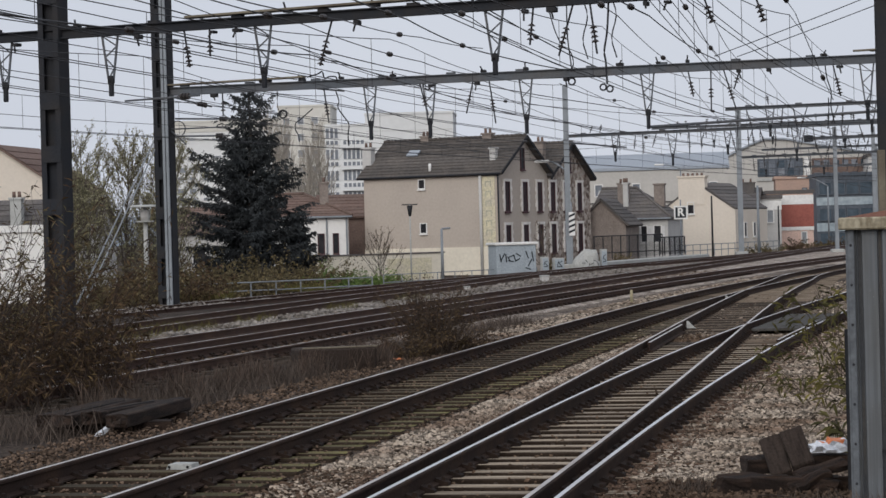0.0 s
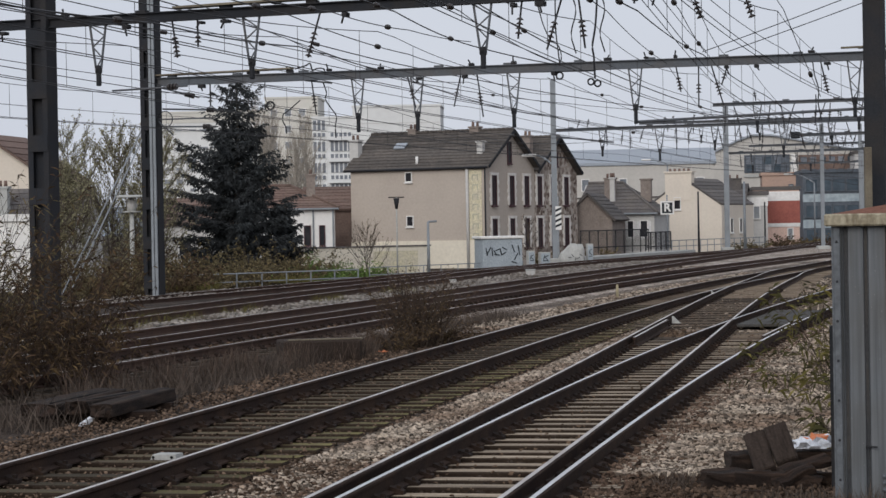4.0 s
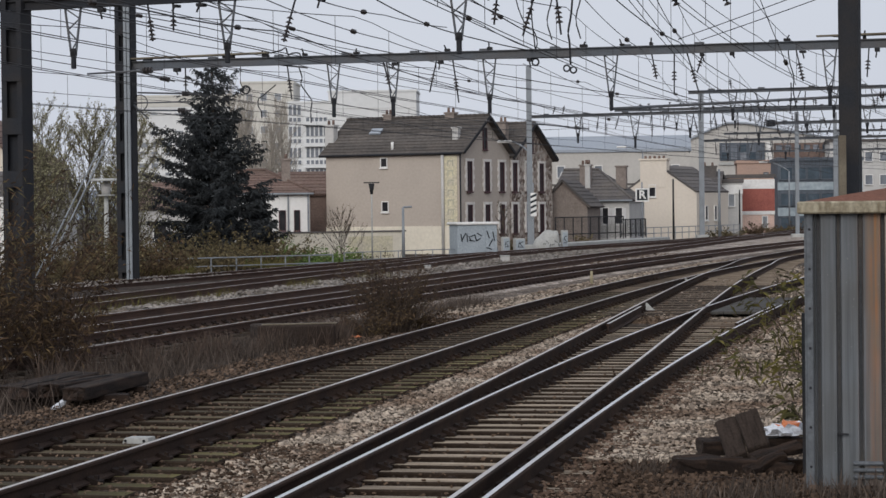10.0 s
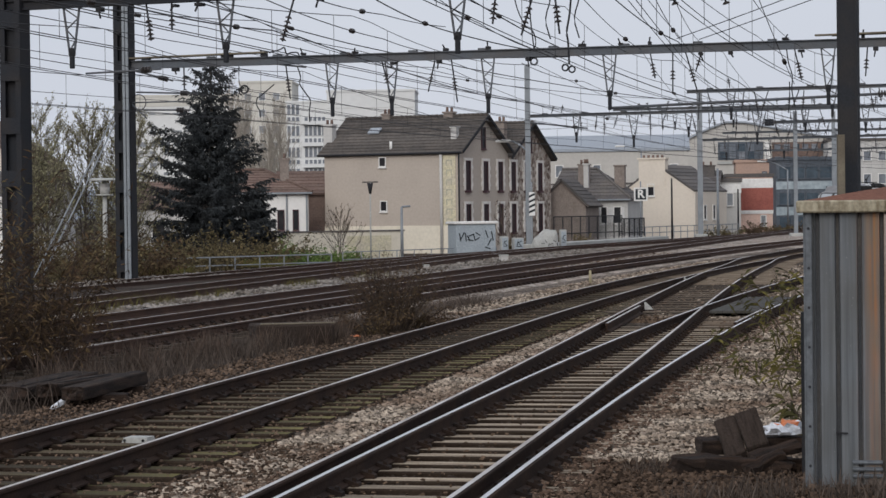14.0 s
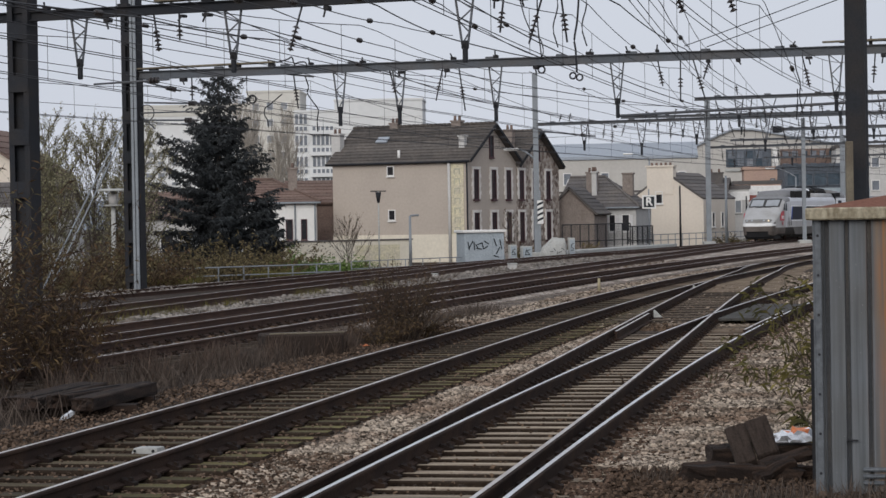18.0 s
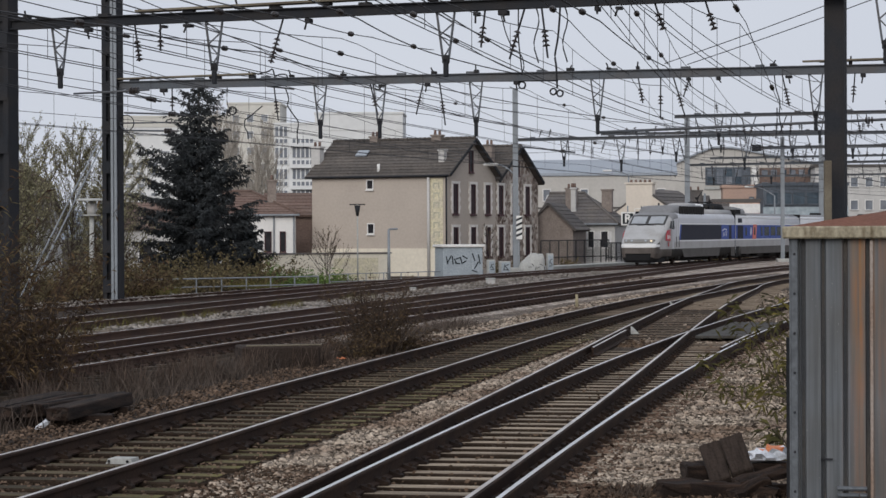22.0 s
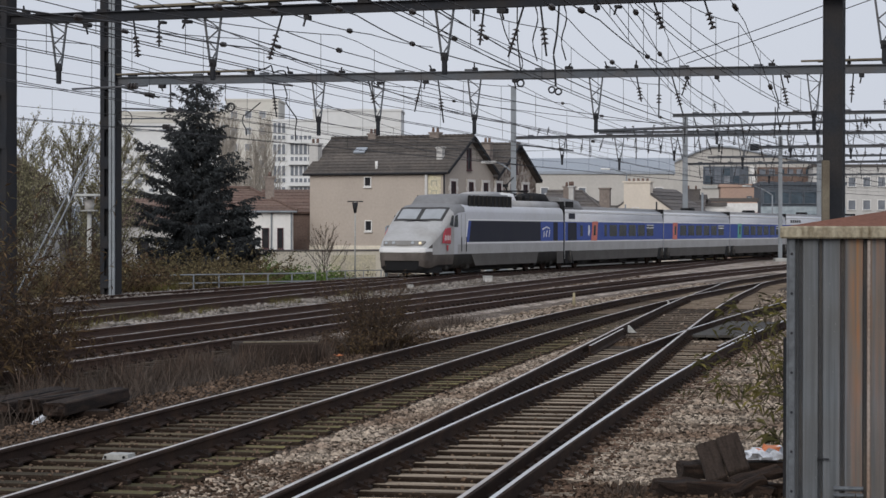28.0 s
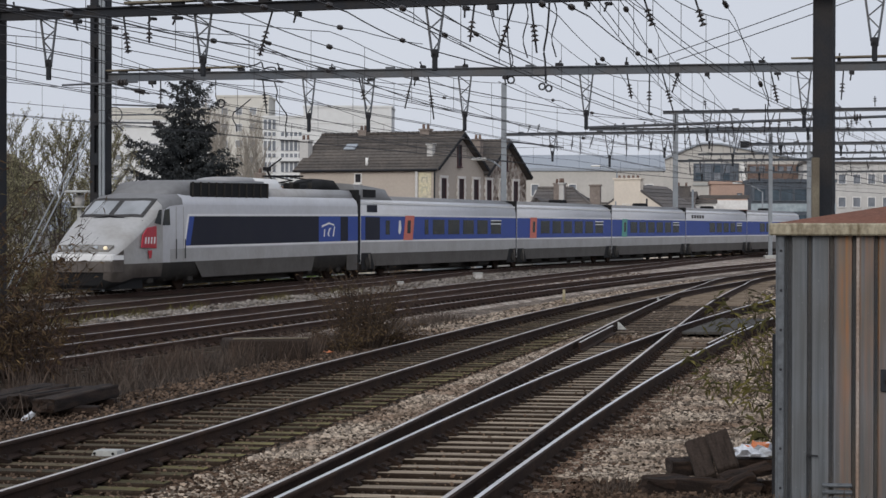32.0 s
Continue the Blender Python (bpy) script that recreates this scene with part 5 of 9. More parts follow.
# seconds and the place of the windscreen along the line, in metres
RUN = [(0.0, 253.0), (4.0, 227.0), (8.0, 200.5), (12.0, 174.0), (15.0, 154.0), (17.0, 140.5), (18.0, 133.8), (20.0, 120.5), (21.5, 110.1), (23.0, 99.3), (24.0, 92.3), (25.0, 85.8),
       (25.5, 82.4), (27.5, 68.4), (28.0, 64.9), (28.5, 61.3), (29.0, 57.75), (29.5, 54.2), (30.0, 50.6), (30.5, 47.0), (31.0, 43.4), (31.5, 39.75), (32.0, 36.1)]
CARS = [(power_car(), 22.15, 0.22, 0.85),
        (trailer(21.845, "silver and blue end trailer with an orange door", "door_orange", 5.2, (8.8, 19.5), 5, head=True), 21.845, 0.12, 1.0),
        (trailer(18.7, "silver and blue trailer with an orange door", "door_orange", 2.3, (4.0, 17.0), 6), 18.7, 0.0, 1.0),
        (trailer(18.7, "silver and blue trailer with a green door", "door_green", 2.3, (4.0, 17.0), 6), 18.7, 0.0, 1.0),
        (trailer(18.7, "silver and blue trailer with dark writing under the roof", None, 2.3, (6.5, 17.2), 5, name_bars=True), 18.7, 0.0, 1.0),
        (trailer(18.7, "silver and blue trailer without doors on view", None, 2.3, (4.0, 17.0), 6), 18.7, 0.0, 1.0)]


def motions():
    off = -3.235
    for car, length, ka, kb in CARS:
        rows = []
        for t, s in RUN:
            a, b = on_track(s + off + ka * length), on_track(s + off + kb * length)
            d = (b - a).normalized()
            o = a - d * (ka * length)
            rows.append((t, Matrix.Translation(o) @ Matrix.Rotation(math.atan2(d.y, d.x), 4, 'Z') @ Matrix.Rotation(-math.asin(d.z), 4, 'Y')))
        walk(car, rows)
        off += length

# ---- buildings beyond the tracks ----
M["pane"] = mat("pane", (0.022, 0.022, 0.026), 0.3, second=(0.05, 0.045, 0.045), scale=1.5, fine=3, spec=0.12)
# Paled far panes: distance haze is put into these two colours
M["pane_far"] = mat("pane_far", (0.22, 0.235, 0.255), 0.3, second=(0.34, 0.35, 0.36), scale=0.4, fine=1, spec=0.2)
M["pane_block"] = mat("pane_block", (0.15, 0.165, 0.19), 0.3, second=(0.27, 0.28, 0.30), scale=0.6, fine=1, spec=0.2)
M["paint_white"] = mat("paint_white", (0.76, 0.745, 0.72), 0.7, second=(0.62, 0.6, 0.57), scale=2, fine=6, grain=0.08)
M["joinery_plum"] = mat("joinery_plum", (0.075, 0.035, 0.042), 0.7, second=(0.12, 0.07, 0.07), scale=2, fine=8)
M["surround_white"] = mat("surround_white", (0.70, 0.665, 0.63), 0.85, second=(0.5, 0.46, 0.41), scale=2, fine=6, grain=0.1)
M["office_dark"] = mat("office_dark", (0.085, 0.10, 0.12), 0.6, second=(0.12, 0.13, 0.15), scale=0.5, fine=3)
M["office_pane"] = mat("office_pane", (0.05, 0.07, 0.09), 0.2, second=(0.10, 0.13, 0.155), scale=0.6, fine=2, spec=0.3)
M["hall_wall"] = mat("hall_wall", (0.50, 0.475, 0.44), 0.9, second=(0.42, 0.40, 0.37), scale=0.3, fine=3, grain=0.06)
M["chimney_grey"] = mat("chimney_grey", (0.25, 0.21, 0.185), 0.95, second=(0.17, 0.135, 0.115), scale=2, fine=8)
M["shutter"] = mat("shutter", (0.62, 0.61, 0.60), 0.7, second=(0.5, 0.5, 0.5), scale=3)
M["wall_grey"] = mat("wall_grey", (0.52, 0.505, 0.485), 0.95, second=(0.42, 0.41, 0.395), scale=0.8, fine=5, grain=0.08)
M["wall_cream"] = mat("wall_cream", (0.68, 0.605, 0.515), 0.95, second=(0.62, 0.55, 0.47), scale=0.5, fine=5, grain=0.05)
M["brick_red"] = mat("brick_red", (0.34, 0.115, 0.09), 0.9, second=(0.24, 0.08, 0.07), scale=1.2, fine=14)
M["brick_brown"] = mat("brick_brown", (0.15, 0.105, 0.088), 0.9, second=(0.22, 0.16, 0.135), scale=1.0, fine=9)
M["brick_orange"] = mat("brick_orange", (0.42, 0.29, 0.23), 0.9, second=(0.36, 0.26, 0.22), scale=0.8, fine=5, grain=0.1)
M["pink_wall"] = mat("pink_wall", (0.72, 0.52, 0.44), 0.9, second=(0.45, 0.33, 0.28), scale=0.8, fine=9)
M["roof_slate"] = mat("roof_slate", (0.11, 0.10, 0.097), 0.85, second=(0.155, 0.135, 0.115), scale=0.9, fine=7, object_vary=0.18)
M["roof_brown"] = mat("roof_brown", (0.16, 0.108, 0.09), 0.9, second=(0.20, 0.15, 0.125), scale=0.8, fine=6, object_vary=0.15)
M["roof_pale"] = mat("roof_pale", (0.33, 0.36, 0.40), 0.7, second=(0.28, 0.30, 0.33), scale=0.3, fine=3, grain=0.06)
M["stone_front"] = stone_mat("stone_front", [(0.13, 0.09, 0.072), (0.34, 0.28, 0.24), (0.46, 0.41, 0.36), (0.22, 0.165, 0.135)], 0.26, patch=0.15)
M["apart_white"] = mat("apart_white", (0.70, 0.70, 0.69), 0.9, second=(0.63, 0.63, 0.62), scale=0.12, fine=1, grain=0.05)
M["apart_beige"] = mat("apart_beige", (0.60, 0.575, 0.52), 0.9, second=(0.54, 0.52, 0.48), scale=0.12, fine=1, grain=0.05)
M["glass_blue"] = mat("glass_blue", (0.29, 0.345, 0.375), 0.25, second=(0.38, 0.42, 0.44), scale=0.5, fine=2, spec=0.35)
M["yellow_paint"] = mat("yellow_paint", (0.60, 0.545, 0.385), 0.9, second=(0.53, 0.475, 0.385), scale=1.5, fine=9, amount=0.9)
M["green_paint"] = mat("green_paint", (0.45, 0.43, 0.34), 0.9)
M["board_black"] = mat("board_black", (0.02, 0.025, 0.03), 0.5)
M["post_ochre"] = mat("post_ochre", (0.36, 0.31, 0.2), 0.9)
M["hut_grey"] = mat("hut_grey", (0.34, 0.38, 0.41), 0.85, second=(0.26, 0.29, 0.31), scale=1.5, fine=14)
# Blue-grey hill colour holds the distance haze
M["far_hill"] = mat("far_hill", (0.22, 0.25, 0.29), 1.0, second=(0.27, 0.29, 0.32), scale=0.01, fine=0.1)


def window(parent, face, a, z, w, h, frame=None, depth=0.08, sill=True, shutters=False, bars=0):
    """A window on a wall: face 'f' (in the plane y = 0) or 'r' (in the plane x = at), a along it, centred at height z."""
    kind, at = face
    fr = M["paint_white"] if frame is None else frame

    def box(bm, u, v, su, sv, d0, d1):
        if kind == 'f':
            cuboid(bm, (a + u, at - (d0 + d1) / 2, z + v), (su, abs(d1 - d0), sv))
        else:
            cuboid(bm, (at + (d0 + d1) / 2, a + u, z + v), (abs(d1 - d0), su, sv))
    bm = bmesh.new()
    t = 0.06
    for s in (-1, 1):
        box(bm, s * (w / 2 + t / 2), 0, t, h + 2 * t, -0.05, depth)
        box(bm, 0, s * (h / 2 + t / 2), w, t, -0.05, depth)
    for i in range(bars):
        box(bm, (i + 1) * w / (bars + 1) - w / 2, 0, 0.05, h, 0.0, depth * 0.5)
    win = part("window", bm, fr, parent)
    bm = bmesh.new()
    box(bm, 0, 0, w, h, 0.004, 0.012)
    part("pane", bm, M["pane"], win)
    if sill:
        bm = bmesh.new()
        box(bm, 0, -h / 2 - t - 0.05, w + 0.2, 0.08, 0, depth + 0.06)
        part("sill", bm, fr, win)
    if shutters:
        for s in (-1, 1):
            bm = bmesh.new()
            box(bm, s * (w / 2 + t + w * 0.24), 0, w * 0.46, h, 0, 0.05)
            part("shutter", bm, M["shutter"], win)
    return win


def roof_plane(parent, a, b, c, d, material, courses=9, over=0.0, lift=0.05):
    """A slope of tile courses: a to b is the eave, d to c the ridge; each course overlaps the one below."""
    a, b, c, d = (Vector(v) for v in (a, b, c, d))
    n = (b - a).cross(d - a).normalized()
    if n.z < 0:
        n = -n
    rf = None
    bm = bmesh.new()
    vs = [bm.verts.new(v) for v in (a, b, c, d)] + [bm.verts.new(v - n * 0.12) for v in (a, b, c, d)]
    for f in ((0, 1, 2, 3), (4, 7, 6, 5), (0, 4, 5, 1), (1, 5, 6, 2), (2, 6, 7, 3), (3, 7, 4, 0)):
        bm.faces.new([vs[i] for i in f])
    rf = part("roof", bm, material, parent)
    for i in range(courses):
        k0, k1 = i / courses, (i + 1.12) / courses
        k1 = min(k1, 1.0)
        p = [a.lerp(d, k0), b.lerp(c, k0), b.lerp(c, k1), a.lerp(d, k1)]
        bm = bmesh.new()
        top = [bm.verts.new(p[0] + n * lift), bm.verts.new(p[1] + n * lift), bm.verts.new(p[2] + n * 0.006), bm.verts.new(p[3] + n * 0.006)]
        low = [bm.verts.new(p[0] + n * 0.003), bm.verts.new(p[1] + n * 0.003)]
        bm.faces.new(top)
        bm.faces.new((low[0], low[1], top[1], top[0]))
        part("tile_course", bm, material, rf)
    return rf


def chimney(parent, x, y, z0, z1, w=0.6, d=0.6, material=None, pots=2):
    bm = bmesh.new()
    cuboid(bm, (x, y, (z0 + z1) / 2), (w, d, z1 - z0))
    cuboid(bm, (x, y, z1 + 0.04), (w + 0.14, d + 0.14, 0.12))
    ch = part("chimney", bm, material or M["wall_grey"], parent)
    for i in range(pots):
        bm = bmesh.new()
        px = x + (i + 0.5) * w / pots - w / 2
        rod(bm, (px, y, z1 + 0.08), (px, y, z1 + 0.42), 0.11, 0.09, seg=8)
        part("chimney_pot", bm, M["roof_brown"], ch)


# --- the tall house with two gables ---
HM = Matrix.Translation((1.25, 150.0, -0.95)) @ Matrix.Rotation(math.atan2(-4.7, 9.3), 4, 'Z')
house = thing("house", "tall beige rendered house with two gables and brown tiled roofs", "house", HM)
# start and end of each gable along the side wall, eave and ridge heights
GABLES = ((0.0, 7.8, 7.02, 9.5), (7.8, 15.2, 6.72, 9.2))
for (y0, y1, ze, zr), wm, lb in zip(GABLES, (M["render_beige"], M["stone_front"]), ("", "rough brown stone wall")):
    bm = bmesh.new()
    cuboid(bm, (-5.2, (y0 + y1) / 2, ze / 2), (10.4, y1 - y0, ze))
    prism(bm, [(y0, ze), (y1, ze), ((y0 + y1) / 2, zr - 0.14)], -10.36, 0.0, axis=0)
    part("wall", bm, wm, house, lb)
bm = bmesh.new()
cuboid(bm, (-5.2, -0.03, 0.98), (10.42, 0.08, 1.96))
part("plinth", bm, M["render_cream"], house, "pale washed lower wall")
OV = 0.22
e = GABLES[0][2] - OV * 0.65
for y0, y1, ze, zr in GABLES:
    ym = (y0 + y1) / 2
    lo = y0 - (OV if y0 == 0 else 0)
    zlo = e if y0 == 0 else ze + 0.02
    hi = y1 + (OV if y0 > 0 else 0)
    zhi = ze - OV * 0.65 if y0 > 0 else ze + 0.02
    roof_plane(house, (-10.86, lo, zlo), (0.38, lo, zlo), (0.38, ym, zr), (-10.86, ym, zr), M["roof_tile"], courses=12)
    roof_plane(house, (0.38, hi, zhi), (-10.86, hi, zhi), (-10.86, ym, zr), (0.38, ym, zr), M["roof_tile"], courses=12)
    bm = bmesh.new()
    x = -10.86
    while x < 0.2:
        rod(bm, (x, ym, zr + 0.03), (x + 0.36, ym, zr + 0.05), 0.11, 0.13, seg=8)
        x += 0.35
    part("ridge_tiles", bm, M["roof_tile"], house)
    for s in (-1, 1):
        bm = bmesh.new()
        bar(bm, (0.43, ym, zr - 0.06), (0.43, ym + s * (y1 - y0) / 2 * 1.05, ze - 0.12), 0.06, 0.2)
        part("bargeboard", bm, M["steel_dark"], house)
bm = bmesh.new()
rod(bm, (-5.35, 0.35, 7.1), (-5.35, 0.35, 7.75), 0.1, seg=8)
part("vent_pipe", bm, M["paint_white"], house)
bm = bmesh.new()
rod(bm, (-10.8, -OV - 0.04, e - 0.02), (0.3, -OV - 0.04, e - 0.02), 0.08, seg=8)
part("gutter", bm, M["steel_dark"], house)
for x, r in ((-1.28, 0.11), (0.06, 0.06)):
    bm = bmesh.new()
    rod(bm, (x, -0.14, 0), (x, -0.14, 6.9), r, seg=8)
    part("drainpipe", bm, M["steel_dark"] if r < 0.1 else M["wall_grey"], house)
bm = bmesh.new()
cuboid(bm, (-0.72, -0.02, 4.25), (0.95, 0.05, 4.9))
sign = part("painted_sign", bm, M["yellow_paint"], house, "faded yellow painted wall sign")
for i in range(7):
    bm = bmesh.new()
    z = 6.35 - i * 0.66
    cuboid(bm, (-0.72, -0.05, z), (0.46, 0.012, 0.09))
    cuboid(bm, (-0.92, -0.05, z - 0.2), (0.08, 0.012, 0.34))
    cuboid(bm, (-0.54, -0.05, z - 0.2), (0.07, 0.012, 0.3))
    part("letter_bar", bm, M["green_paint"], sign)
window(house, ('f', 0.0), -5.82, 6.34, 0.44, 0.56)
window(house, ('f', 0.0), -5.76, 3.32, 0.44, 0.62)
for y in (1.32, 4.08, 6.45, 8.6, 10.9, 13.17):
    for z, h in ((5.3, 1.95), (2.35, 1.95)):
        w = window(house, ('r', 0.0), y, z, 0.62, h, frame=M["joinery_plum"], bars=1)
        side = []
        for i in range(7):
            wd = 0.22 if i % 2 else 0.12
            side += [(0.47 + wd, -h / 2 + i * h / 7), (0.47 + wd, -h / 2 + (i + 1) * h / 7)]
        side += [(0.66, h / 2 + 0.24)]
        ring = [(y + u, z + v) for u, v in side] + [(y - u, z + v) for u, v in side[::-1]]
        ring += [(y - 0.44, z - h / 2), (y - 0.44, z + h / 2 + 0.07), (y + 0.44, z + h / 2 + 0.07), (y + 0.44, z - h / 2)]
        bm = bmesh.new()
        prism(bm, ring, 0.004, 0.1, axis=0)
        part("surround", bm, M["surround_white"], w, "toothed white brick surround")
window(house, ('r', 0.0), 3.8, 7.93, 0.5, 1.4, frame=M["joinery_plum"])
window(house, ('r', 0.0), 11.5, 7.6, 0.45, 0.9, frame=M["joinery_plum"])
chimney(house, -10.8, 1.5, 6.9, 9.0, 0.7, 0.6, M["wall_grey"])
chimney(house, -0.96, 1.4, 7.3, 8.6, 0.42, 0.42, M["wall_grey"], pots=0)
chimney(house, -2.6, 3.9, 9.35, 9.72, 0.7, 0.5, M["chimney_grey"])
chimney(house, -7.5, 3.9, 9.35, 9.72, 0.6, 0.5, M["chimney_grey"])
chimney(house, -1.2, 9.4, 7.4, 9.2, 0.6, 0.5, M["chimney_grey"])
bm = bmesh.new()
cuboid(bm, (-7.6, 2.2, 8.58), (0.85, 0.65, 0.1), Matrix.Rotation(math.atan2(2.6, 3.9), 4, 'X'))
part("skylight", bm, M["roof_pale"], house)


def gable_house(name, label, m, w, d, h, rh, wall, roof, ridge='x', windows=(), chimneys=(), courses=7, over=0.3, group=""):
    """A house w wide (along x) and d deep with its front in the plane y = 0. ridge: along x, or y (a gable to the front)."""
    th = thing(name, label, "house", m, group=group)
    bm = bmesh.new()
    cuboid(bm, (w / 2, d / 2, h / 2 - 0.5), (w, d, h + 1.0))
    if ridge == 'x':
        prism(bm, [(0.02, h), (d - 0.02, h), (d / 2, h + rh)], 0.0, w, axis=0)
    else:
        prism(bm, [(0.02, h), (w - 0.02, h), (w / 2, h + rh)], 0.0, d, axis=1)
    part("wall", bm, wall, th)
    if ridge == 'x':
        k = over * rh / (d / 2)
        roof_plane(th, (-over, -over, h - k + 0.1), (w + over, -over, h - k + 0.1), (w + over, d / 2, h + rh + 0.1), (-over, d / 2, h + rh + 0.1), roof, courses)
        roof_plane(th, (w + over, d + over, h - k + 0.1), (-over, d + over, h - k + 0.1), (-over, d / 2, h + rh + 0.1), (w + over, d / 2, h + rh + 0.1), roof, 1)
    else:
        k = over * rh / (w / 2)
        roof_plane(th, (-over, d + over, h - k + 0.1), (-over, -over, h - k + 0.1), (w / 2, -over, h + rh + 0.1), (w / 2, d + over, h + rh + 0.1), roof, courses)
        roof_plane(th, (w + over, -over, h - k + 0.1), (w + over, d + over, h - k + 0.1), (w / 2, d + over, h + rh + 0.1), (w / 2, -over, h + rh + 0.1), roof, courses)
    for wn in windows:
        window(th, *wn[0], **(wn[1] if len(wn) > 1 else {}))
    for c in chimneys:
        chimney(th, *c)
    return th


def at(x, y, z, turn=0.0):
    return pose(x, y, z, 0, 0, turn)


def hip_house(label, m, w, d, h, rh, r0, r1, wall, roof, windows=(), chimneys=()):
    """A house with its front in the plane y = 0 and a ridge from x = r0 to r1, hipped at the right end."""
    th = thing("house", label, "house", m)
    bm = bmesh.new()
    cuboid(bm, (w / 2, d / 2, h / 2 - 0.5), (w, d, h + 1.0))
    prism(bm, [(0.02, h), (d - 0.02, h), (d / 2, h + rh - 0.1)], 0.0, r1, axis=0)
    part("wall", bm, wall, th)
    o = 0.3
    z0, z1 = h - 0.05, h + rh
    roof_plane(th, (-o, -o, z0), (w + o, -o, z0), (r1, d / 2, z1), (r0, d / 2, z1), roof, 9)
    roof_plane(th, (w + o, d + o, z0), (-o, d + o, z0), (r0, d / 2, z1), (r1, d / 2, z1), roof, 3)
    roof_plane(th, (w + o, -o, z0), (w + o, d + o, z0), (r1 + 0.01, d / 2 + 0.01, z1), (r1 + 0.01, d / 2 - 0.01, z1), roof, 9)
    bm = bmesh.new()
    rod(bm, (r0, d / 2, z1 + 0.05), (r1, d / 2, z1 + 0.05), 0.12, seg=8)
    rod(bm, (r1, d / 2, z1 + 0.05), (w + o, -o, z0 + 0.06), 0.1, seg=8)
    part("ridge", bm, roof, th)
    bm = bmesh.new()
    rod(bm, (-o, -o - 0.05, z0 - 0.04), (w + o, -o - 0.05, z0 - 0.04), 0.07, seg=6)
    part("gutter", bm, M["steel_grey"], th)
    for wn in windows:
        window(th, *wn[0], **(wn[1] if len(wn) > 1 else {}))
    for c in chimneys:
        chimney(th, *c)
    return th


hip_house("low white house with a hipped slate roof and white shutters", at(8.5, 172, -0.6, -14), 6.0, 7.5, 3.35, 2.35, 0.2, 3.0, M["wall_grey"], M["roof_slate"],
          windows=[((('f', 0.0), 3.1, 2.1, 0.42, 1.2), dict(shutters=True)), ((('f', 0.0), 4.15, 2.1, 0.42, 1.2), dict(shutters=True)), ((('f', 0.0), 5.2, 2.1, 0.5, 1.2), dict(shutters=True))],
          chimneys=[(2.3, 1.9, 4.2, 6.0, 0.85, 0.6, M["chimney_grey"]), (4.9, 3.2, 4.2, 5.9, 0.8, 0.7, M["chimney_grey"], 0)])
gable_house("house", "small grey gabled house with pale bargeboards", at(7.2, 165, -0.6, -14), 3.6, 5.5, 3.0, 1.75, M["chimney_grey"], M["roof_slate"], ridge='y',
            chimneys=[(3.2, 2.5, 4.2, 5.9, 0.35, 0.35)])
h3 = gable_house("house", "cream rendered gable house with a broad chimney", at(15.1, 186, -0.6, -24), 6.4, 9.0, 3.9, 2.2, M["wall_cream"], M["roof_slate"], ridge='y',
                 windows=[((('f', 0.0), 2.6, 4.1, 0.5, 0.9),), ((('r', 6.4), 2.6, 2.2, 0.7, 1.1),), ((('r', 6.4), 5.2, 2.2, 0.7, 1.1),)], over=0.04)
bm = bmesh.new()
cuboid(bm, (2.7, 0.33, 5.5), (2.3, 0.75, 2.3))
cuboid(bm, (2.7, 0.33, 6.7), (2.5, 0.95, 0.14))
bigc = part("chimney", bm, M["wall_cream"], h3)
for i in range(5):
    bm = bmesh.new()
    rod(bm, (1.9 + 0.4 * i, 0.33, 6.76), (1.9 + 0.4 * i, 0.33, 7.0), 0.12, 0.1, seg=8)
    part("chimney_pot", bm, M["roof_brown"], bigc)
for v in (0.25, 0.4):
    bm = bmesh.new()
    cuboid(bm, (3.0 + (6.2 - 3.0) * v * 1.6, 2.2 + 2 * v, 6.25 - 2.45 * v * 1.55), (0.9, 0.7, 0.08), Matrix.Rotation(radians(37), 4, 'Y'))
    part("skylight", bm, M["glass_blue"], h3)
gable_house("house", "grey rendered terrace house with a dark roof", at(21.6, 204, -0.6, -12), 3.6, 7.0, 4.3, 1.6, M["wall_grey"], M["roof_slate"],
            windows=[((('f', 0.0), 1.2, 2.7, 0.7, 1.3),), ((('f', 0.0), 2.7, 2.7, 0.7, 1.3),)], chimneys=[(2.6, 2.5, 5.2, 6.4, 1.4, 0.7, M["roof_slate"], 2)])


def block(name, label, m, w, d, h, wall, rows=(), cols=(), win=(1.2, 1.4), category="building", parapet=True, base=None, bands=(), pane=None, trim=None):
    """A flat-roofed building with its front in the plane y = 0: windows at the heights rows and places cols, bands of another colour."""
    th = thing(name, label, category, m)
    bm = bmesh.new()
    cuboid(bm, (w / 2, d / 2, h / 2 - 0.5), (w, d, h + 1))
    part("wall", bm, wall, th)
    if parapet:
        bm = bmesh.new()
        cuboid(bm, (w / 2, d / 2, h + 0.12), (w + 0.3, d + 0.3, 0.35))
        part("parapet", bm, base or M["paint_white"], th)
    for z0, z1, bmat in bands:
        bm = bmesh.new()
        cuboid(bm, (w / 2, -0.03, (z0 + z1) / 2), (w + 0.1, 0.14, z1 - z0))
        part("facade_band", bm, bmat, th)
    for z in rows:
        for x in cols:
            bm = bmesh.new()
            for s in (-1, 1):
                cuboid(bm, (x + s * win[0] / 2, -0.12, z), (0.1, 0.14, win[1] + 0.1))
                cuboid(bm, (x, -0.12, z + s * win[1] / 2), (win[0], 0.14, 0.1))
            f = part("window", bm, trim or M["paint_white"], th)
            bm = bmesh.new()
            cuboid(bm, (x, -0.09, z), (win[0], 0.08, win[1]))
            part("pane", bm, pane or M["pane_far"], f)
    return th


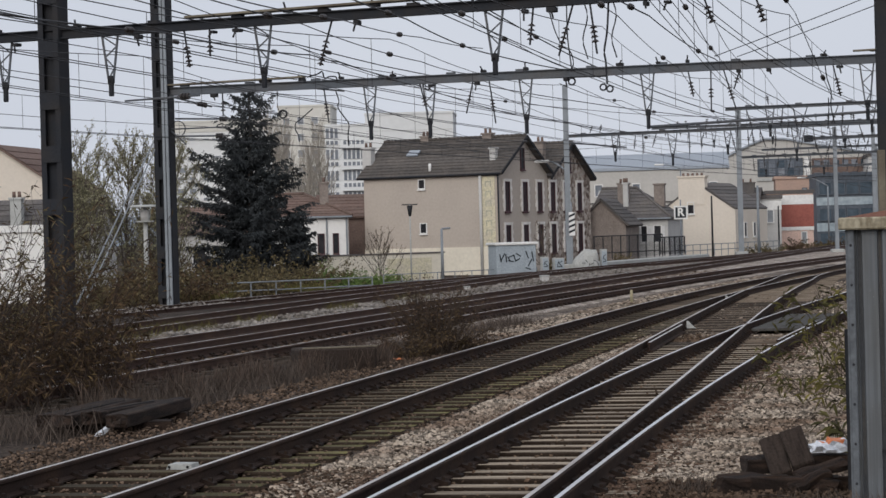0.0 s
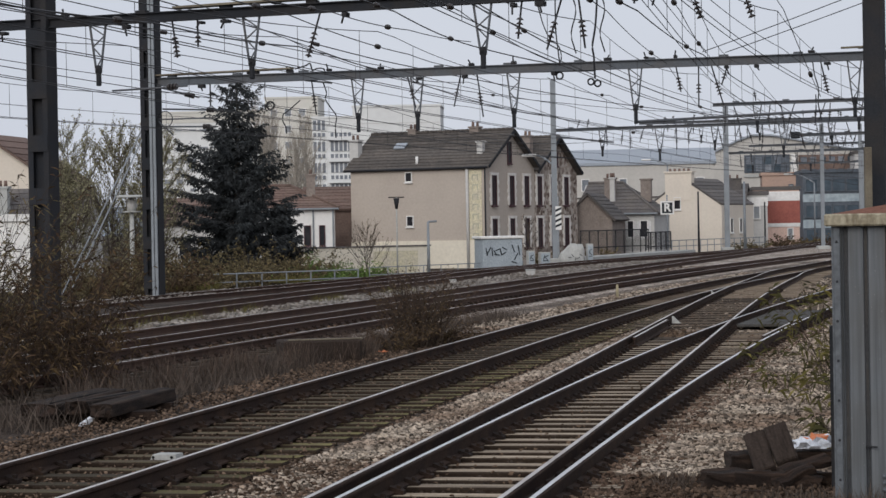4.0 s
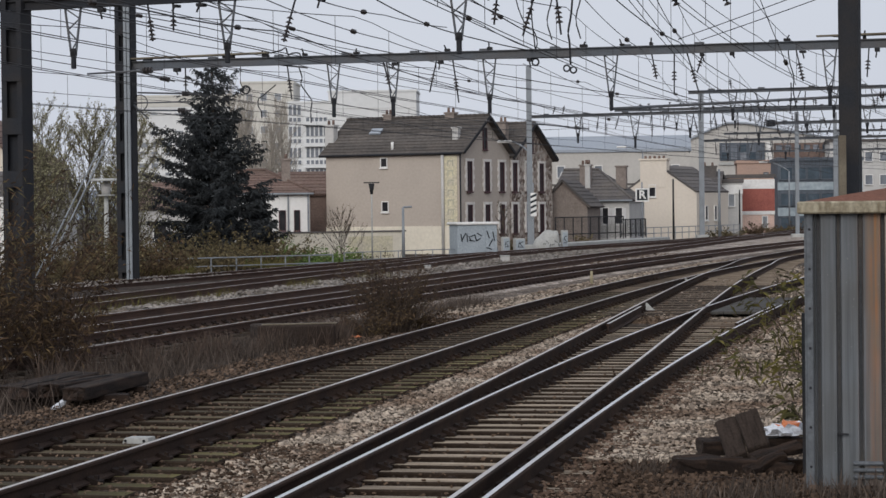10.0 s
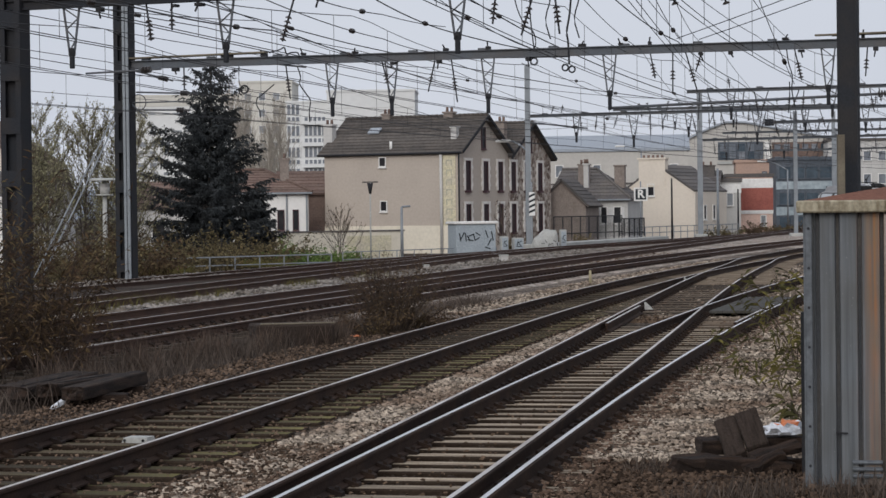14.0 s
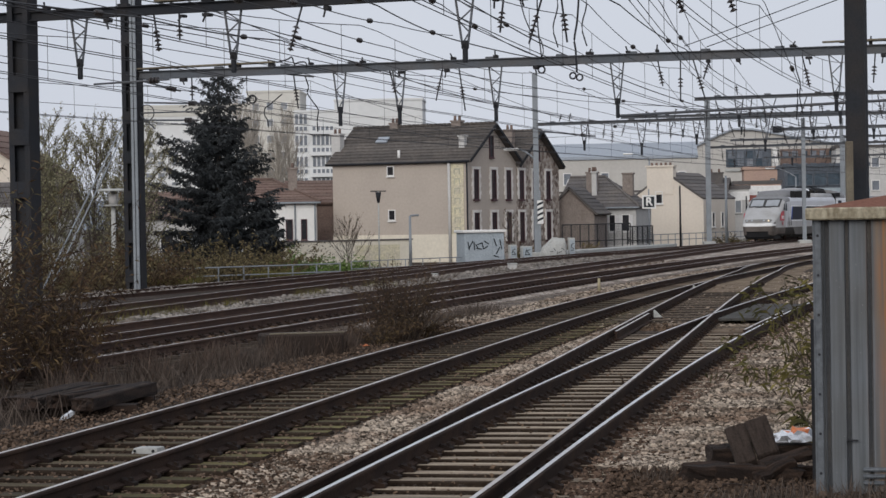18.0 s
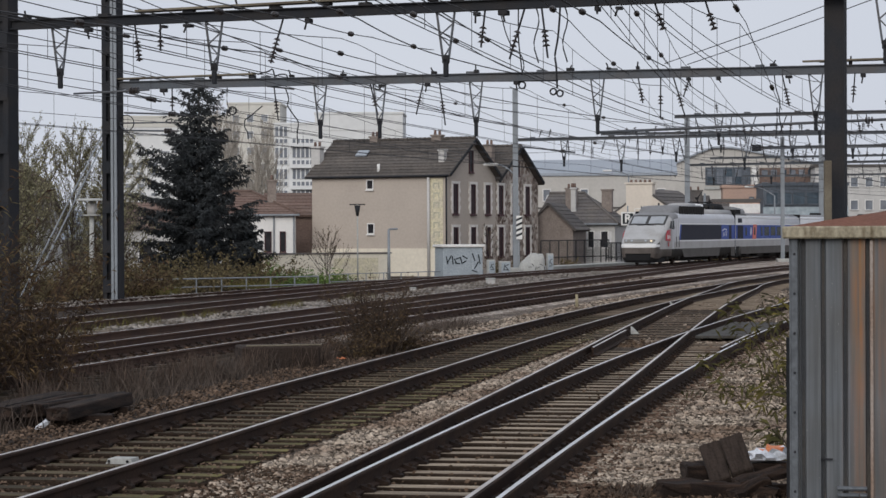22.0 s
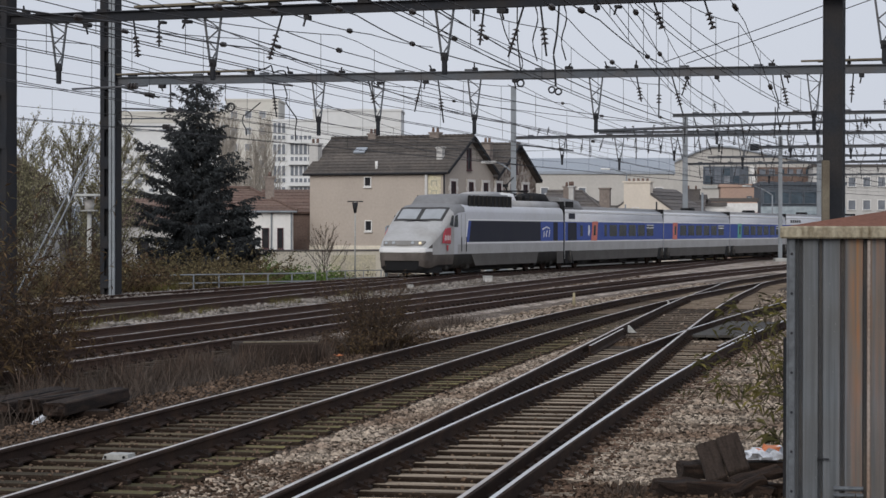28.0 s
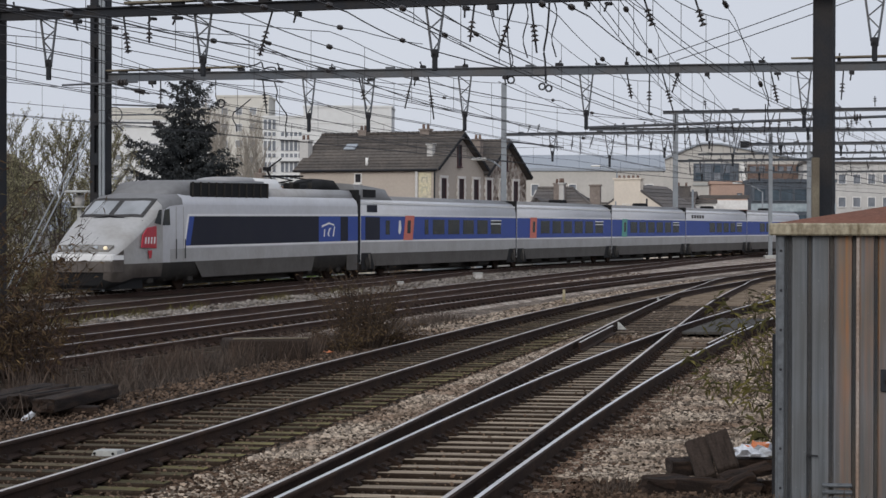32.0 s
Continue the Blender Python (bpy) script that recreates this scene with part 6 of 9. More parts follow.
block("townhouse", "red and pink flat-roofed house with white bands", at(27.6, 215, -0.6, -6), 4.4, 8, 5.5, M["pink_wall"], rows=(1.2,), cols=(3.5,), win=(0.5, 1.1),
      bands=((1.9, 2.25, M["paint_white"]), (2.25, 4.4, M["brick_red"]), (4.4, 5.3, M["paint_white"])), base=M["roof_slate"])
block("townhouse", "low white house with red shutters and a flat roof", at(24.8, 208, -0.6, -6), 3.2, 6, 5.0, M["wall_grey"], rows=(3.3,), cols=(1.0, 2.2), win=(0.6, 1.2), bands=((3.9, 4.7, M["paint_white"]),), base=M["roof_slate"])
block("office_building", "dark grey glazed office building with pale blue bands", at(36.2, 240, -0.6, -4), 9.0, 10, 7.6, M["office_dark"], rows=(0.8, 3.4, 6.2), cols=[0.9 + 1.45 * i for i in range(6)], win=(1.3, 1.3), pane=M["office_pane"], base=M["office_dark"], bands=((1.6, 2.5, M["glass_blue"]), (4.4, 5.25, M["glass_blue"])), trim=M["office_dark"])
hall = block("warehouse", "long white hall with a pale metal roof", at(12.0, 262, -0.6, -5), 17.0, 16, 9.3, M["hall_wall"], rows=(7.0,), cols=(2.0, 6.4, 13.3, 15.4), win=(0.9, 1.4), base=M["roof_pale"], pane=M["pane_block"])
bm = bmesh.new()
prism(bm, [(-0.2, 9.3), (16.2, 9.3), (8, 11.4)], -0.3, 17.3, axis=0)
part("roof", bm, M["roof_pale"], hall)
bm = bmesh.new()
cuboid(bm, (8.5, -0.1, 5.5), (17.0, 0.1, 0.18))
part("ledge", bm, M["roof_slate"], hall)
wh2 = thing("warehouse", "white hall with a shallow bowed roof and a recessed grey front", "building", at(31.5, 300, -0.6, 0))
crown = [(0.0, 10.9), (5.0, 13.2), (7.0, 13.9), (9.5, 13.85), (13.3, 13.1), (18.0, 12.2), (21.5, 11.6), (25.0, 11.2)]
bm = bmesh.new()
prism(bm, [(25.0, -0.5), (0.0, -0.5)] + crown, 0.0, 16.0, axis=1)
part("wall", bm, M["hall_wall"], wh2)
for (xa, za), (xb, zb) in zip(crown[:-1], crown[1:]):
    bm = bmesh.new()
    bar(bm, (xa, -0.2, za + 0.1), (xb, -0.2, zb + 0.1), 0.5, 0.22)
    part("roof_edge", bm, M["roof_pale"], wh2)
for x0, x1, z0, z1, pm in ((5.9, 12.0, 8.9, 11.3, "office_dark"), (13.2, 21.6, 8.2, 11.2, "brick_brown")):
    bm = bmesh.new()
    cuboid(bm, ((x0 + x1) / 2, -0.06, (z0 + z1) / 2), (x1 - x0, 0.16, z1 - z0))
    front = part("facade_panel", bm, M[pm], wh2, "dark recessed front" if pm == "office_dark" else "brown clad front")
    for i in range(int((x1 - x0) / 1.25)):
        for zz in (z0 + 0.6, z1 - 0.75):
            bm = bmesh.new()
            cuboid(bm, (x0 + 0.7 + 1.25 * i, -0.15, zz), (0.8, 0.1, 0.95))
            part("pane", bm, M["pane_block" if (i + int(zz)) % 3 else "office_pane"], front)
bm = bmesh.new()
cuboid(bm, (12.5, -0.3, 9.6), (0.75, 0.6, 3.4))
part("pillar", bm, M["paint_white"], wh2)
bm = bmesh.new()
cuboid(bm, (9.0, -0.12, 8.5), (6.4, 0.2, 0.35))
part("ledge", bm, M["concrete"], wh2)
block("apartment_block", "orange brick block behind the roofs", at(34.2, 258, -0.6, -6), 5.2, 8, 7.75, M["brick_orange"], rows=(6.0,), cols=(3.3, 4.1), win=(0.5, 1.2), base=M["brick_orange"], trim=M["office_dark"])
block("apartment_block", "pale distant block with window rows", at(50.5, 290, -0.6, -6), 14, 10, 11.0, M["wall_grey"], rows=(3.0, 6.0, 9.0), cols=[1.2 + 1.9 * i for i in range(7)], win=(1.0, 1.3), base=M["roof_slate"], pane=M["pane_block"])
block("apartment_block", "grey distant block above the railway", at(44.0, 320, -0.6, -6), 12, 10, 10.0, M["wall_grey"], rows=(5.5, 8.2), cols=[1.2 + 1.9 * i for i in range(6)], win=(1.1, 1.2), base=M["roof_slate"])
block("apartment_block", "brown distant block above the railway", at(53.0, 360, -0.6, -6), 14, 10, 13.0, M["brick_orange"], rows=(6.5, 9.2, 11.6), cols=[1.2 + 1.9 * i for i in range(7)], win=(1.0, 1.2), base=M["roof_slate"])

# --- white apartment blocks behind the spruce ---
ap = block("apartment_block", "long white apartment block with ribbon windows", at(-58.0, 402, -0.9, -2), 26.0, 12, 24.0, M["apart_white"], base=M["apart_beige"], bands=((22.2, 23.9, M["apart_beige"]),))
for z, hh in ((20.9, 0.25), (17.7, 0.3), (15.4, 0.85), (13.9, 0.5), (11.6, 0.9), (10.1, 0.5), (7.8, 0.9)):
    bm = bmesh.new()
    cuboid(bm, (13.0, -0.05, z), (25.6, 0.2, hh))
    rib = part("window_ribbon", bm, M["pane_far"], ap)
    for j in range(12):
        bm = bmesh.new()
        cuboid(bm, (1.1 + j * 2.15, -0.12, z), (0.6 if j % 3 else 1.3, 0.2, hh + 0.05))
        part("panel", bm, M["apart_white"], rib)
ap = block("apartment_block", "white apartment block with tall dark panes and loggias", at(-26.2, 381, -0.9, -2), 7.0, 12, 21.6, M["apart_white"], base=M["apart_white"])
for i in range(6):
    for row, (z, hh) in enumerate(((20.4 - 3.65 * i, 1.65), (18.75 - 3.65 * i, 0.65))):
        for x in (0.45, 1.2, 1.95, 3.4, 4.15, 4.9, 5.65, 6.4):
            if i == 0 and x > 3 and row == 0:
                continue
            bm = bmesh.new()
            cuboid(bm, (x, -0.05, z), (0.52, 0.2, hh))
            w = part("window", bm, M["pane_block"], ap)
            bm = bmesh.new()
            cuboid(bm, (x + 0.37, -0.1, z), (0.2, 0.24, hh + 0.1))
            part("mullion", bm, M["apart_white"], w)
    bm = bmesh.new()
    cuboid(bm, (4.9, -0.5, 18.05 - 3.65 * i), (4.2, 1.0, 0.6))
    part("balcony", bm, M["apart_white"], ap)
ap = block("apartment_block", "blank white end wall of an apartment block with panel joints", at(-19.2, 380, -0.9, -2), 15.0, 12, 23.3, M["apart_white"], base=M["apart_white"])
for i in range(7):
    bm = bmesh.new()
    cuboid(bm, (7.5, -0.02, 3.4 + 2.85 * i), (14.9, 0.06, 0.07))
    part("panel_joint", bm, M["wall_grey"], ap)
block("apartment_block", "tall beige tower behind bare poplars", at(-35.0, 390, -0.9, -2), 9.2, 12, 25.6, M["apart_beige"], rows=[6 + 2.85 * i for i in range(7)], cols=(1.5, 4.0, 6.5), win=(1.2, 1.3), base=M["apart_beige"])

# --- lower buildings and walls on the street side ---
small = hip_house("small white house with a hipped brown tiled roof", at(-14.6, 151, -0.9, 3.0), 5.6, 6.0, 4.3, 1.55, 0.6, 2.6, M["white_wall"], M["roof_brown"],
                  windows=[((('f', 0.0), 3.75, 2.4, 0.36, 1.3), dict(frame=M["joinery_plum"])), ((('f', 0.0), 4.75, 2.4, 0.3, 1.3), dict(frame=M["joinery_plum"]))],
                  chimneys=[(4.0, 1.7, 4.6, 6.55, 0.6, 0.6, M["chimney_grey"], 1)])
for x in (4.15, 5.5):
    bm = bmesh.new()
    rod(bm, (x, -0.08, -0.1), (x, -0.08, 4.25), 0.06, seg=6)
    part("drainpipe", bm, M["steel_grey"], small)
gable_house("house", "brown brick house with a brown tiled roof", at(-11.6, 161, -0.9, 3.0), 4.4, 6, 4.3, 1.55, M["brick_brown"], M["roof_brown"])
gable_house("house", "low house with a brown roof behind the spruce", at(-20.0, 146, -0.9, -4), 5.5, 6, 3.4, 1.6, M["wall_grey"], M["roof_brown"], windows=[((('f', 0.0), 1.5, 1.9, 0.8, 1.1),), ((('f', 0.0), 6.5, 1.9, 0.8, 1.1),)])
gable_house("house", "pale gabled house with a brick chimney", at(-32.0, 130, -0.9, -8), 8.0, 7, 6.0, 2.7, M["wall_cream"], M["roof_brown"], ridge='y', windows=[((('f', 0.0), 1.8, 4.6, 0.8, 1.2),)],
            chimneys=[(6.9, 1.2, 6.3, 8.3, 0.8, 0.6, M["brick_red"])])
gable_house("house", "low cottage with a dark roof and pale chimney", at(-27.5, 120, -0.9, -4), 6.5, 6, 3.4, 1.9, M["wall_grey"], M["roof_slate"], chimneys=[(2.3, 0.8, 3.4, 5.4, 0.6, 0.6, M["concrete"])])
block("garage", "low white flat-roofed outbuilding", at(-26.5, 110, -0.9, -4), 6.4, 5, 3.6, M["white_wall"], rows=(1.7,), cols=(1.2,), win=(1.5, 2.2), base=M["paint_white"])

wl = thing("street_wall", "cream boundary wall with a dark coping", "wall", at(-9.6, 123.6, -0.95, 29.5 - 2))
bm = bmesh.new()
cuboid(bm, (4.2, 0.15, 0.9), (8.4, 0.3, 1.9))
part("wall_panel", bm, M["render_cream"], wl)
bm = bmesh.new()
cuboid(bm, (4.2, 0.15, 1.88), (8.5, 0.4, 0.08))
part("coping", bm, M["roof_slate"], wl)
bm = bmesh.new()
cuboid(bm, (6.2, -0.01, 1.0), (2.8, 0.03, 1.2))
part("repair_patch", bm, M["yellow_paint"], wl, "yellowish repainted patch")

hill = thing("far_hills", "hazy low hills beyond the town", "hills", at(0, 0, 0))
vs, fs = [], []
n = 60
for i in range(n + 1):
    a = radians(-30 + 70 * i / n)
    h = 24 + 16 * noise.noise((i * 0.13, 2.0, 0)) + 10 * math.exp(-((i - 38) / 6.0) ** 2)
    for r, z in ((1300, -3), (1500, h)):
        vs.append((r * math.sin(a), r * math.cos(a), z))
for i in range(n):
    fs.append((2 * i, 2 * i + 2, 2 * i + 3, 2 * i + 1))
part("ridge", mesh_from(vs, fs), M["far_hill"], hill)

# --- street furniture and line-side things ---
hut = thing("relay_hut", "grey concrete relay hut with dark graffiti and a white roof slab", "hut", at(0.75, 110.3, -0.35, 20))
bm = bmesh.new()
cuboid(bm, (1.05, 0.6, 0.85), (2.1, 1.2, 1.7), bevel=0.03)
part("body", bm, M["hut_grey"], hut)
bm = bmesh.new()
cuboid(bm, (1.05, 0.6, 1.76), (2.3, 1.4, 0.14), bevel=0.03)
part("roof_slab", bm, M["paint_white"], hut)
bm = bmesh.new()
cuboid(bm, (1.78, -0.015, 0.85), (0.6, 0.03, 1.5))
part("door", bm, M["hut_grey"], hut)
bm = bmesh.new()
for i, (x, z, l, r) in enumerate(((0.2, 1.05, 0.4, 80), (0.32, 1.1, 0.45, -60), (0.5, 1.05, 0.4, 85), (0.65, 1.0, 0.3, 60), (0.8, 1.15, 0.3, -20), (0.75, 0.9, 0.3, 10), (0.95, 1.05, 0.35, 75), (1.15, 1.2, 0.3, 30), (1.1, 0.95, 0.3, -30), (1.6, 1.2, 0.4, 70), (1.75, 0.8, 0.4, -60), (1.9, 1.1, 0.5, 80), (1.65, 0.5, 0.3, 20))):
    cuboid(bm, (x, -0.045 if x > 1.45 else -0.012, z), (l, 0.02, 0.05), Matrix.Rotation(radians(r), 4, 'Y'))
tagged(part("graffiti", bm, M["board_black"], hut), kind="stuff")

for x, y, w, h, r in ((2.7, 96.5, 0.34, 0.30, 20), (-0.6, 86.5, 0.22, 0.16, 15)):
    c = thing("track_junction_box", "pale concrete junction box beside the track", "junction box", at(x, y, -0.26, r), group="junction boxes")
    bm = bmesh.new()
    cuboid(bm, (0, 0, h / 2), (w, w * 0.8, h), bevel=0.03)
    part("body", bm, M["wall_grey"], c)
    bm = bmesh.new()
    cuboid(bm, (0, 0, h + 0.03), (w * 1.1, w * 0.9, 0.06), bevel=0.01)
    part("lid", bm, M["concrete"], c)

for x, y, w, d, h in ((4.3, 125.0, 0.6, 0.4, 0.8), (3.5, 124.0, 0.4, 0.4, 0.9), (7.0, 128.0, 0.35, 0.3, 1.2)):
    c = thing("lineside_cabinet", "pale grey lineside cabinet with scribbles", "cabinet", at(x, y, -0.35, 15), group="lineside cabinets")
    bm = bmesh.new()
    cuboid(bm, (0, 0, h / 2), (w, d, h), bevel=0.02)
    part("body", bm, M["concrete"], c)
    bm = bmesh.new()
    cuboid(bm, (0, -d / 2 - 0.01, h * 0.55), (w * 0.85, 0.02, h * 0.75))
    part("door", bm, M["hut_grey"], c)
    bm = bmesh.new()
    for i in range(4):
        cuboid(bm, (w * 0.15 * math.sin(i * 2.2), -d / 2 - 0.03, h * (0.4 + 0.1 * i)), (w * 0.5, 0.01, 0.04), Matrix.Rotation(i * 0.9, 4, 'Y'))
    tagged(part("scribble", bm, M["board_black"], c), kind="stuff")


rub = thing("concrete_block", "rough pale broken concrete heap with dark scrawls", "rubble", at(6.05, 126.8, -0.4, 15))
bm = bmesh.new()
bmesh.ops.create_icosphere(bm, subdivisions=3, radius=1.0)
for v in bm.verts:
    k = 1 + 0.35 * noise.noise(v.co * 1.6) + 0.16 * noise.noise(v.co * 5)
    v.co = Vector((v.co.x * 0.85 * k, v.co.y * 0.4 * k, max(v.co.z, -0.2) * 1.25 * k))
part("heap", bm, M["concrete"], rub)
bm = bmesh.new()
for i in range(6):
    cuboid(bm, (-0.4 + 0.17 * i, -0.46, 0.5 + 0.12 * math.sin(i * 2)), (0.2, 0.02, 0.03), Matrix.Rotation(i * 0.9, 4, 'Y'))
tagged(part("scrawl", bm, M["board_black"], rub), kind="stuff")


def board_sign(x, y, z0, z1, s, label):
    th = thing("signal_board", label, "sign", at(x, y, 0))
    bm = bmesh.new()
    rod(bm, (0, 0.06, z0), (0, 0.06, z1 + s * 0.6 + 0.35), 0.05, seg=8)
    part("pole", bm, M["steel_grey"], th)
    bm = bmesh.new()
    cuboid(bm, (0, 0, z1), (s, 0.05, s))
    part("board", bm, M["paint_white"], th)
    bm = bmesh.new()
    cuboid(bm, (0, -0.035, z1), (s * 0.78, 0.02, s * 0.78))
    part("field", bm, M["board_black"], th)
    cu = bpy.data.curves.new("letter", 'FONT')
    cu.body, cu.size, cu.extrude, cu.align_x, cu.align_y = "R", s * 0.85, 0.008, 'CENTER', 'CENTER'
    cu.offset = 0.025
    cu.materials.append(M["paint_white"])
    ob = new("letter", cu)
    ob.parent = th
    ob.matrix_local = pose(0, -0.055, z1, 90, 0, 0)
    return th


board_sign(14.82, 165.0, -0.3, 3.04, 1.0, "black square signal board with a white letter R on a pole")
board_sign_2 = thing("distance_board", "white board with dark diagonal stripes on a pole", "sign", at(5.24, 127.75, 2.35))
bm = bmesh.new()
cuboid(bm, (0, 0, 0), (0.34, 0.04, 1.35))
part("board", bm, M["paint_white"], board_sign_2)
for i in range(4):
    bm = bmesh.new()
    z = -0.45 + i * 0.3
    prism(bm, [(-0.17, z - 0.1), (-0.17, z + 0.03), (0.17, z + 0.18), (0.17, z + 0.05)], -0.03, -0.021, axis=1)
    part("stripe", bm, M["board_black"], board_sign_2)
bm = bmesh.new()
cuboid(bm, (0, 0.1, -0.7), (0.06, 0.06, 3.9))
part("stake", bm, M["steel_grey"], board_sign_2)
wb = thing("white_marker", "small white marker plate on a pole", "sign", at(27.3, 208.0, 0))
bm = bmesh.new()
rod(bm, (0, 0, -0.5), (0, 0, 2.6), 0.07, seg=8)
part("pole", bm, M["steel_dark"], wb)
bm = bmesh.new()
cuboid(bm, (0, -0.1, 2.3), (0.6, 0.05, 0.6))
part("plate", bm, M["paint_white"], wb)


def pole(name, label, x, y, z0, z1, r, material, arm=None, head=None):
    th = thing(name, label, "lamp post" if head else "pole", at(x, y, 0), group="poles along the street")
    bm = bmesh.new()
    rod(bm, (0, 0, z0), (0, 0, z1), r, r * 0.7, seg=10)
    part("pole", bm, material, th)
    if arm:
        bm = bmesh.new()
        pts = [Vector((arm[0] * k, 0, z1 + arm[1] * math.sin(k * math.pi / 2))) for k in (0, 0.25, 0.5, 0.75, 1.0)]
        for a, b in zip(pts, pts[1:]):
            rod(bm, a, b, r * 0.6, seg=8)
        part("arm", bm, material, th)
    if head == "street":
        bm = bmesh.new()
        cuboid(bm, (arm[0] + 0.35 * (1 if arm[0] > 0 else -1), 0, z1 + arm[1]), (0.9, 0.3, 0.16), bevel=0.06)
        part("lamp_head", bm, M["paint_white"], th)
    if head == "flat":
        bm = bmesh.new()
        rod(bm, (0, 0, z1), (0, 0, z1 + 0.1), 0.75, 0.5, seg=16)
        part("lamp_cap", bm, material, th)
        bm = bmesh.new()
        rod(bm, (0, 0, z1 - 0.55), (0, 0, z1 - 0.12), 0.18, 0.22, seg=12)
        part("lamp_glass", bm, M["wall_grey"], th)
        bm = bmesh.new()
        rod(bm, (0, 0, z1 - 0.62), (0, 0, z1 - 0.56), 0.36, seg=14)
        part("lamp_base", bm, material, th)
    if head == "tee":
        bm = bmesh.new()
        bar(bm, (-0.42, 0, z1), (0.42, 0, z1), 0.06)
        part("lamp_bar", bm, M["steel_dark"], th)
        bm = bmesh.new()
        rod(bm, (0, 0, z1 - 0.62), (0, 0, z1 - 0.05), 0.07, 0.17, seg=10)
        part("lamp_glass", bm, M["steel_dark"], th)
    return th


pole("street_lamp", "pale post lamp with a flat round cap", -13.87, 92.0, -0.9, 3.45, 0.12, M["concrete"], head="flat")
pole("street_lamp", "slim post lamp with a dark lantern", -3.76, 119.0, -0.9, 3.6, 0.05, M["concrete"], head="tee")
pole("camera_pole", "grey steel pole with a short arm", -1.98, 112.5, -0.5, 2.25, 0.09, M["steel_grey"], arm=(0.45, 0.02))
pole("street_lamp", "grey street lamp with a pale curved head", 5.05, 130.5, -0.9, 5.5, 0.09, M["steel_grey"], arm=(-1.0, 0.55), head="street")
pole("street_lamp", "curved street lamp with a pale head", 34.6, 222.0, -0.9, 5.6, 0.1, M["steel_grey"], arm=(-2.2, 0.9), head="street")
pole("street_lamp", "street lamp with a pale head over the roofs", 18.5, 205.0, -0.9, 7.3, 0.1, M["steel_grey"], arm=(-1.6, 0.4), head="street")
pole("utility_pole", "thin dark wooden pole in front of a cream house", 17.9, 172.5, -0.5, 4.3, 0.09, M["steel_dark"])
pole("utility_pole", "thin dark pole beside the galvanised mast", 21.4, 172.0, -0.5, 5.0, 0.12, M["steel_grey"])
pole("utility_pole", "thin dark pole before a red house", 26.7, 200.0, -0.5, 3.6, 0.09, M["steel_dark"])
pole("marker_post", "short pale concrete marker post", 4.42, 66.2, -0.26, 0.22, 0.055, M["post_ochre"])


def railing(name, label, p, q, z0, z1, step, rails, r, material, fill=0):
    """Posts and level rails between two points; fill: thin uprights in each bay."""
    p, q = Vector((*p, 0)), Vector((*q, 0))
    th = thing(name, label, "railing", Matrix.Translation(p))
    d = q - p
    n = max(1, round(d.length / step))
    for i in range(n + 1):
        a = d * (i / n)
        bm = bmesh.new()
        rod(bm, a + UP * z0, a + UP * z1, r * 1.2, seg=6)
        part("post", bm, material, th)
    for z in rails:
        bm = bmesh.new()
        rod(bm, UP * z, d + UP * z, r, seg=6)
        part("rail", bm, material, th)
    if fill:
        bm = bmesh.new()
        for i in range(n * fill):
            a = d * (i / (n * fill))
            bar(bm, a + UP * (z0 + 0.1), a + UP * z1, 0.02)
        tagged(part("bars", bm, material, th), kind="stuff")


railing("handrail", "grey tubular handrail along the street", (-12.6, 90.5), (-4.8, 97.2), -1.0, 0.2, 1.25, (0.2, -0.15, -0.5), 0.028, M["steel_grey"])
railing("handrail", "low grey handrail beside the track", (-4.6, 104.0), (2.8, 113.5), -0.7, 0.15, 1.3, (0.15, -0.2), 0.022, M["steel_grey"])
railing("railing", "dark steel railing with thin bars", (7.6, 150.0), (13.0, 160.0), -0.1, 1.5, 1.5, (1.5, 0.35), 0.035, M["steel_dark"], fill=8)
railing("railing", "dark steel railing panels", (12.3, 154.0), (14.6, 160.0), 0.0, 1.3, 1.3, (1.3, 0.3), 0.035, M["steel_dark"], fill=8)
railing("railing", "grey street railing beyond the tracks", (15.0, 170.0), (25.5, 191.0), -0.5, 0.55, 1.6, (0.55, 0.1), 0.03, M["steel_grey"])
low = thing("platform_edge", "low white retaining kerb beyond the outer track", "kerb", at(6.6, 136.0, -0.3, 69))
bm = bmesh.new()
cuboid(bm, (13, 0.5, 0.12), (30, 0.9, 0.26), bevel=0.04)
part("kerb", bm, M["concrete"], low)

# ---- plants ----
M["bark"] = mat("bark", (0.09, 0.073, 0.06), 0.95, second=(0.14, 0.115, 0.096), scale=6, fine=30)
M["dead_stalk"] = mat("dead_stalk", (0.075, 0.052, 0.04), 0.95, second=(0.14, 0.105, 0.085), scale=2, island=0.6)
M["bark_pale"] = mat("bark_pale", (0.35, 0.315, 0.27), 0.95, second=(0.25, 0.22, 0.19), scale=2, fine=20)
# Needle colour is lifted and greyed to hold the haze before the tree
M["spruce"] = mat("spruce", (0.052, 0.055, 0.057), 0.95, second=(0.0728, 0.0832, 0.0871), scale=0.9, fine=6, island=0.25, spec=0.0)
M["leaf_yellow"] = mat("leaf_yellow", (0.2295, 0.2167, 0.1318), 0.8, second=(0.1615, 0.1403, 0.085), scale=0.8, fine=6, island=0.45, spec=0.15)
M["leaf_olive"] = mat("leaf_olive", (0.095, 0.088, 0.028), 0.8, second=(0.22, 0.175, 0.045), scale=2.5, fine=9, island=0.5, spec=0.2)
M["leaf_brown"] = mat("leaf_brown", (0.078, 0.052, 0.035), 0.9, second=(0.15, 0.11, 0.05), scale=1.2, fine=8, island=0.6, spec=0.05)
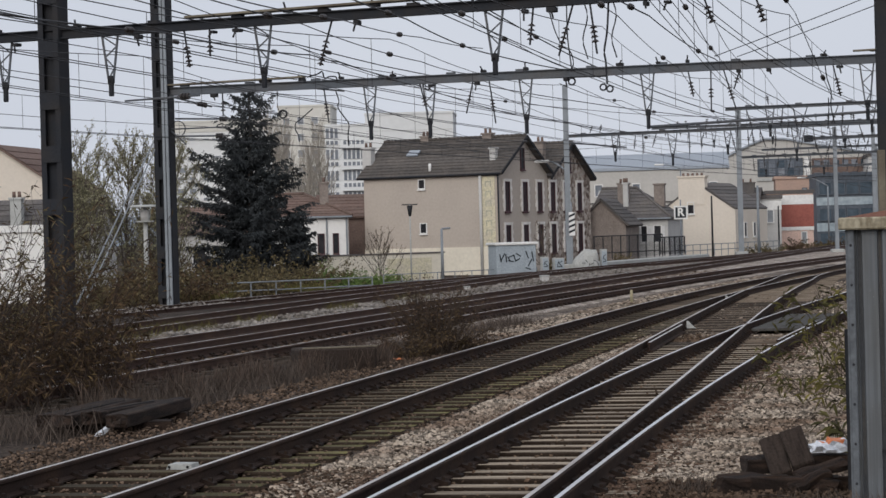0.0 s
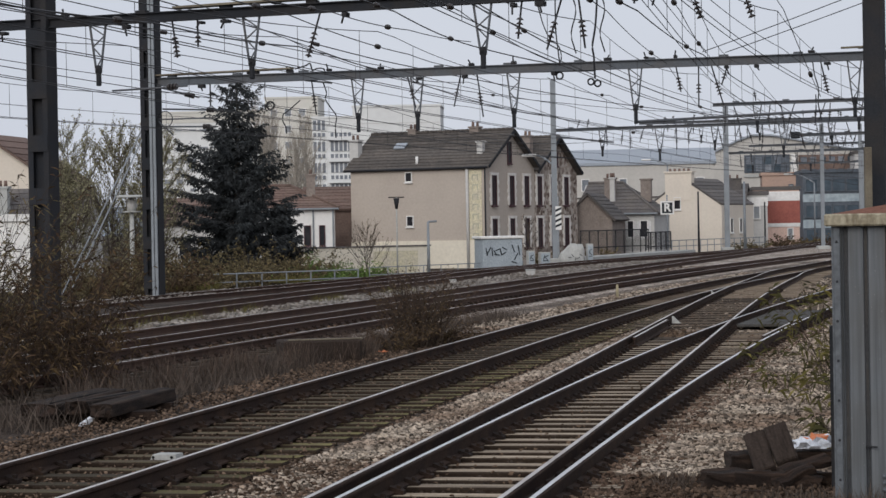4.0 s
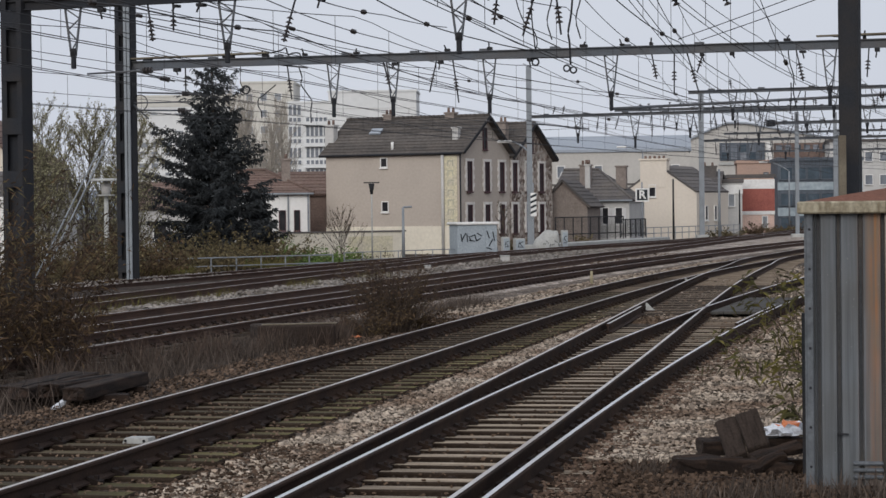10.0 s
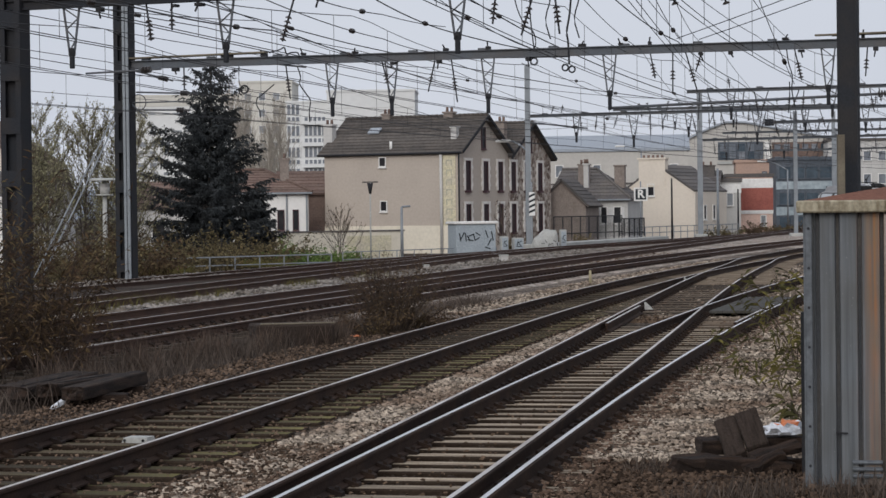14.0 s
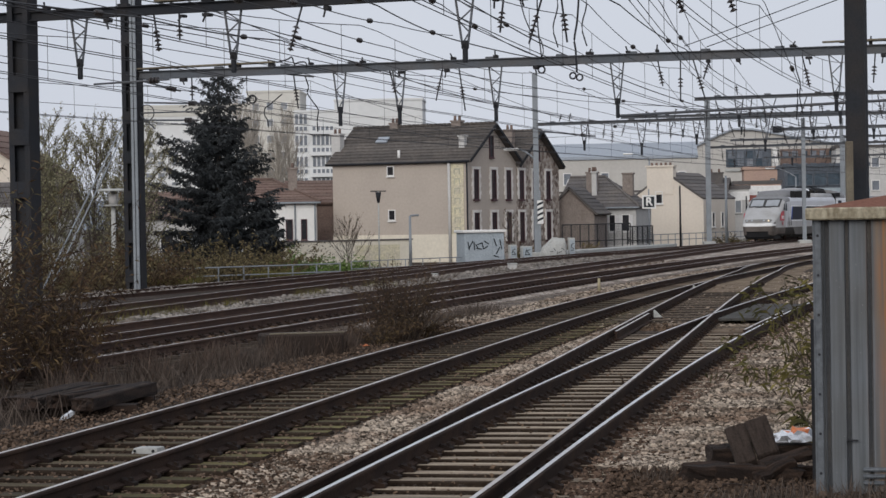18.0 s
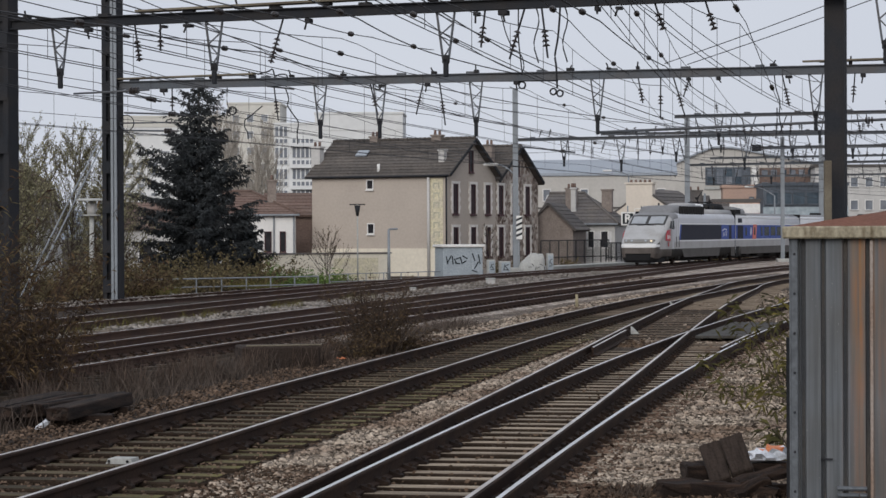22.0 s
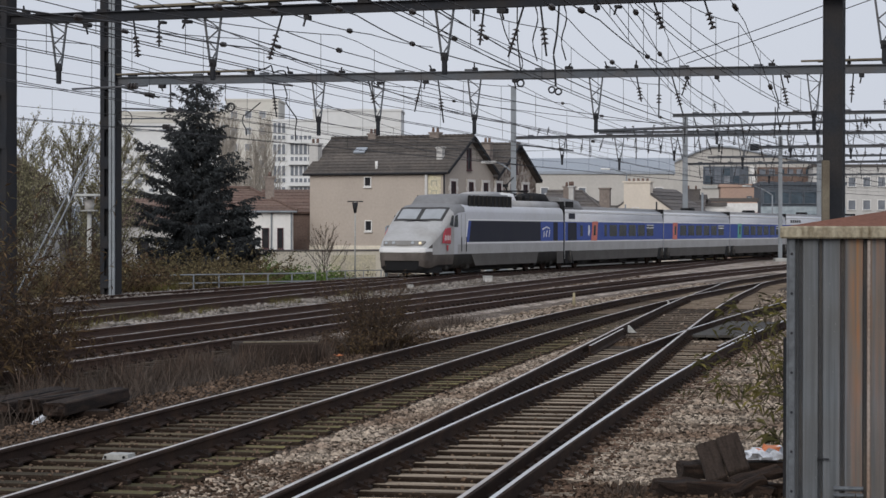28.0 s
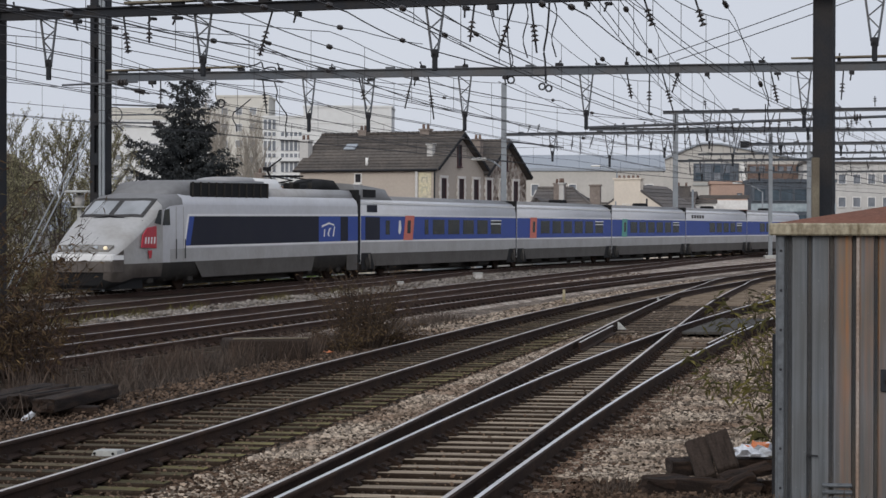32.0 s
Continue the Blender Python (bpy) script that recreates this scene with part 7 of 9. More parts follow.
M["leaf_dull"] = mat("leaf_dull", (0.1187, 0.1, 0.05625), 0.85, second=(0.2063, 0.1475, 0.0725), scale=0.8, fine=6, island=0.5, spec=0.1)
M["leaf_weed"] = mat("leaf_weed", (0.058, 0.055, 0.022), 0.8, second=(0.20, 0.165, 0.045), scale=3.0, fine=9, amount=0.7, island=0.5, spec=0.15)
M["leaf_green"] = mat("leaf_green", (0.12, 0.19, 0.05), 0.8, second=(0.17, 0.21, 0.07), scale=1.0, fine=6, island=0.4, spec=0.15)
M["dry_grass"] = mat("dry_grass", (0.095, 0.076, 0.064), 0.95, second=(0.047, 0.035, 0.028), scale=0.9, fine=9, island=0.5, spec=0.05)
M["twig_dark"] = mat("twig_dark", (0.036, 0.027, 0.022), 0.9, second=(0.06, 0.045, 0.036), scale=3, fine=20, spec=0.1)
M["leaf_bush"] = mat("leaf_bush", (0.06, 0.039, 0.027), 0.9, second=(0.14, 0.098, 0.048), scale=4.0, fine=12, amount=0.75, island=0.6, spec=0.05)
M["twig"] = mat("twig", (0.062, 0.047, 0.037), 0.9, second=(0.10, 0.078, 0.062), scale=3, fine=20, spec=0.1)


class Shape:
    """Collects tapered twigs and leaves into lists of corners and faces."""

    def __init__(self, seed):
        self.r = random.Random(seed)
        self.v, self.f = [], []

    def twig(self, pts, r0, r1, seg=4):
        b = len(self.v)
        n = len(pts)
        for i, p in enumerate(pts):
            d = (pts[min(i + 1, n - 1)] - pts[max(i - 1, 0)]).normalized()
            u = d.cross(Vector((0.3, 0.5, 0.81))).normalized()
            w = d.cross(u)
            r = r0 + (r1 - r0) * i / (n - 1)
            for k in range(seg):
                a = 2 * math.pi * k / seg
                self.v.append(p + (u * math.cos(a) + w * math.sin(a)) * r)
        for i in range(n - 1):
            for k in range(seg):
                k2 = (k + 1) % seg
                self.f.append((b + i * seg + k, b + i * seg + k2, b + (i + 1) * seg + k2, b + (i + 1) * seg + k))

    def leaf(self, p, d, length, width):
        """A folded leaf from p along d."""
        r = self.r
        d = d.normalized()
        u = d.cross(Vector((r.uniform(-1, 1), r.uniform(-1, 1), r.uniform(0.2, 1)))).normalized()
        n = u.cross(d)
        b = len(self.v)
        m = p + d * (length * 0.45)
        sag = Vector((0, 0, -length * 0.15))
        self.v += [p, m + u * width * 0.5 + n * width * 0.2, p + d * length + sag, m - u * width * 0.5 + n * width * 0.2]
        self.f += [(b, b + 1, b + 2), (b, b + 2, b + 3)]

    def mesh(self, name):
        return mesh_from(self.v, self.f, name)


def curve_pts(p, d, length, n, bend, r, jitter=0.08):
    """Points of a stem from p, starting along d, bent by the vector bend."""
    out = [p.copy()]
    d = d.normalized()
    for i in range(n):
        d = (d + bend * (1.0 / n) + Vector((r.uniform(-1, 1), r.uniform(-1, 1), r.uniform(-1, 1))) * jitter).normalized()
        out.append(out[-1] + d * (length / n))
    return out


def spruce(label, m, h, n, wide, seed):
    s = Shape(seed)
    r = s.r
    th = thing("spruce_tree", label, "tree", m)
    f = h / 10.65
    t = Shape(seed + 1)
    t.twig([Vector((0.05 * math.sin(i), 0, h * i / 10)) for i in range(11)], 0.24 * f, 0.02, 8)
    part("trunk", t.mesh("trunk"), M["bark"], th)
    below = (0.0, 0.5, 1.0, 1.7, 2.4, 3.1, 3.8, 5.2, 6.6, 8.0, 9.6)
    half = (0.06, 0.55, 1.15, 1.2, 1.8, 1.95, 2.6, 2.75, 3.5, 3.6, 3.3)
    for i in range(n):
        k = ((i + r.random()) / n) ** 0.8
        d0 = 9.7 * k
        z = h - d0 * f
        a = i * 2.399 + r.uniform(-0.3, 0.3)
        tier = 0.82 + 0.18 * math.cos(d0 * 2 * math.pi / 1.05)
        lump = 1 + 0.95 * noise.noise((d0 * 1.3, math.cos(a) * 2.1, math.sin(a) * 2.1))
        reach = wide * float(np.interp(d0, below, half)) * lump * tier * r.uniform(0.6, 1.15)
        if 2.5 < d0 < 6.3 and math.cos(a) > 0.3:
            reach *= 0.8
        if 3.3 < d0 < 7.2 and math.cos(a) < -0.3:
            reach *= 1.18
        reach = min(reach, 3.9)
        if reach < 0.12:
            continue
        d = Vector((math.cos(a), math.sin(a), 0.30 - 0.55 * k))
        pts = curve_pts(Vector((0, 0, z)), d, reach, 6, Vector((0, 0, 0.5 - 0.1 * k)), r, 0.07)
        s.twig(pts, 0.012 + 0.035 * k, 0.006, 3)
        for j in range(int((8 + 15 * reach) * (0.5 if d0 < 2.6 else 1.0))):
            q = r.uniform(0.12, 1.0)
            idx = min(int(q * 6), 5)
            p = pts[idx].lerp(pts[idx + 1], q * 6 - idx)
            dd = (pts[idx + 1] - pts[idx]).normalized()
            side = Vector((-dd.y, dd.x, 0)) * r.choice((-1, 1))
            spray = dd * r.uniform(0.4, 1.0) + side * r.uniform(0.2, 0.9) + Vector((0, 0, r.uniform(-0.55, 0.05)))
            ln = r.uniform(0.25, 0.6) * (0.55 + 0.45 * min(1.0, reach / 2.0)) * (1.15 - 0.4 * q)
            e_ = p + spray.normalized() * ln + Vector((0, 0, -0.12 * ln))
            for m_ in range(6):
                c = p.lerp(e_, (m_ + r.random()) / 6)
                w = spray.normalized() * 0.6 + Vector((r.uniform(-1, 1), r.uniform(-1, 1), r.uniform(-1.1, 0.35))) * 0.7
                s.leaf(c, w, r.uniform(0.12, 0.27), r.uniform(0.05, 0.10))
    part("crown", s.mesh("crown"), M["spruce"], th)


def leafy_tree(name, label, m, h, spread, n_limb, leaf_mat, leaf_n, leaf_size, seed, bark="bark", upright=0.4, trunk_r=0.16, fork=0.25, twigs=5, twig_r=0.014):
    th = thing(name, label, "tree", m)
    s, lv = Shape(seed), Shape(seed + 1)
    r = s.r
    main = curve_pts(Vector((0, 0, 0)), Vector((0, 0, 1)), h * 0.92, 8, Vector((r.uniform(-0.2, 0.2), r.uniform(-0.2, 0.2), 0)), r, 0.05)
    s.twig(main, trunk_r, trunk_r * 0.12, 7)
    for i in range(n_limb):
        k = fork + (0.95 - fork) * (i + r.random()) / n_limb
        idx = min(int(k * 8), 7)
        p = main[idx].lerp(main[idx + 1], k * 8 - idx)
        a = i * 2.4 + r.uniform(-0.5, 0.5)
        d = Vector((math.cos(a), math.sin(a), upright + r.uniform(-0.1, 0.5)))
        ln = spread * (1.15 - 0.75 * k) * r.uniform(0.7, 1.15)
        limb = curve_pts(p, d, ln, 6, Vector((0, 0, upright)), r, 0.14)
        s.twig(limb, trunk_r * 0.42 * (1.1 - k), 0.012, 4)
        for j in range(twigs):
            q = r.uniform(0.25, 1.0)
            ix = min(int(q * 6), 5)
            p2 = limb[ix]
            d2 = (limb[ix + 1] - limb[ix]).normalized() + Vector((r.uniform(-1, 1), r.uniform(-1, 1), r.uniform(-0.2, 0.9))) * 0.7
            tw = curve_pts(p2, d2, ln * r.uniform(0.25, 0.5), 4, Vector((0, 0, 0.25)), r, 0.2)
            s.twig(tw, twig_r, twig_r * 0.4, 3)
            for _ in range(leaf_n):
                ii = r.randrange(4)
                pp = tw[ii].lerp(tw[ii + 1], r.random())
                lv.leaf(pp + Vector((r.uniform(-1, 1), r.uniform(-1, 1), r.uniform(-1, 1))) * 0.06, Vector((r.uniform(-1, 1), r.uniform(-1, 1), r.uniform(-1, 0.4))), leaf_size * r.uniform(0.6, 1.3), leaf_size * r.uniform(0.4, 0.8))
    part("trunk", s.mesh("trunk"), M[bark], th)
    if leaf_n:
        part("crown", lv.mesh("crown"), M[leaf_mat], th)
    return th


spruce("tall dark green spruce with drooping uneven branches", at(-11.5, 112.0, -1.0), 10.65, 250, 1.0, 4)
spruce("small dark conifer beside the tall spruce", at(-9.35, 114.5, -1.0), 4.5, 110, 0.34, 71)
for x, y, h, sp, sd in ((-15.6, 97.0, 7.6, 3.6, 11), (-17.8, 101.0, 8.0, 3.8, 14), (-14.6, 103.0, 7.8, 3.4, 17), (-17.0, 93.0, 5.8, 3.0, 19), (-14.0, 95.0, 5.2, 2.4, 26)):
    leafy_tree("birch_tree", "sparse autumn tree with small yellow-green leaves", at(x, y, -1.0), h, sp, 46, "leaf_yellow", 10, 0.10, sd, upright=0.75, trunk_r=0.085, fork=0.08, twigs=11, twig_r=0.011)
for x, y, h, sp, sd in ((-25.0, 303, 21.5, 6.0, 31), (-21.6, 300, 19.0, 5.5, 34), (-28.0, 308, 19.5, 5.5, 37), (-23.0, 296, 16.0, 5.0, 38)):
    leafy_tree("poplar_tree", "bare pale-twigged poplar in winter", at(x, y, -1.0), h, sp * 1.25, 56, "leaf_yellow", 0, 0.1, sd, bark="bark_pale", upright=1.35, trunk_r=0.42, fork=0.12, twigs=9, twig_r=0.032)
leafy_tree("small_tree", "thin bare sapling behind the railing", at(-5.3, 118.0, -0.9), 3.0, 2.0, 26, "leaf_brown", 2, 0.08, 51, upright=0.7, trunk_r=0.04, fork=0.06, twigs=6, twig_r=0.01)
leafy_tree("small_tree", "thin bare sapling beside the low wall", at(3.6, 127.0, -0.7), 3.4, 1.2, 16, "leaf_brown", 3, 0.08, 55, upright=0.7, trunk_r=0.05, fork=0.1)


def bush(name, label, m, n, height, spread, leaf_mat, leaves, leaf_len, seed, arch=0.9, stem_r=0.012, lean=(0, 0), width=0.28, base=0.35, droop=-0.5, low=0.2, splay=0.9, stem="twig"):
    """Arching stems from one stool with long leaves."""
    th = thing(name, label, "bush", m)
    s, lv = Shape(seed), Shape(seed + 1)
    r = s.r
    for i in range(n):
        a = r.uniform(0, 2 * math.pi)
        out = r.random() ** 0.6
        p = Vector((math.cos(a), math.sin(a), 0)) * spread * base * out
        d = Vector((math.cos(a) * out * splay + lean[0], math.sin(a) * out * splay + lean[1], 1.0))
        ln = height * r.uniform(0.55, 1.15)
        pts = curve_pts(p, d, ln, 8, Vector((math.cos(a) * arch, math.sin(a) * arch, -arch * 0.55)), r, 0.12)
        s.twig(pts, stem_r * r.uniform(0.7, 1.3), 0.003, 3)
        for j in range(leaves):
            q = r.uniform(low, 1.0)
            ix = min(int(q * 8), 7)
            pp = pts[ix].lerp(pts[ix + 1], q * 8 - ix)
            dd = (pts[ix + 1] - pts[ix]).normalized()
            w = dd * 0.5 + Vector((r.uniform(-1, 1), r.uniform(-1, 1), r.uniform(droop - 0.5, droop + 0.9)))
            lv.leaf(pp, w, leaf_len * r.uniform(0.6, 1.3), leaf_len * width * r.uniform(0.7, 1.3))
        if r.random() < 0.7:
            for _ in range(3):
                ix = r.randrange(2, 7)
                tw = curve_pts(pts[ix], (pts[ix + 1] - pts[ix]).normalized() + Vector((r.uniform(-1, 1), r.uniform(-1, 1), r.uniform(-0.3, 0.6))), ln * 0.28, 4, Vector((0, 0, -0.3)), r, 0.15)
                s.twig(tw, stem_r * 0.5, 0.002, 3)
                for _ in range(leaves // 3):
                    ii = r.randrange(4)
                    lv.leaf(tw[ii].lerp(tw[ii + 1], r.random()), Vector((r.uniform(-1, 1), r.uniform(-1, 1), r.uniform(-1, 0.5))), leaf_len * r.uniform(0.5, 1.1), leaf_len * width)
    tagged(part("stem_tangle", s.mesh("stems"), M[stem], th), kind="stuff")
    tagged(part("foliage", lv.mesh("leaves"), M[leaf_mat], th), kind="stuff")
    return th


# brown butterfly bushes beside the soil strip
for i, (x, y, h, sp, n, mt) in enumerate(((-7.3, 31.8, 2.2, 1.0, 40, "leaf_brown"), (-8.0, 34.5, 2.35, 1.1, 40, "leaf_brown"), (-6.5, 31.5, 1.75, 1.3, 66, "leaf_brown"), (-5.75, 32.6, 1.55, 1.1, 60, "leaf_brown"), (-6.35, 35.0, 1.65, 1.2, 50, "leaf_brown"), (-7.5, 33.5, 1.8, 1.4, 60, "leaf_dull"),
                                        (-6.05, 30.3, 0.85, 0.9, 20, "leaf_brown"), (-6.6, 28.8, 1.0, 1.0, 22, "leaf_brown"), (-5.45, 31.6, 0.8, 0.8, 14, "leaf_brown"), (-8.6, 36.5, 2.2, 1.2, 46, "leaf_dull"), (-7.2, 38.0, 1.9, 1.0, 30, "leaf_brown"))):
    bush("butterfly_bush", "brown autumn butterfly bush with arching stems", at(x, y, -0.28), int(n * 0.85), h * (1.5 if h > 2.1 else 1.25 if x > -6.6 and h > 1.4 else 1.65 if h > 1.4 else 1.4), sp, "leaf_bush" if mt == "leaf_brown" else mt, 11, 0.165, 100 + 3 * i, arch=0.42, low=0.35, width=0.17, splay=0.5, stem_r=0.009, droop=-0.6, lean=(-0.14 if x > -6.6 else -0.06, 0), stem="twig_dark")
bush("butterfly_bush", "dark brown bush between two tracks", at(-1.0, 42.0, -0.28), 110, 1.55, 0.9, "leaf_brown", 12, 0.085, 160, arch=0.2, splay=0.42)
bush("butterfly_bush", "small brown bush between two tracks", at(-1.35, 41.0, -0.28), 30, 0.75, 0.6, "leaf_brown", 16, 0.085, 166, arch=0.5)
bush("butterfly_bush", "small brown bush between two tracks", at(-0.62, 43.2, -0.28), 30, 0.8, 0.6, "leaf_brown", 16, 0.085, 169, arch=0.5)
# shrubs along the far edge of the railway
for i, (x, y, h, sp, mt) in enumerate(((-13.6, 82.0, 2.6, 1.6, "leaf_dull"), (-12.4, 86.0, 2.5, 1.6, "leaf_brown"), (-14.6, 86.5, 2.7, 1.7, "leaf_dull"), (-11.6, 90.0, 2.2, 1.5, "leaf_dull"), (-12.6, 92.5, 2.5, 1.6, "leaf_brown"),
                                       (-10.6, 93.8, 1.9, 1.4, "leaf_dull"), (-10.0, 100.0, 2.4, 1.6, "leaf_dull"), (-8.6, 104.5, 2.6, 1.6, "leaf_dull"), (-12.0, 103.0, 2.8, 1.7, "leaf_dull"))):
    bush("shrub", "dense brown-green shrub beside the railway", at(x, y, -0.85), 70, h, sp, mt, 20, 0.17, 200 + 3 * i, arch=0.5, stem_r=0.014, width=0.45, base=0.6)
for i, (x, y, h) in enumerate(((-7.0, 110.0, 1.5), (-5.9, 111.5, 1.4), (-8.1, 109.0, 1.7), (-4.9, 112.5, 1.2))):
    bush("hedge_shrub", "bright green low hedge shrub", at(x, y, -0.95), 60, h, 1.2, "leaf_green", 18, 0.15, 260 + 3 * i, arch=0.4, width=0.5, base=0.6)
for i, (x, y, h, mt) in enumerate(((9.0, 152.0, 1.1, "leaf_dull"), (22.5, 178.0, 1.3, "leaf_dull"), (28.0, 196.0, 1.5, "leaf_brown"), (30.0, 199.0, 1.3, "leaf_dull"), (32.5, 204.0, 1.4, "leaf_brown"), (5.2, 131.0, 1.2, "leaf_dull"))):
    bush("shrub", "low dull green shrub by the street railing", at(x, y, -0.7), 40, h, 1.4, mt, 16, 0.2, 300 + 3 * i, arch=0.5, width=0.5, base=0.6)
# tall weeds beside the cabinet
for i, (x, y, h, n) in enumerate(((4.95, 30.5, 1.75, 12), (4.6, 29.0, 1.5, 7), (4.15, 27.6, 1.05, 5))):
    bush("weed", "tall arching weed with yellow-green leaves at the tips", at(x, y, -0.26), max(3, int(n * 0.7)), h, 0.6, "leaf_weed", 12, 0.18, 400 + 3 * i, arch=0.6, stem_r=0.007, width=0.22, droop=-0.5, lean=(-0.1, 0), base=0.3, splay=0.4, low=0.62)
for i, (x, y, h, n) in enumerate(((3.98, 24.2, 1.0, 7), (3.72, 22.6, 0.75, 9), (4.28, 26.0, 1.3, 6), (4.85, 29.5, 1.45, 6), (3.55, 21.4, 0.45, 7), (4.5, 27.5, 0.9, 5), (5.55, 34.0, 1.3, 5), (3.85, 23.4, 0.6, 8))):
    bush("weed", "leggy yellow-green weed with narrow leaves", at(x + 0.15, y, -0.26), max(4, int(n * 0.7)), h * 1.04, 0.5, "leaf_weed", 11, 0.17, 340 + 3 * i, arch=0.75, stem_r=0.006, width=0.21, droop=-0.7, lean=(-0.45 if i == 2 else -0.05, 0), base=0.35, splay=0.45)


def grass_patch(name, label, spots, seed, blade=(0.15, 0.4), mat_key="dry_grass", lean=0.5):
    s = Shape(seed)
    r = s.r
    for cx, cy, rx, ry, n in spots:
        for _ in range(n):
            a, q = r.uniform(0, 6.283), r.random() ** 0.5
            p = Vector((cx + rx * q * math.cos(a), cy + ry * q * math.sin(a), -0.27))
            h = r.uniform(*blade)
            d = Vector((r.uniform(-lean, lean), r.uniform(-lean, lean), 1))
            tip = p + d.normalized() * h + Vector((r.uniform(-0.1, 0.1), r.uniform(-0.1, 0.1), 0))
            w = Vector((r.uniform(-1, 1), r.uniform(-1, 1), 0)).normalized() * r.uniform(0.003, 0.007)
            b = len(s.v)
            m = p.lerp(tip, 0.5) + Vector((0, 0, h * 0.08))
            s.v += [p - w, p + w, m + w * 0.8, m - w * 0.8, tip]
            s.f += [(b, b + 1, b + 2, b + 3), (b + 3, b + 2, b + 4)]
    return tagged(part(name, s.mesh(name), M[mat_key]), label, "grass", kind="stuff")


strip = []
for i in range(70):
    y = 26 + i * 0.42
    mid = (C2_line(y) + 1.6 + L_line(y) - 1.9) / 2
    half = max(0.25, (L_line(y) - 2.3 - C2_line(y) - 1.7) / 2)
    strip.append((mid - half * 0.1 + 0.3 * math.sin(i * 1.7), y, half * 0.8, 0.6, int(105 + 85 * math.sin(i * 0.9))))
grass_patch("dry_grass", "grey-brown dead grass on the strip between the tracks", strip, 71, (0.1, 0.46), lean=0.7)
tufts = [(-2.9 - 0.3 * i + 0.35 * math.sin(i * 2.3), 38.0 - 0.85 * i + 0.4 * math.sin(i * 3.1), 0.28, 0.3, 130) for i in range(9)] + [(-2.2 + 0.25 * math.sin(i * 1.9), 38.3 + 0.45 * i, 0.3, 0.3, 120) for i in range(6)]
grass_patch("dry_grass", "tufts of dark brown dead grass before the old slab", tufts, 78, (0.2, 0.62), "dead_stalk", lean=0.45)
grass_patch("dry_grass", "dry grass tufts around the timber pile and cabinet", [(2.9, 17.6, 0.7, 0.5, 420), (3.4, 17.2, 0.5, 0.3, 300), (1.75, 19.2, 0.16, 0.3, 130), (3.6, 21.8, 0.5, 0.6, 260), (2.2, 17.3, 0.5, 0.3, 220), (3.5, 20.0, 0.3, 0.6, 150)], 73, (0.08, 0.3))
grass_patch("rough_grass", "yellow-green rough grass between the outer tracks", [(-7.6, 56.0, 0.9, 2.2, 500), (-8.4, 52.0, 0.9, 2.2, 450), (-6.4, 60.5, 0.7, 2.0, 260), (-4.4, 69, 0.6, 2.5, 260), (-2.4, 76, 0.6, 2.5, 200), (-11, 88, 1.2, 3.0, 600), (-7.5, 97, 1.2, 3.0, 600)], 75, (0.12, 0.4), "leaf_olive")

# ---- foreground things ----
M["sheet_grey"] = mat("sheet_grey", (0.125, 0.135, 0.147), 0.6, 0.1, second=(0.08, 0.086, 0.094), scale=2.5, fine=25, amount=0.8, bump=0.15)
M["roof_rust"] = mat("roof_rust", (0.17, 0.075, 0.05), 0.9, second=(0.13, 0.07, 0.055), scale=2, fine=30)
M["rim_paint"] = mat("rim_paint", (0.36, 0.32, 0.235), 0.8, second=(0.13, 0.10, 0.06), scale=14, fine=40, streak=(1, 1, 0.25), amount=1.0)
M["timber"] = mat("timber", (0.015, 0.010, 0.008), 0.95, second=(0.05, 0.031, 0.022), scale=2, streak=(1, 9, 9), fine=40, bump=0.5, amount=0.9)
M["timber_end"] = mat("timber_end", (0.042, 0.030, 0.024), 0.95, second=(0.02, 0.014, 0.011), scale=5, fine=40, bump=0.5, amount=0.9, streak=(9, 1, 9))
M["board_worn"] = mat("board_worn", (0.068, 0.065, 0.06), 0.9, second=(0.045, 0.039, 0.033), scale=1.5, fine=25, amount=0.9, bump=0.3)
M["bag_white"] = mat("bag_white", (0.66, 0.68, 0.72), 0.5, second=(0.5, 0.52, 0.56), scale=4)
M["bag_orange"] = mat("bag_orange", (0.62, 0.20, 0.08), 0.5)



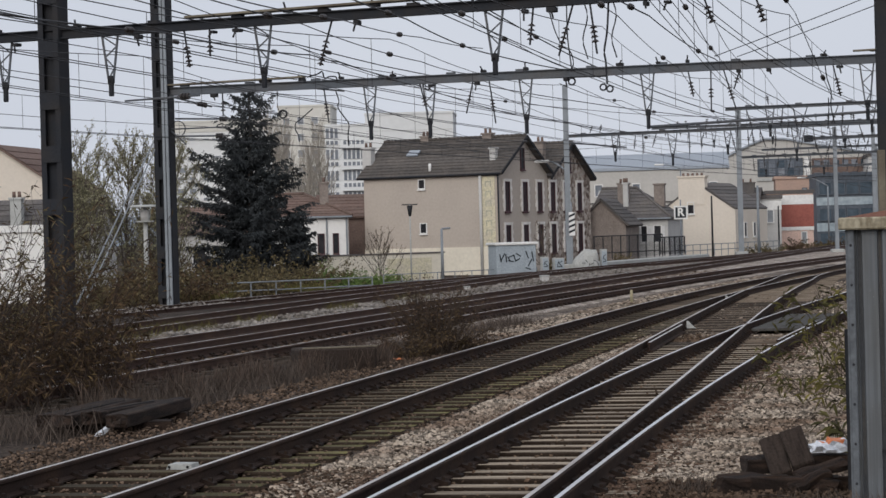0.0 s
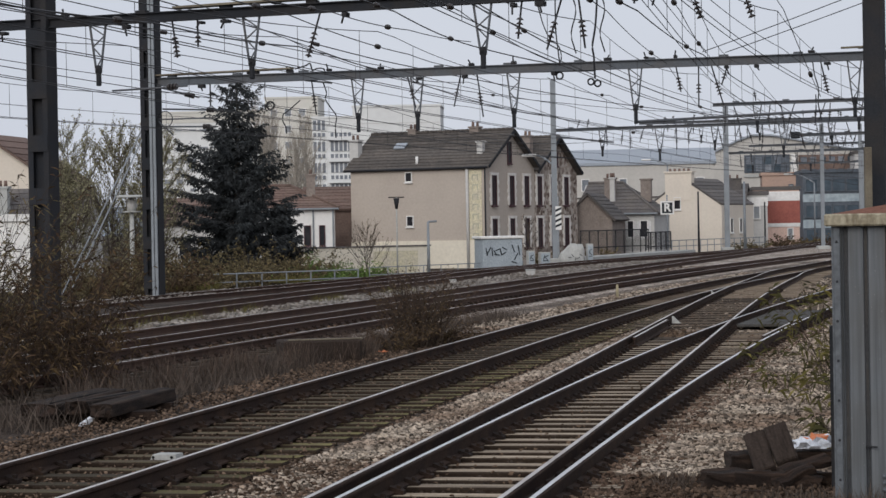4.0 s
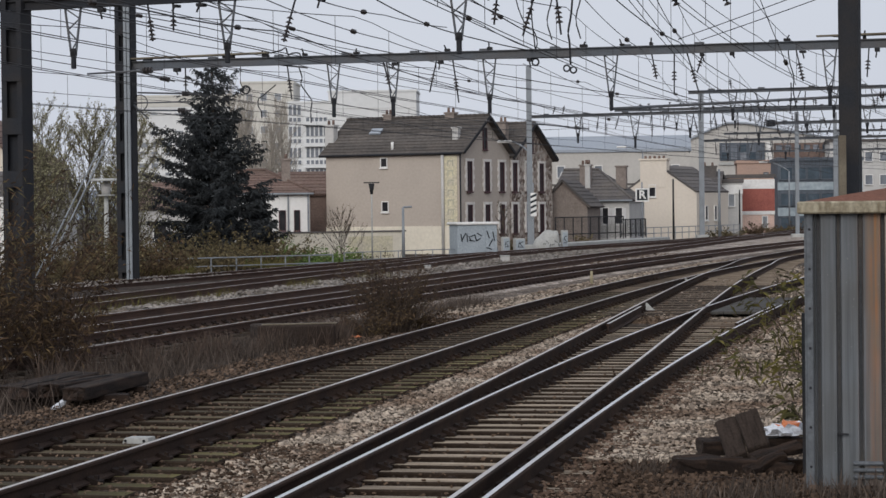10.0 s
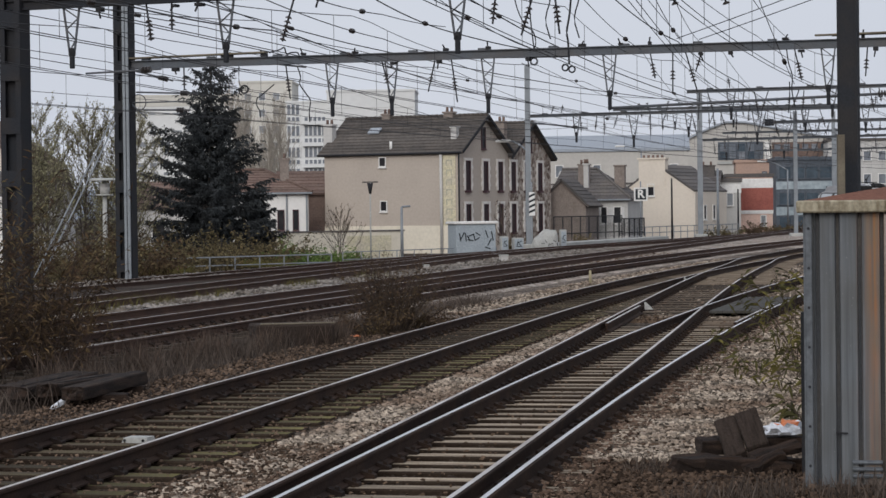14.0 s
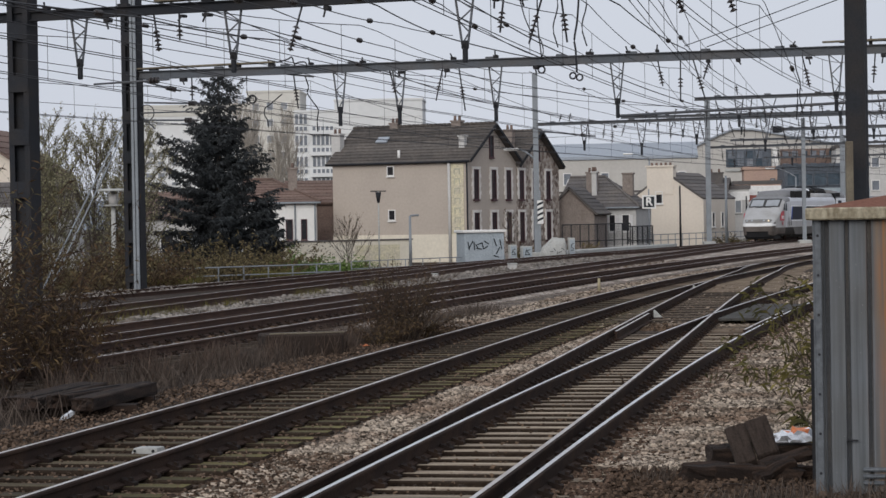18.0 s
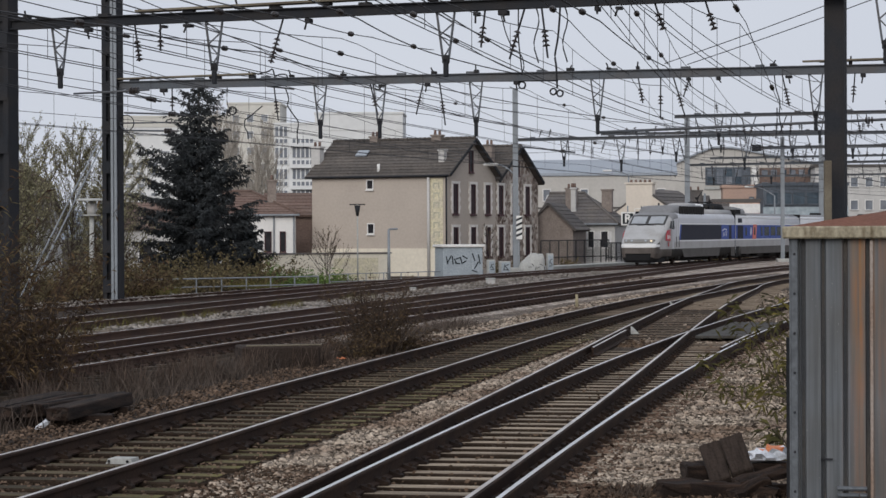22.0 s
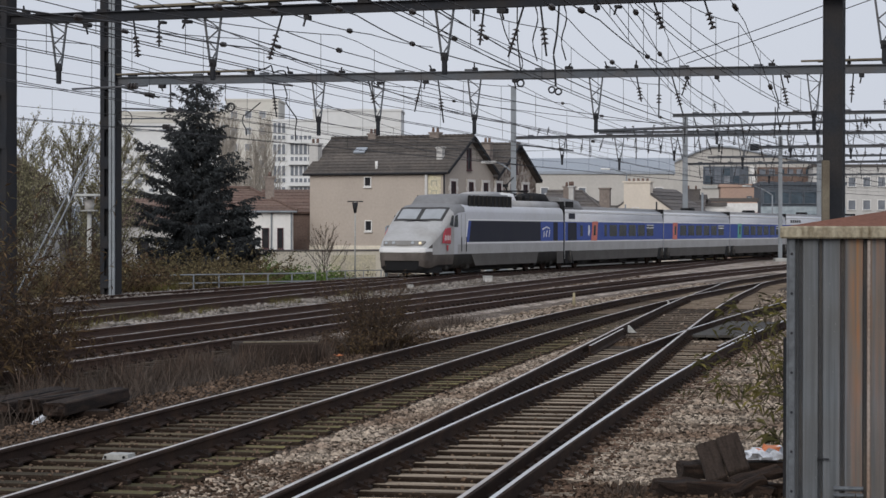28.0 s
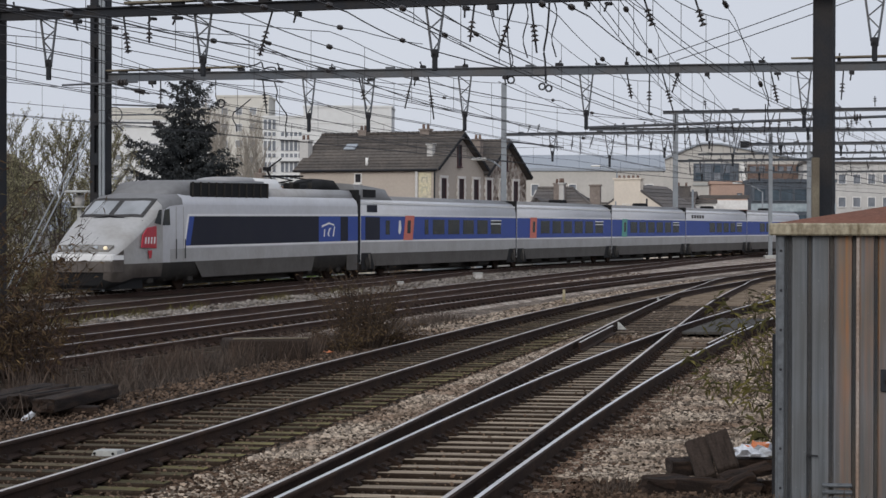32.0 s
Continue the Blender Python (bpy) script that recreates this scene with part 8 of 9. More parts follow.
def streaked_sheet():
    """Painted grey sheet with vertical grime and columns of rust that have run down from the roof."""
    m = bpy.data.materials.new("sheet_streaked")
    m.use_nodes = True
    nt = m.node_tree
    b = nt.nodes["Principled BSDF"]
    b.inputs["Roughness"].default_value, b.inputs["Specular IOR Level"].default_value = 0.62, 0.3

    def math_node(op, a, c, clamp=False):
        n = nt.nodes.new("ShaderNodeMath")
        n.operation, n.use_clamp = op, clamp
        for i, v in enumerate((a, c)):
            if isinstance(v, float):
                n.inputs[i].default_value = v
            else:
                nt.links.new(v, n.inputs[i])
        return n.outputs["Value"]

    def mix(f, a, c):
        n = nt.nodes.new("ShaderNodeMix")
        n.data_type = 'RGBA'
        nt.links.new(f, n.inputs["Factor"])
        for k, v in (("A", a), ("B", c)):
            if isinstance(v, tuple):
                n.inputs[k].default_value = (*v, 1)
            else:
                nt.links.new(v, n.inputs[k])
        return n.outputs["Result"]

    co = nt.nodes.new("ShaderNodeTexCoord")

    def cloud(sx, sz, detail=5, lo=0.35, hi=0.65):
        mp = nt.nodes.new("ShaderNodeMapping")
        mp.inputs["Scale"].default_value = (sx, 1.0, sz)
        nt.links.new(co.outputs["Object"], mp.inputs["Vector"])
        n = nt.nodes.new("ShaderNodeTexNoise")
        n.inputs["Scale"].default_value, n.inputs["Detail"].default_value = 1.0, detail
        nt.links.new(mp.outputs["Vector"], n.inputs["Vector"])
        r = nt.nodes.new("ShaderNodeMapRange")
        r.inputs["From Min"].default_value, r.inputs["From Max"].default_value = lo, hi
        nt.links.new(n.outputs["Fac"], r.inputs["Value"])
        return r.outputs["Result"]
    sp = nt.nodes.new("ShaderNodeSeparateXYZ")
    nt.links.new(co.outputs["Object"], sp.inputs["Vector"])
    ramp = nt.nodes.new("ShaderNodeValToRGB")
    cols = ((0.0, 0), (0.38, 0), (0.42, 0.3), (0.45, 0.05), (0.48, 0.55), (0.53, 1.0), (0.575, 0.55), (0.595, 0.1), (0.64, 0.7), (0.665, 0.1), (0.70, 0.5), (0.745, 0.4), (0.76, 0.1), (0.785, 1.0),
            (0.81, 0.75), (0.85, 0.15), (0.93, 0.3), (0.97, 0.9), (1.02, 0.1), (1.15, 0.6), (1.2, 0.05), (1.4, 0.5), (1.5, 0.05))
    els = ramp.color_ramp.elements
    while len(els) < len(cols):
        els.new(0.5)
    for e_, (x_, v_) in zip(els, cols):
        e_.position, e_.color = x_ / 1.75, (v_, v_, v_, 1)
    nt.links.new(math_node('DIVIDE', sp.outputs["X"], 1.75), ramp.inputs["Fac"])
    fade = nt.nodes.new("ShaderNodeMapRange")
    fade.inputs["From Min"].default_value, fade.inputs["From Max"].default_value = 0.5, 2.1
    fade.inputs["To Min"].default_value = 0.45
    nt.links.new(sp.outputs["Z"], fade.inputs["Value"])
    rust = math_node('MULTIPLY', math_node('MULTIPLY', ramp.outputs["Color"], cloud(30, 1.0, 6, 0.22, 0.55)), fade.outputs["Result"], True)
    base = mix(cloud(30, 0.9), (0.085, 0.094, 0.104), (0.148, 0.158, 0.17))
    base = mix(math_node('MULTIPLY', cloud(3.0, 1.6), 0.55), base, (0.085, 0.081, 0.074))
    base = mix(math_node('MULTIPLY', cloud(40, 34, 3, 0.68, 0.72), 0.5), base, (0.26, 0.26, 0.25))
    base = mix(rust, base, mix(cloud(34, 2.5), (0.31, 0.12, 0.028), (0.20, 0.13, 0.07)))
    nt.links.new(base, b.inputs["Base Color"])
    bp = nt.nodes.new("ShaderNodeBump")
    bp.inputs["Strength"].default_value, bp.inputs["Distance"].default_value = 0.25, 0.01
    nt.links.new(cloud(6, 5), bp.inputs["Height"])
    nt.links.new(bp.outputs["Normal"], b.inputs["Normal"])
    return m


M["sheet_streaked"] = streaked_sheet()
# Darker grey with brownish streaks for the groove floors
M["groove_dark"] = mat("groove_dark", (0.04, 0.042, 0.046), 0.8, second=(0.075, 0.065, 0.055), scale=3, streak=(1, 1, 0.4), amount=0.8)
M["strip_pale"] = mat("strip_pale", (0.33, 0.275, 0.24), 0.8, second=(0.19, 0.11, 0.065), scale=3, streak=(1, 1, 0.5), amount=0.8)
# the sheet metal cabinet, its front in the plane y = 0
cab = thing("equipment_cabinet", "grey ribbed sheet metal cabinet with rust streaks", "cabinet", at(2.955, 18.0, -0.28, -9.6))
CW, CD, CH = 1.75, 1.25, 2.30
bm = bmesh.new()
prof = [(0.0, 0.03)]
x = 0.055
prof += [(x, 0.03), (x + 0.006, 0.0)]
for s in (0.085, 0.245, 0.42, 0.60, 0.775, 0.955, 1.135, 1.315, 1.495, 1.66):
    prof += [(s - 0.022, 0.0), (s - 0.012, 0.028), (s + 0.012, 0.028), (s + 0.022, 0.0)]
prof += [(CW - 0.05, 0.0), (CW - 0.04, 0.03)]
prof += [(CW, 0.03), (CW, 0.09), (0.0, 0.09)]
prism(bm, prof, 0.02, CH, axis=2)
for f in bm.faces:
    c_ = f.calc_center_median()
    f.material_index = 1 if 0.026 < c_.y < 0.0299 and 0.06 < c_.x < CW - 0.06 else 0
part("front_panel", bm, [M["sheet_streaked"], M["groove_dark"]], cab, "grey ribbed front with orange rust runs")
for c_, s_ in (((-0.012, CD / 2, CH / 2), (0.03, CD, CH)), ((CW / 2, CD, CH / 2), (CW, 0.03, CH)), ((CW, CD / 2, CH / 2), (0.03, CD - 0.04, CH))):
    bm = bmesh.new()
    cuboid(bm, c_, s_)
    part("side_panel", bm, M["sheet_grey"], cab)
bm = bmesh.new()
cuboid(bm, (0.015, -0.005, CH / 2), (0.055, 0.03, CH), bevel=0.006)
post = part("corner_post", bm, M["sheet_grey"], cab)
for i in range(7):
    bm = bmesh.new()
    rod(bm, (0.015, -0.03, 0.25 + i * 0.32), (0.015, -0.018, 0.25 + i * 0.32), 0.011, seg=8)
    part("bolt", bm, M["steel_dark"], post)
bm = bmesh.new()
cuboid(bm, (0.628, -0.012, 1.2), (0.026, 0.03, 2.16), bevel=0.005)
part("cover_strip", bm, M["strip_pale"], cab, "pale worn vertical cover strip")
bm = bmesh.new()
cuboid(bm, (0.87, -0.012, 1.13), (0.12, 0.024, 0.18), bevel=0.006)
lock = part("lock_plate", bm, M["steel_dark"], cab)
bm = bmesh.new()
rod(bm, (0.86, -0.04, 1.12), (0.86, -0.02, 1.12), 0.02, seg=10)
part("lock", bm, M["rubber"], lock)
for i in range(3):
    bm = bmesh.new()
    cuboid(bm, (0.47, -0.012, 0.17 + i * 0.055), (0.24, 0.035, 0.022), Matrix.Rotation(radians(25), 4, 'X'), bevel=0.004)
    part("louvre", bm, M["sheet_grey"], cab)
bm = bmesh.new()
rod(bm, (0.235, -0.03, 0.52), (0.235, 0, 0.52), 0.012, seg=8)
bar(bm, (0.225, -0.025, 0.52), (0.315, -0.025, 0.515), 0.012)
part("latch", bm, M["steel_dark"], cab)
bm = bmesh.new()
cuboid(bm, (CW / 2, CD / 2, CH + 0.045), (CW + 0.16, CD + 0.16, 0.10), bevel=0.012)
part("roof_rim", bm, M["rim_paint"], cab, "flaking cream roof rim")
bm = bmesh.new()
a = [bm.verts.new(v) for v in ((-0.06, -0.06, CH + 0.09), (CW + 0.06, -0.06, CH + 0.09), (CW + 0.06, CD + 0.06, CH + 0.09), (-0.06, CD + 0.06, CH + 0.09))]
b = [bm.verts.new(v) for v in ((CW * 0.55, CD * 0.45, CH + 0.25), (CW * 0.62, CD * 0.55, CH + 0.25))]
for f in ((a[0], a[1], b[1], b[0]), (a[1], a[2], b[1]), (a[2], a[3], b[0], b[1]), (a[3], a[0], b[0]), (a[0], a[3], a[2], a[1])):
    bm.faces.new(f)
part("roof", bm, M["roof_rust"], cab, "rust-red pitched roof")
bm = bmesh.new()
cuboid(bm, (CW / 2, CD / 2, -0.02), (CW + 0.1, CD + 0.1, 0.1), bevel=0.02)
part("base_slab", bm, M["concrete"], cab)
bm = bmesh.new()
cuboid(bm, (-0.045, CD * 0.75, 0.75), (0.03, 0.1, 1.4))
part("back_post", bm, M["steel_dark"], cab)


def timber(label, m, l, w, h, group, splits=0, rough=1.0):
    """An old sleeper or an offcut of one, worn at the edges."""
    th = thing("old_sleeper", label, "timber", m, group=group)
    bm = bmesh.new()
    cuboid(bm, (0, 0, 0), (l, w, h), bevel=min(w, h) * 0.09)
    bmesh.ops.subdivide_edges(bm, edges=[e_ for e_ in bm.edges if e_.calc_length() > 0.06], cuts=3, use_grid_fill=True)
    k = l * 13.7 + w * 7.1
    for v in bm.verts:
        n1 = noise.noise_vector(v.co * 5.0 + Vector((k, 0, k)))
        n2 = noise.noise_vector(v.co * 17.0 + Vector((k, k, 0)))
        v.co += n1 * 0.014 * rough + n2 * 0.009 * rough
        if abs(v.co.x) > l * 0.46:
            v.co.x *= 1 + 0.10 * rough * noise.noise(Vector((k, v.co.y * 11, v.co.z * 11)))
    bm.normal_update()
    for f in bm.faces:
        if abs(f.normal.x) > 0.9:
            f.material_index = 1
    part("beam", bm, [M["timber"], M["timber_end"]], th)
    for i in range(splits):
        bm = bmesh.new()
        cuboid(bm, (l * 0.05 * (i - 1), w * (0.28 * i - 0.25), h / 2), (l * 0.8, 0.012, 0.02))
        part("crack", bm, M["rubber"], th)
    return th


G1 = "sleepers in a heap beside the line"
timber("dark weathered sleeper lying in the heap", pose(-4.97, 28.0, -0.06, 2, 0, 79), 2.6, 0.42, 0.15, G1, 1)
timber("dark weathered sleeper lying in the heap", pose(-4.50, 27.8, -0.05, -2, 1, 78), 2.3, 0.30, 0.15, G1, 1)
timber("dark weathered sleeper lying in the heap", pose(-4.19, 27.75, -0.06, 1, 0, 80), 2.6, 0.26, 0.16, G1)
timber("dark weathered sleeper at the bottom of the heap", pose(-4.62, 27.3, -0.2, 0, 0, 8), 1.5, 0.25, 0.14, G1)
timber("dark weathered sleeper at the bottom of the heap", pose(-4.55, 28.6, -0.2, 0, 0, 5), 1.4, 0.25, 0.14, G1)
wt = thing("litter", "scrap of white plastic on the sleepers", "litter", pose(-4.64, 26.45, -0.22, 20, 30, 40) @ Matrix.Diagonal((0.8, 0.8, 1.2, 1)))
bm = bmesh.new()
for i in range(5):
    cuboid(bm, (0.02 * i, 0.01 * math.sin(i * 2), 0.025 * i), (0.05, 0.05, 0.05), Matrix.Rotation(i * 0.7, 4, 'Y'))
bmesh.ops.remove_doubles(bm, verts=bm.verts[:], dist=0.02)
part("scrap", bm, M["bag_white"], wt)
for x, y, key, lb in ((-2.12, 39.3, "bag_white", "white paper scrap on the soil strip"), (-2.0, 39.6, "bag_white", "white paper scrap on the soil strip"), (-1.58, 40.4, "bag_orange", "red wrapper among the stones")):
    sc_ = thing("litter", lb, "litter", at(x, y, -0.25, x * 90))
    bm = bmesh.new()
    bmesh.ops.create_grid(bm, x_segments=4, y_segments=3, size=0.07)
    for v in bm.verts:
        v.co.z = 0.06 + 0.05 * noise.noise(v.co * 30 + Vector((x, y, 0)))
    bmesh.ops.solidify(bm, geom=bm.faces[:], thickness=0.006)
    part("scrap", bm, M[key], sc_)
G2 = "broken timbers beside the cabinet"
tb = thing("old_sleeper", "two square-cut sleeper ends tilted on the pile", "timber", pose(2.61, 19.42, 0.055, 40, -17, -4), group=G2)
for i, (x0, l0) in enumerate(((-0.097, 0.185), (0.098, 0.19))):
    bm = bmesh.new()
    cuboid(bm, (x0, 0.006 * i, 0.008 * i), (l0, 0.46, 0.15), bevel=0.012)
    bmesh.ops.subdivide_edges(bm, edges=[e_ for e_ in bm.edges if e_.calc_length() > 0.06], cuts=3, use_grid_fill=True)
    for v in bm.verts:
        v.co += noise.noise_vector(v.co * 6.0 + Vector((i, 3, 0))) * 0.012 + noise.noise_vector(v.co * 22.0) * 0.005
    part("block", bm, M["timber_end"], tb)
timber("dark broken sleeper lying flat", pose(2.27, 19.15, -0.16, 4, 2, 8), 0.62, 0.24, 0.17, G2, rough=2.0)
timber("dark broken sleeper lying flat", pose(2.62, 19.05, -0.17, 0, 3, -12), 0.75, 0.22, 0.16, G2, rough=2.0)
timber("dark broken sleeper end", pose(2.36, 19.6, -0.03, 8, 0, 12), 0.24, 0.2, 0.13, G2, rough=1.5)
timber("reddish broken plank across the pile", pose(2.86, 19.15, -0.04, 18, -14, 16), 0.48, 0.15, 0.06, G2, rough=2.0)
timber("dark splintered plank across the pile", pose(2.75, 18.95, -0.1, 25, -20, 10), 0.38, 0.12, 0.06, G2, rough=2.0)
timber("dark sleeper behind the pile", pose(3.2, 20.6, -0.13, 0, 0, -3), 0.62, 0.26, 0.14, G2)
timber("dark low sleeper under the pile", pose(2.95, 19.35, -0.19, 0, 0, -5), 0.6, 0.22, 0.14, G2, rough=1.6)
timber("thin weathered plank in the dry grass", pose(2.5, 18.5, -0.2, 0, 3, -6), 0.55, 0.05, 0.03, G2)
timber("thin weathered plank in the dry grass", pose(2.25, 18.4, -0.23, 0, -1, 5), 0.6, 0.045, 0.03, G2)
bag = thing("plastic_bag", "crumpled white plastic bag with an orange print", "bag", at(3.17, 20.55, 0.0))
bm = bmesh.new()
bmesh.ops.create_icosphere(bm, subdivisions=3, radius=0.2)
for v in bm.verts:
    k = 0.75 + 0.5 * noise.noise(v.co * 9) + 0.3 * noise.noise(v.co * 21)
    v.co = Vector((v.co.x * 1.15 * k, v.co.y * k, max(v.co.z * 0.62 * k, -0.03)))
for f in bm.faces:
    c = f.calc_center_median()
    f.material_index = 1 if c.z > 0.06 and c.y < 0.02 and -0.1 < c.x < 0.09 else 0
part("bag", bm, [M["bag_white"], M["bag_orange"]], bag)

# the white box between the rails of the mossy track
bx = thing("track_magnet", "small white metal box between the rails", "track device", at(-3.02, 22.0, -0.2, -12))
bm = bmesh.new()
prism(bm, [(-0.145, 0.0), (0.145, 0.0), (0.125, 0.07), (-0.11, 0.07)], -0.11, 0.11, axis=1)
part("cover", bm, M["concrete"], bx)
bm = bmesh.new()
cuboid(bm, (-0.02, 0, -0.04), (0.3, 0.2, 0.09))
part("mount", bm, M["steel_dark"], bx)
for s in (-0.1, 0.09):
    bm = bmesh.new()
    rod(bm, (s, -0.125, 0.045), (s, -0.115, 0.045), 0.014, seg=8)
    part("bolt", bm, M["rubber"], bx)

# check rails, frog, point levers and slabs in the turnout
for f0, y, off, label in ((A_line, 48.7, -0.6, "pale painted rail stop beside the crossover"), (L_line, 65.4, 0.92, "pale painted rail stop on the main line")):
    a_ = heading(f0, y)
    st = thing("rail_stop", label, "track device", at(f0(y) + off, y, -0.16, -math.degrees(a_)))
    bm = bmesh.new()
    prism(bm, [(-0.06, 0.0), (0.13, 0.0), (-0.03, 0.16), (-0.06, 0.16)], -0.03, 0.03, axis=1)
    part("wedge", bm, M["concrete"], st)
for f0, y0, y1, off in ((B_line, 40, 47, 0.62), (A_line, 40, 47, -0.62)):
    ck = thing("check_rail", "worn check rail inside the running rail", "rail", group="check rails")
    part("rail", rail_mesh(f0, off, y0, y1, 0.5), [M["rail_side"], M["rail_dull"]], ck)
sl = thing("crossing_slab", "worn grey boarding between the rails of the turnout", "boarding", at(B_line(47) - 0.02, 47, -0.1, -math.degrees(heading(B_line, 47))))
for i in range(4):
    bm = bmesh.new()
    cuboid(bm, (-0.42 + 0.28 * i, 2.2, 0), (0.27, 7.0, 0.06), bevel=0.01)
    part("board", bm, M["board_worn"], sl)
sl = thing("old_slab", "dark weathered concrete box in the dead grass", "slab", at(-2.62, 38.6, -0.3, 14))
bm = bmesh.new()
cuboid(bm, (0, 0, 0.22), (1.35, 0.9, 0.44), bevel=0.03)
part("slab", bm, M["timber_end"], sl)
bm = bmesh.new()
cuboid(bm, (0.05, -0.38, 0.455), (1.3, 0.07, 0.03), bevel=0.01)
part("rim", bm, M["steel_worn"], sl, "pale worn rim")


# ---- fastenings and loose stone ----
M["chair_iron"] = mat("chair_iron", (0.021, 0.015, 0.013), 0.85, second=(0.055, 0.033, 0.022), scale=2, spec=0.12)


def clips(f, off, y0, y1, spacing, z=-0.15):
    """Chairs and screws that hold a rail to each sleeper."""
    vs, fs = [], []
    y = y0
    while y < y1:
        a = heading(f, y)
        c, s = math.cos(a), math.sin(a)
        for side in (-1, 1):
            for (u0, u1), (v0, v1), w0, (wa, wb) in (((0.03, 0.15), (-0.055, 0.055), -0.03, (0.042, 0.002)), ((0.085, 0.12), (-0.02, 0.02), 0.0, (0.05, 0.044))):
                b = len(vs)
                for u, wt in ((u0, wa), (u1, wb)):
                    for v in (v0, v1):
                        for w in (w0, wt):
                            uu = off + side * u
                            vs.append((f(y) + uu * c + v * s, y - uu * s + v * c, z + w))
                fs += [(b, b + 1, b + 3, b + 2), (b + 4, b + 6, b + 7, b + 5), (b, b + 4, b + 5, b + 1), (b + 2, b + 3, b + 7, b + 6), (b + 1, b + 5, b + 7, b + 3)]
        y += spacing * math.cos(a)
    return mesh_from(vs, fs)


for f0, y0, y1, gap in ((L_line, 8.2, 70, 0.6), (B_line, 8.2, 70, 0.59), (A_line, 12.2, 70, 0.59), (C2_line, 30.2, 100, 0.6)):
    for off in (-0.7525, 0.7525):
        tagged(part("rail_fastenings", clips(f0, off, y0, y1, gap), M["chair_iron"]), "rusty chairs and screws holding a rail", "fastening", kind="stuff")

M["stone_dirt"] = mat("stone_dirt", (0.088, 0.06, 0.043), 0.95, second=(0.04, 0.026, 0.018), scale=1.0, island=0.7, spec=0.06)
M["stone_dark"] = mat("stone_dark", (0.045, 0.034, 0.027), 0.95, second=(0.025, 0.019, 0.015), scale=1.0, island=0.6, spec=0.05)
ICO = [(0.6, 0.6, 0.7), (-0.6, 0.6, 0.7), (-0.6, -0.6, 0.7), (0.6, -0.6, 0.7), (0.8, 0.8, -0.6), (-0.8, 0.8, -0.6), (-0.8, -0.8, -0.6), (0.8, -0.8, -0.6)]
ICF = [(0, 1, 2, 3), (4, 5, 1, 0), (5, 6, 2, 1), (6, 7, 3, 2), (7, 4, 0, 3)]


def stones(name, label, count, place, size, seed, material):
    """Loose broken stones, each of its own shape."""
    rng = np.random.default_rng(seed)
    base = np.array(ICO)
    faces = np.array(ICF)
    pts = place(rng, count)
    n = len(pts)
    sc = (size[0] + (size[1] - size[0]) * rng.random((n, 1, 1)) ** 1.5) * rng.uniform(0.55, 1.35, (n, 1, 3))
    sc[:, :, 2] *= 0.55
    shape = base[None] * (1 + rng.uniform(-0.5, 0.5, (n, len(base), 3)))
    ang = rng.uniform(0, 6.283, n)
    til = rng.uniform(-0.9, 0.9, n)
    ca, sa, ct, st_ = np.cos(ang), np.sin(ang), np.cos(til), np.sin(til)
    v = shape * sc
    x, y, z = v[..., 0], v[..., 1], v[..., 2]
    y, z = y * ct[:, None] - z * st_[:, None], y * st_[:, None] + z * ct[:, None]
    x, y = x * ca[:, None] - y * sa[:, None], x * sa[:, None] + y * ca[:, None]
    verts = np.stack([x, y, z], -1) + pts[:, None, :]
    fs = faces[None] + (np.arange(n) * len(base))[:, None, None]
    me = bpy.data.meshes.new(name)
    vv, ff = verts.reshape(-1, 3), fs.reshape(-1, 4)
    me.vertices.add(len(vv))
    me.vertices.foreach_set("co", vv.ravel())
    me.loops.add(ff.size)
    me.loops.foreach_set("vertex_index", ff.ravel().astype(np.int32))
    me.polygons.add(len(ff))
    me.polygons.foreach_set("loop_start", (np.arange(len(ff)) * 4).astype(np.int32))
    me.update(calc_edges=True)
    me.validate()
    return tagged(part(name, me, material), label, "ballast", kind="stuff")


def vec(f):
    return np.vectorize(lambda y: f(float(y)))


LV, BV, AV = vec(L_line), vec(B_line), vec(A_line)


def between(fa, fb, y0, y1, z, power=1.6):
    """Places between two lines, denser towards the near end."""
    def place(rng, n):
        y = y0 + (y1 - y0) * rng.random(n) ** power
        a, b = fa(y), fb(y)
        x = a + (b - a) * rng.random(n)
        return np.stack([x, y, z + rng.uniform(-0.035, 0.02, n)], -1)
    return place


stones("loose_ballast", "pale crushed stone between two near tracks", 46000, between(lambda y: LV(y) + 1.55, lambda y: AV(y) - 0.85, 14.5, 46, -0.19, 1.8), (0.012, 0.034), 1, M["stone"])
stones("loose_ballast", "pale crushed stone beside the bright track", 42000, between(lambda y: BV(y) + 1.0, lambda y: BV(y) + 3.2, 19.9, 46, -0.20, 1.7), (0.015, 0.036), 2, M["stone"])
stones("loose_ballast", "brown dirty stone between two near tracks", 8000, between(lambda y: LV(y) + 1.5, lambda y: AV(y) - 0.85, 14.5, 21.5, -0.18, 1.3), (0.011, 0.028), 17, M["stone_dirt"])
stones("loose_ballast", "brown crushed stone between mossy sleepers", 9000, between(lambda y: LV(y) - 0.68, lambda y: LV(y) + 0.68, 16, 60, -0.225), (0.014, 0.03), 3, M["stone_soil"])
stones("loose_ballast", "brown crushed stone at the edge of the soil strip", 12000, between(lambda y: LV(y) - 2.6, lambda y: LV(y) - 0.9, 18, 52, -0.21), (0.013, 0.03), 4, M["stone_soil"])
stones("loose_ballast", "dark crushed stone between pale sleepers", 7000, between(lambda y: BV(y) - 0.66, lambda y: BV(y) + 0.66, 14.5, 40, -0.225), (0.016, 0.028), 5, M["stone_dark"])

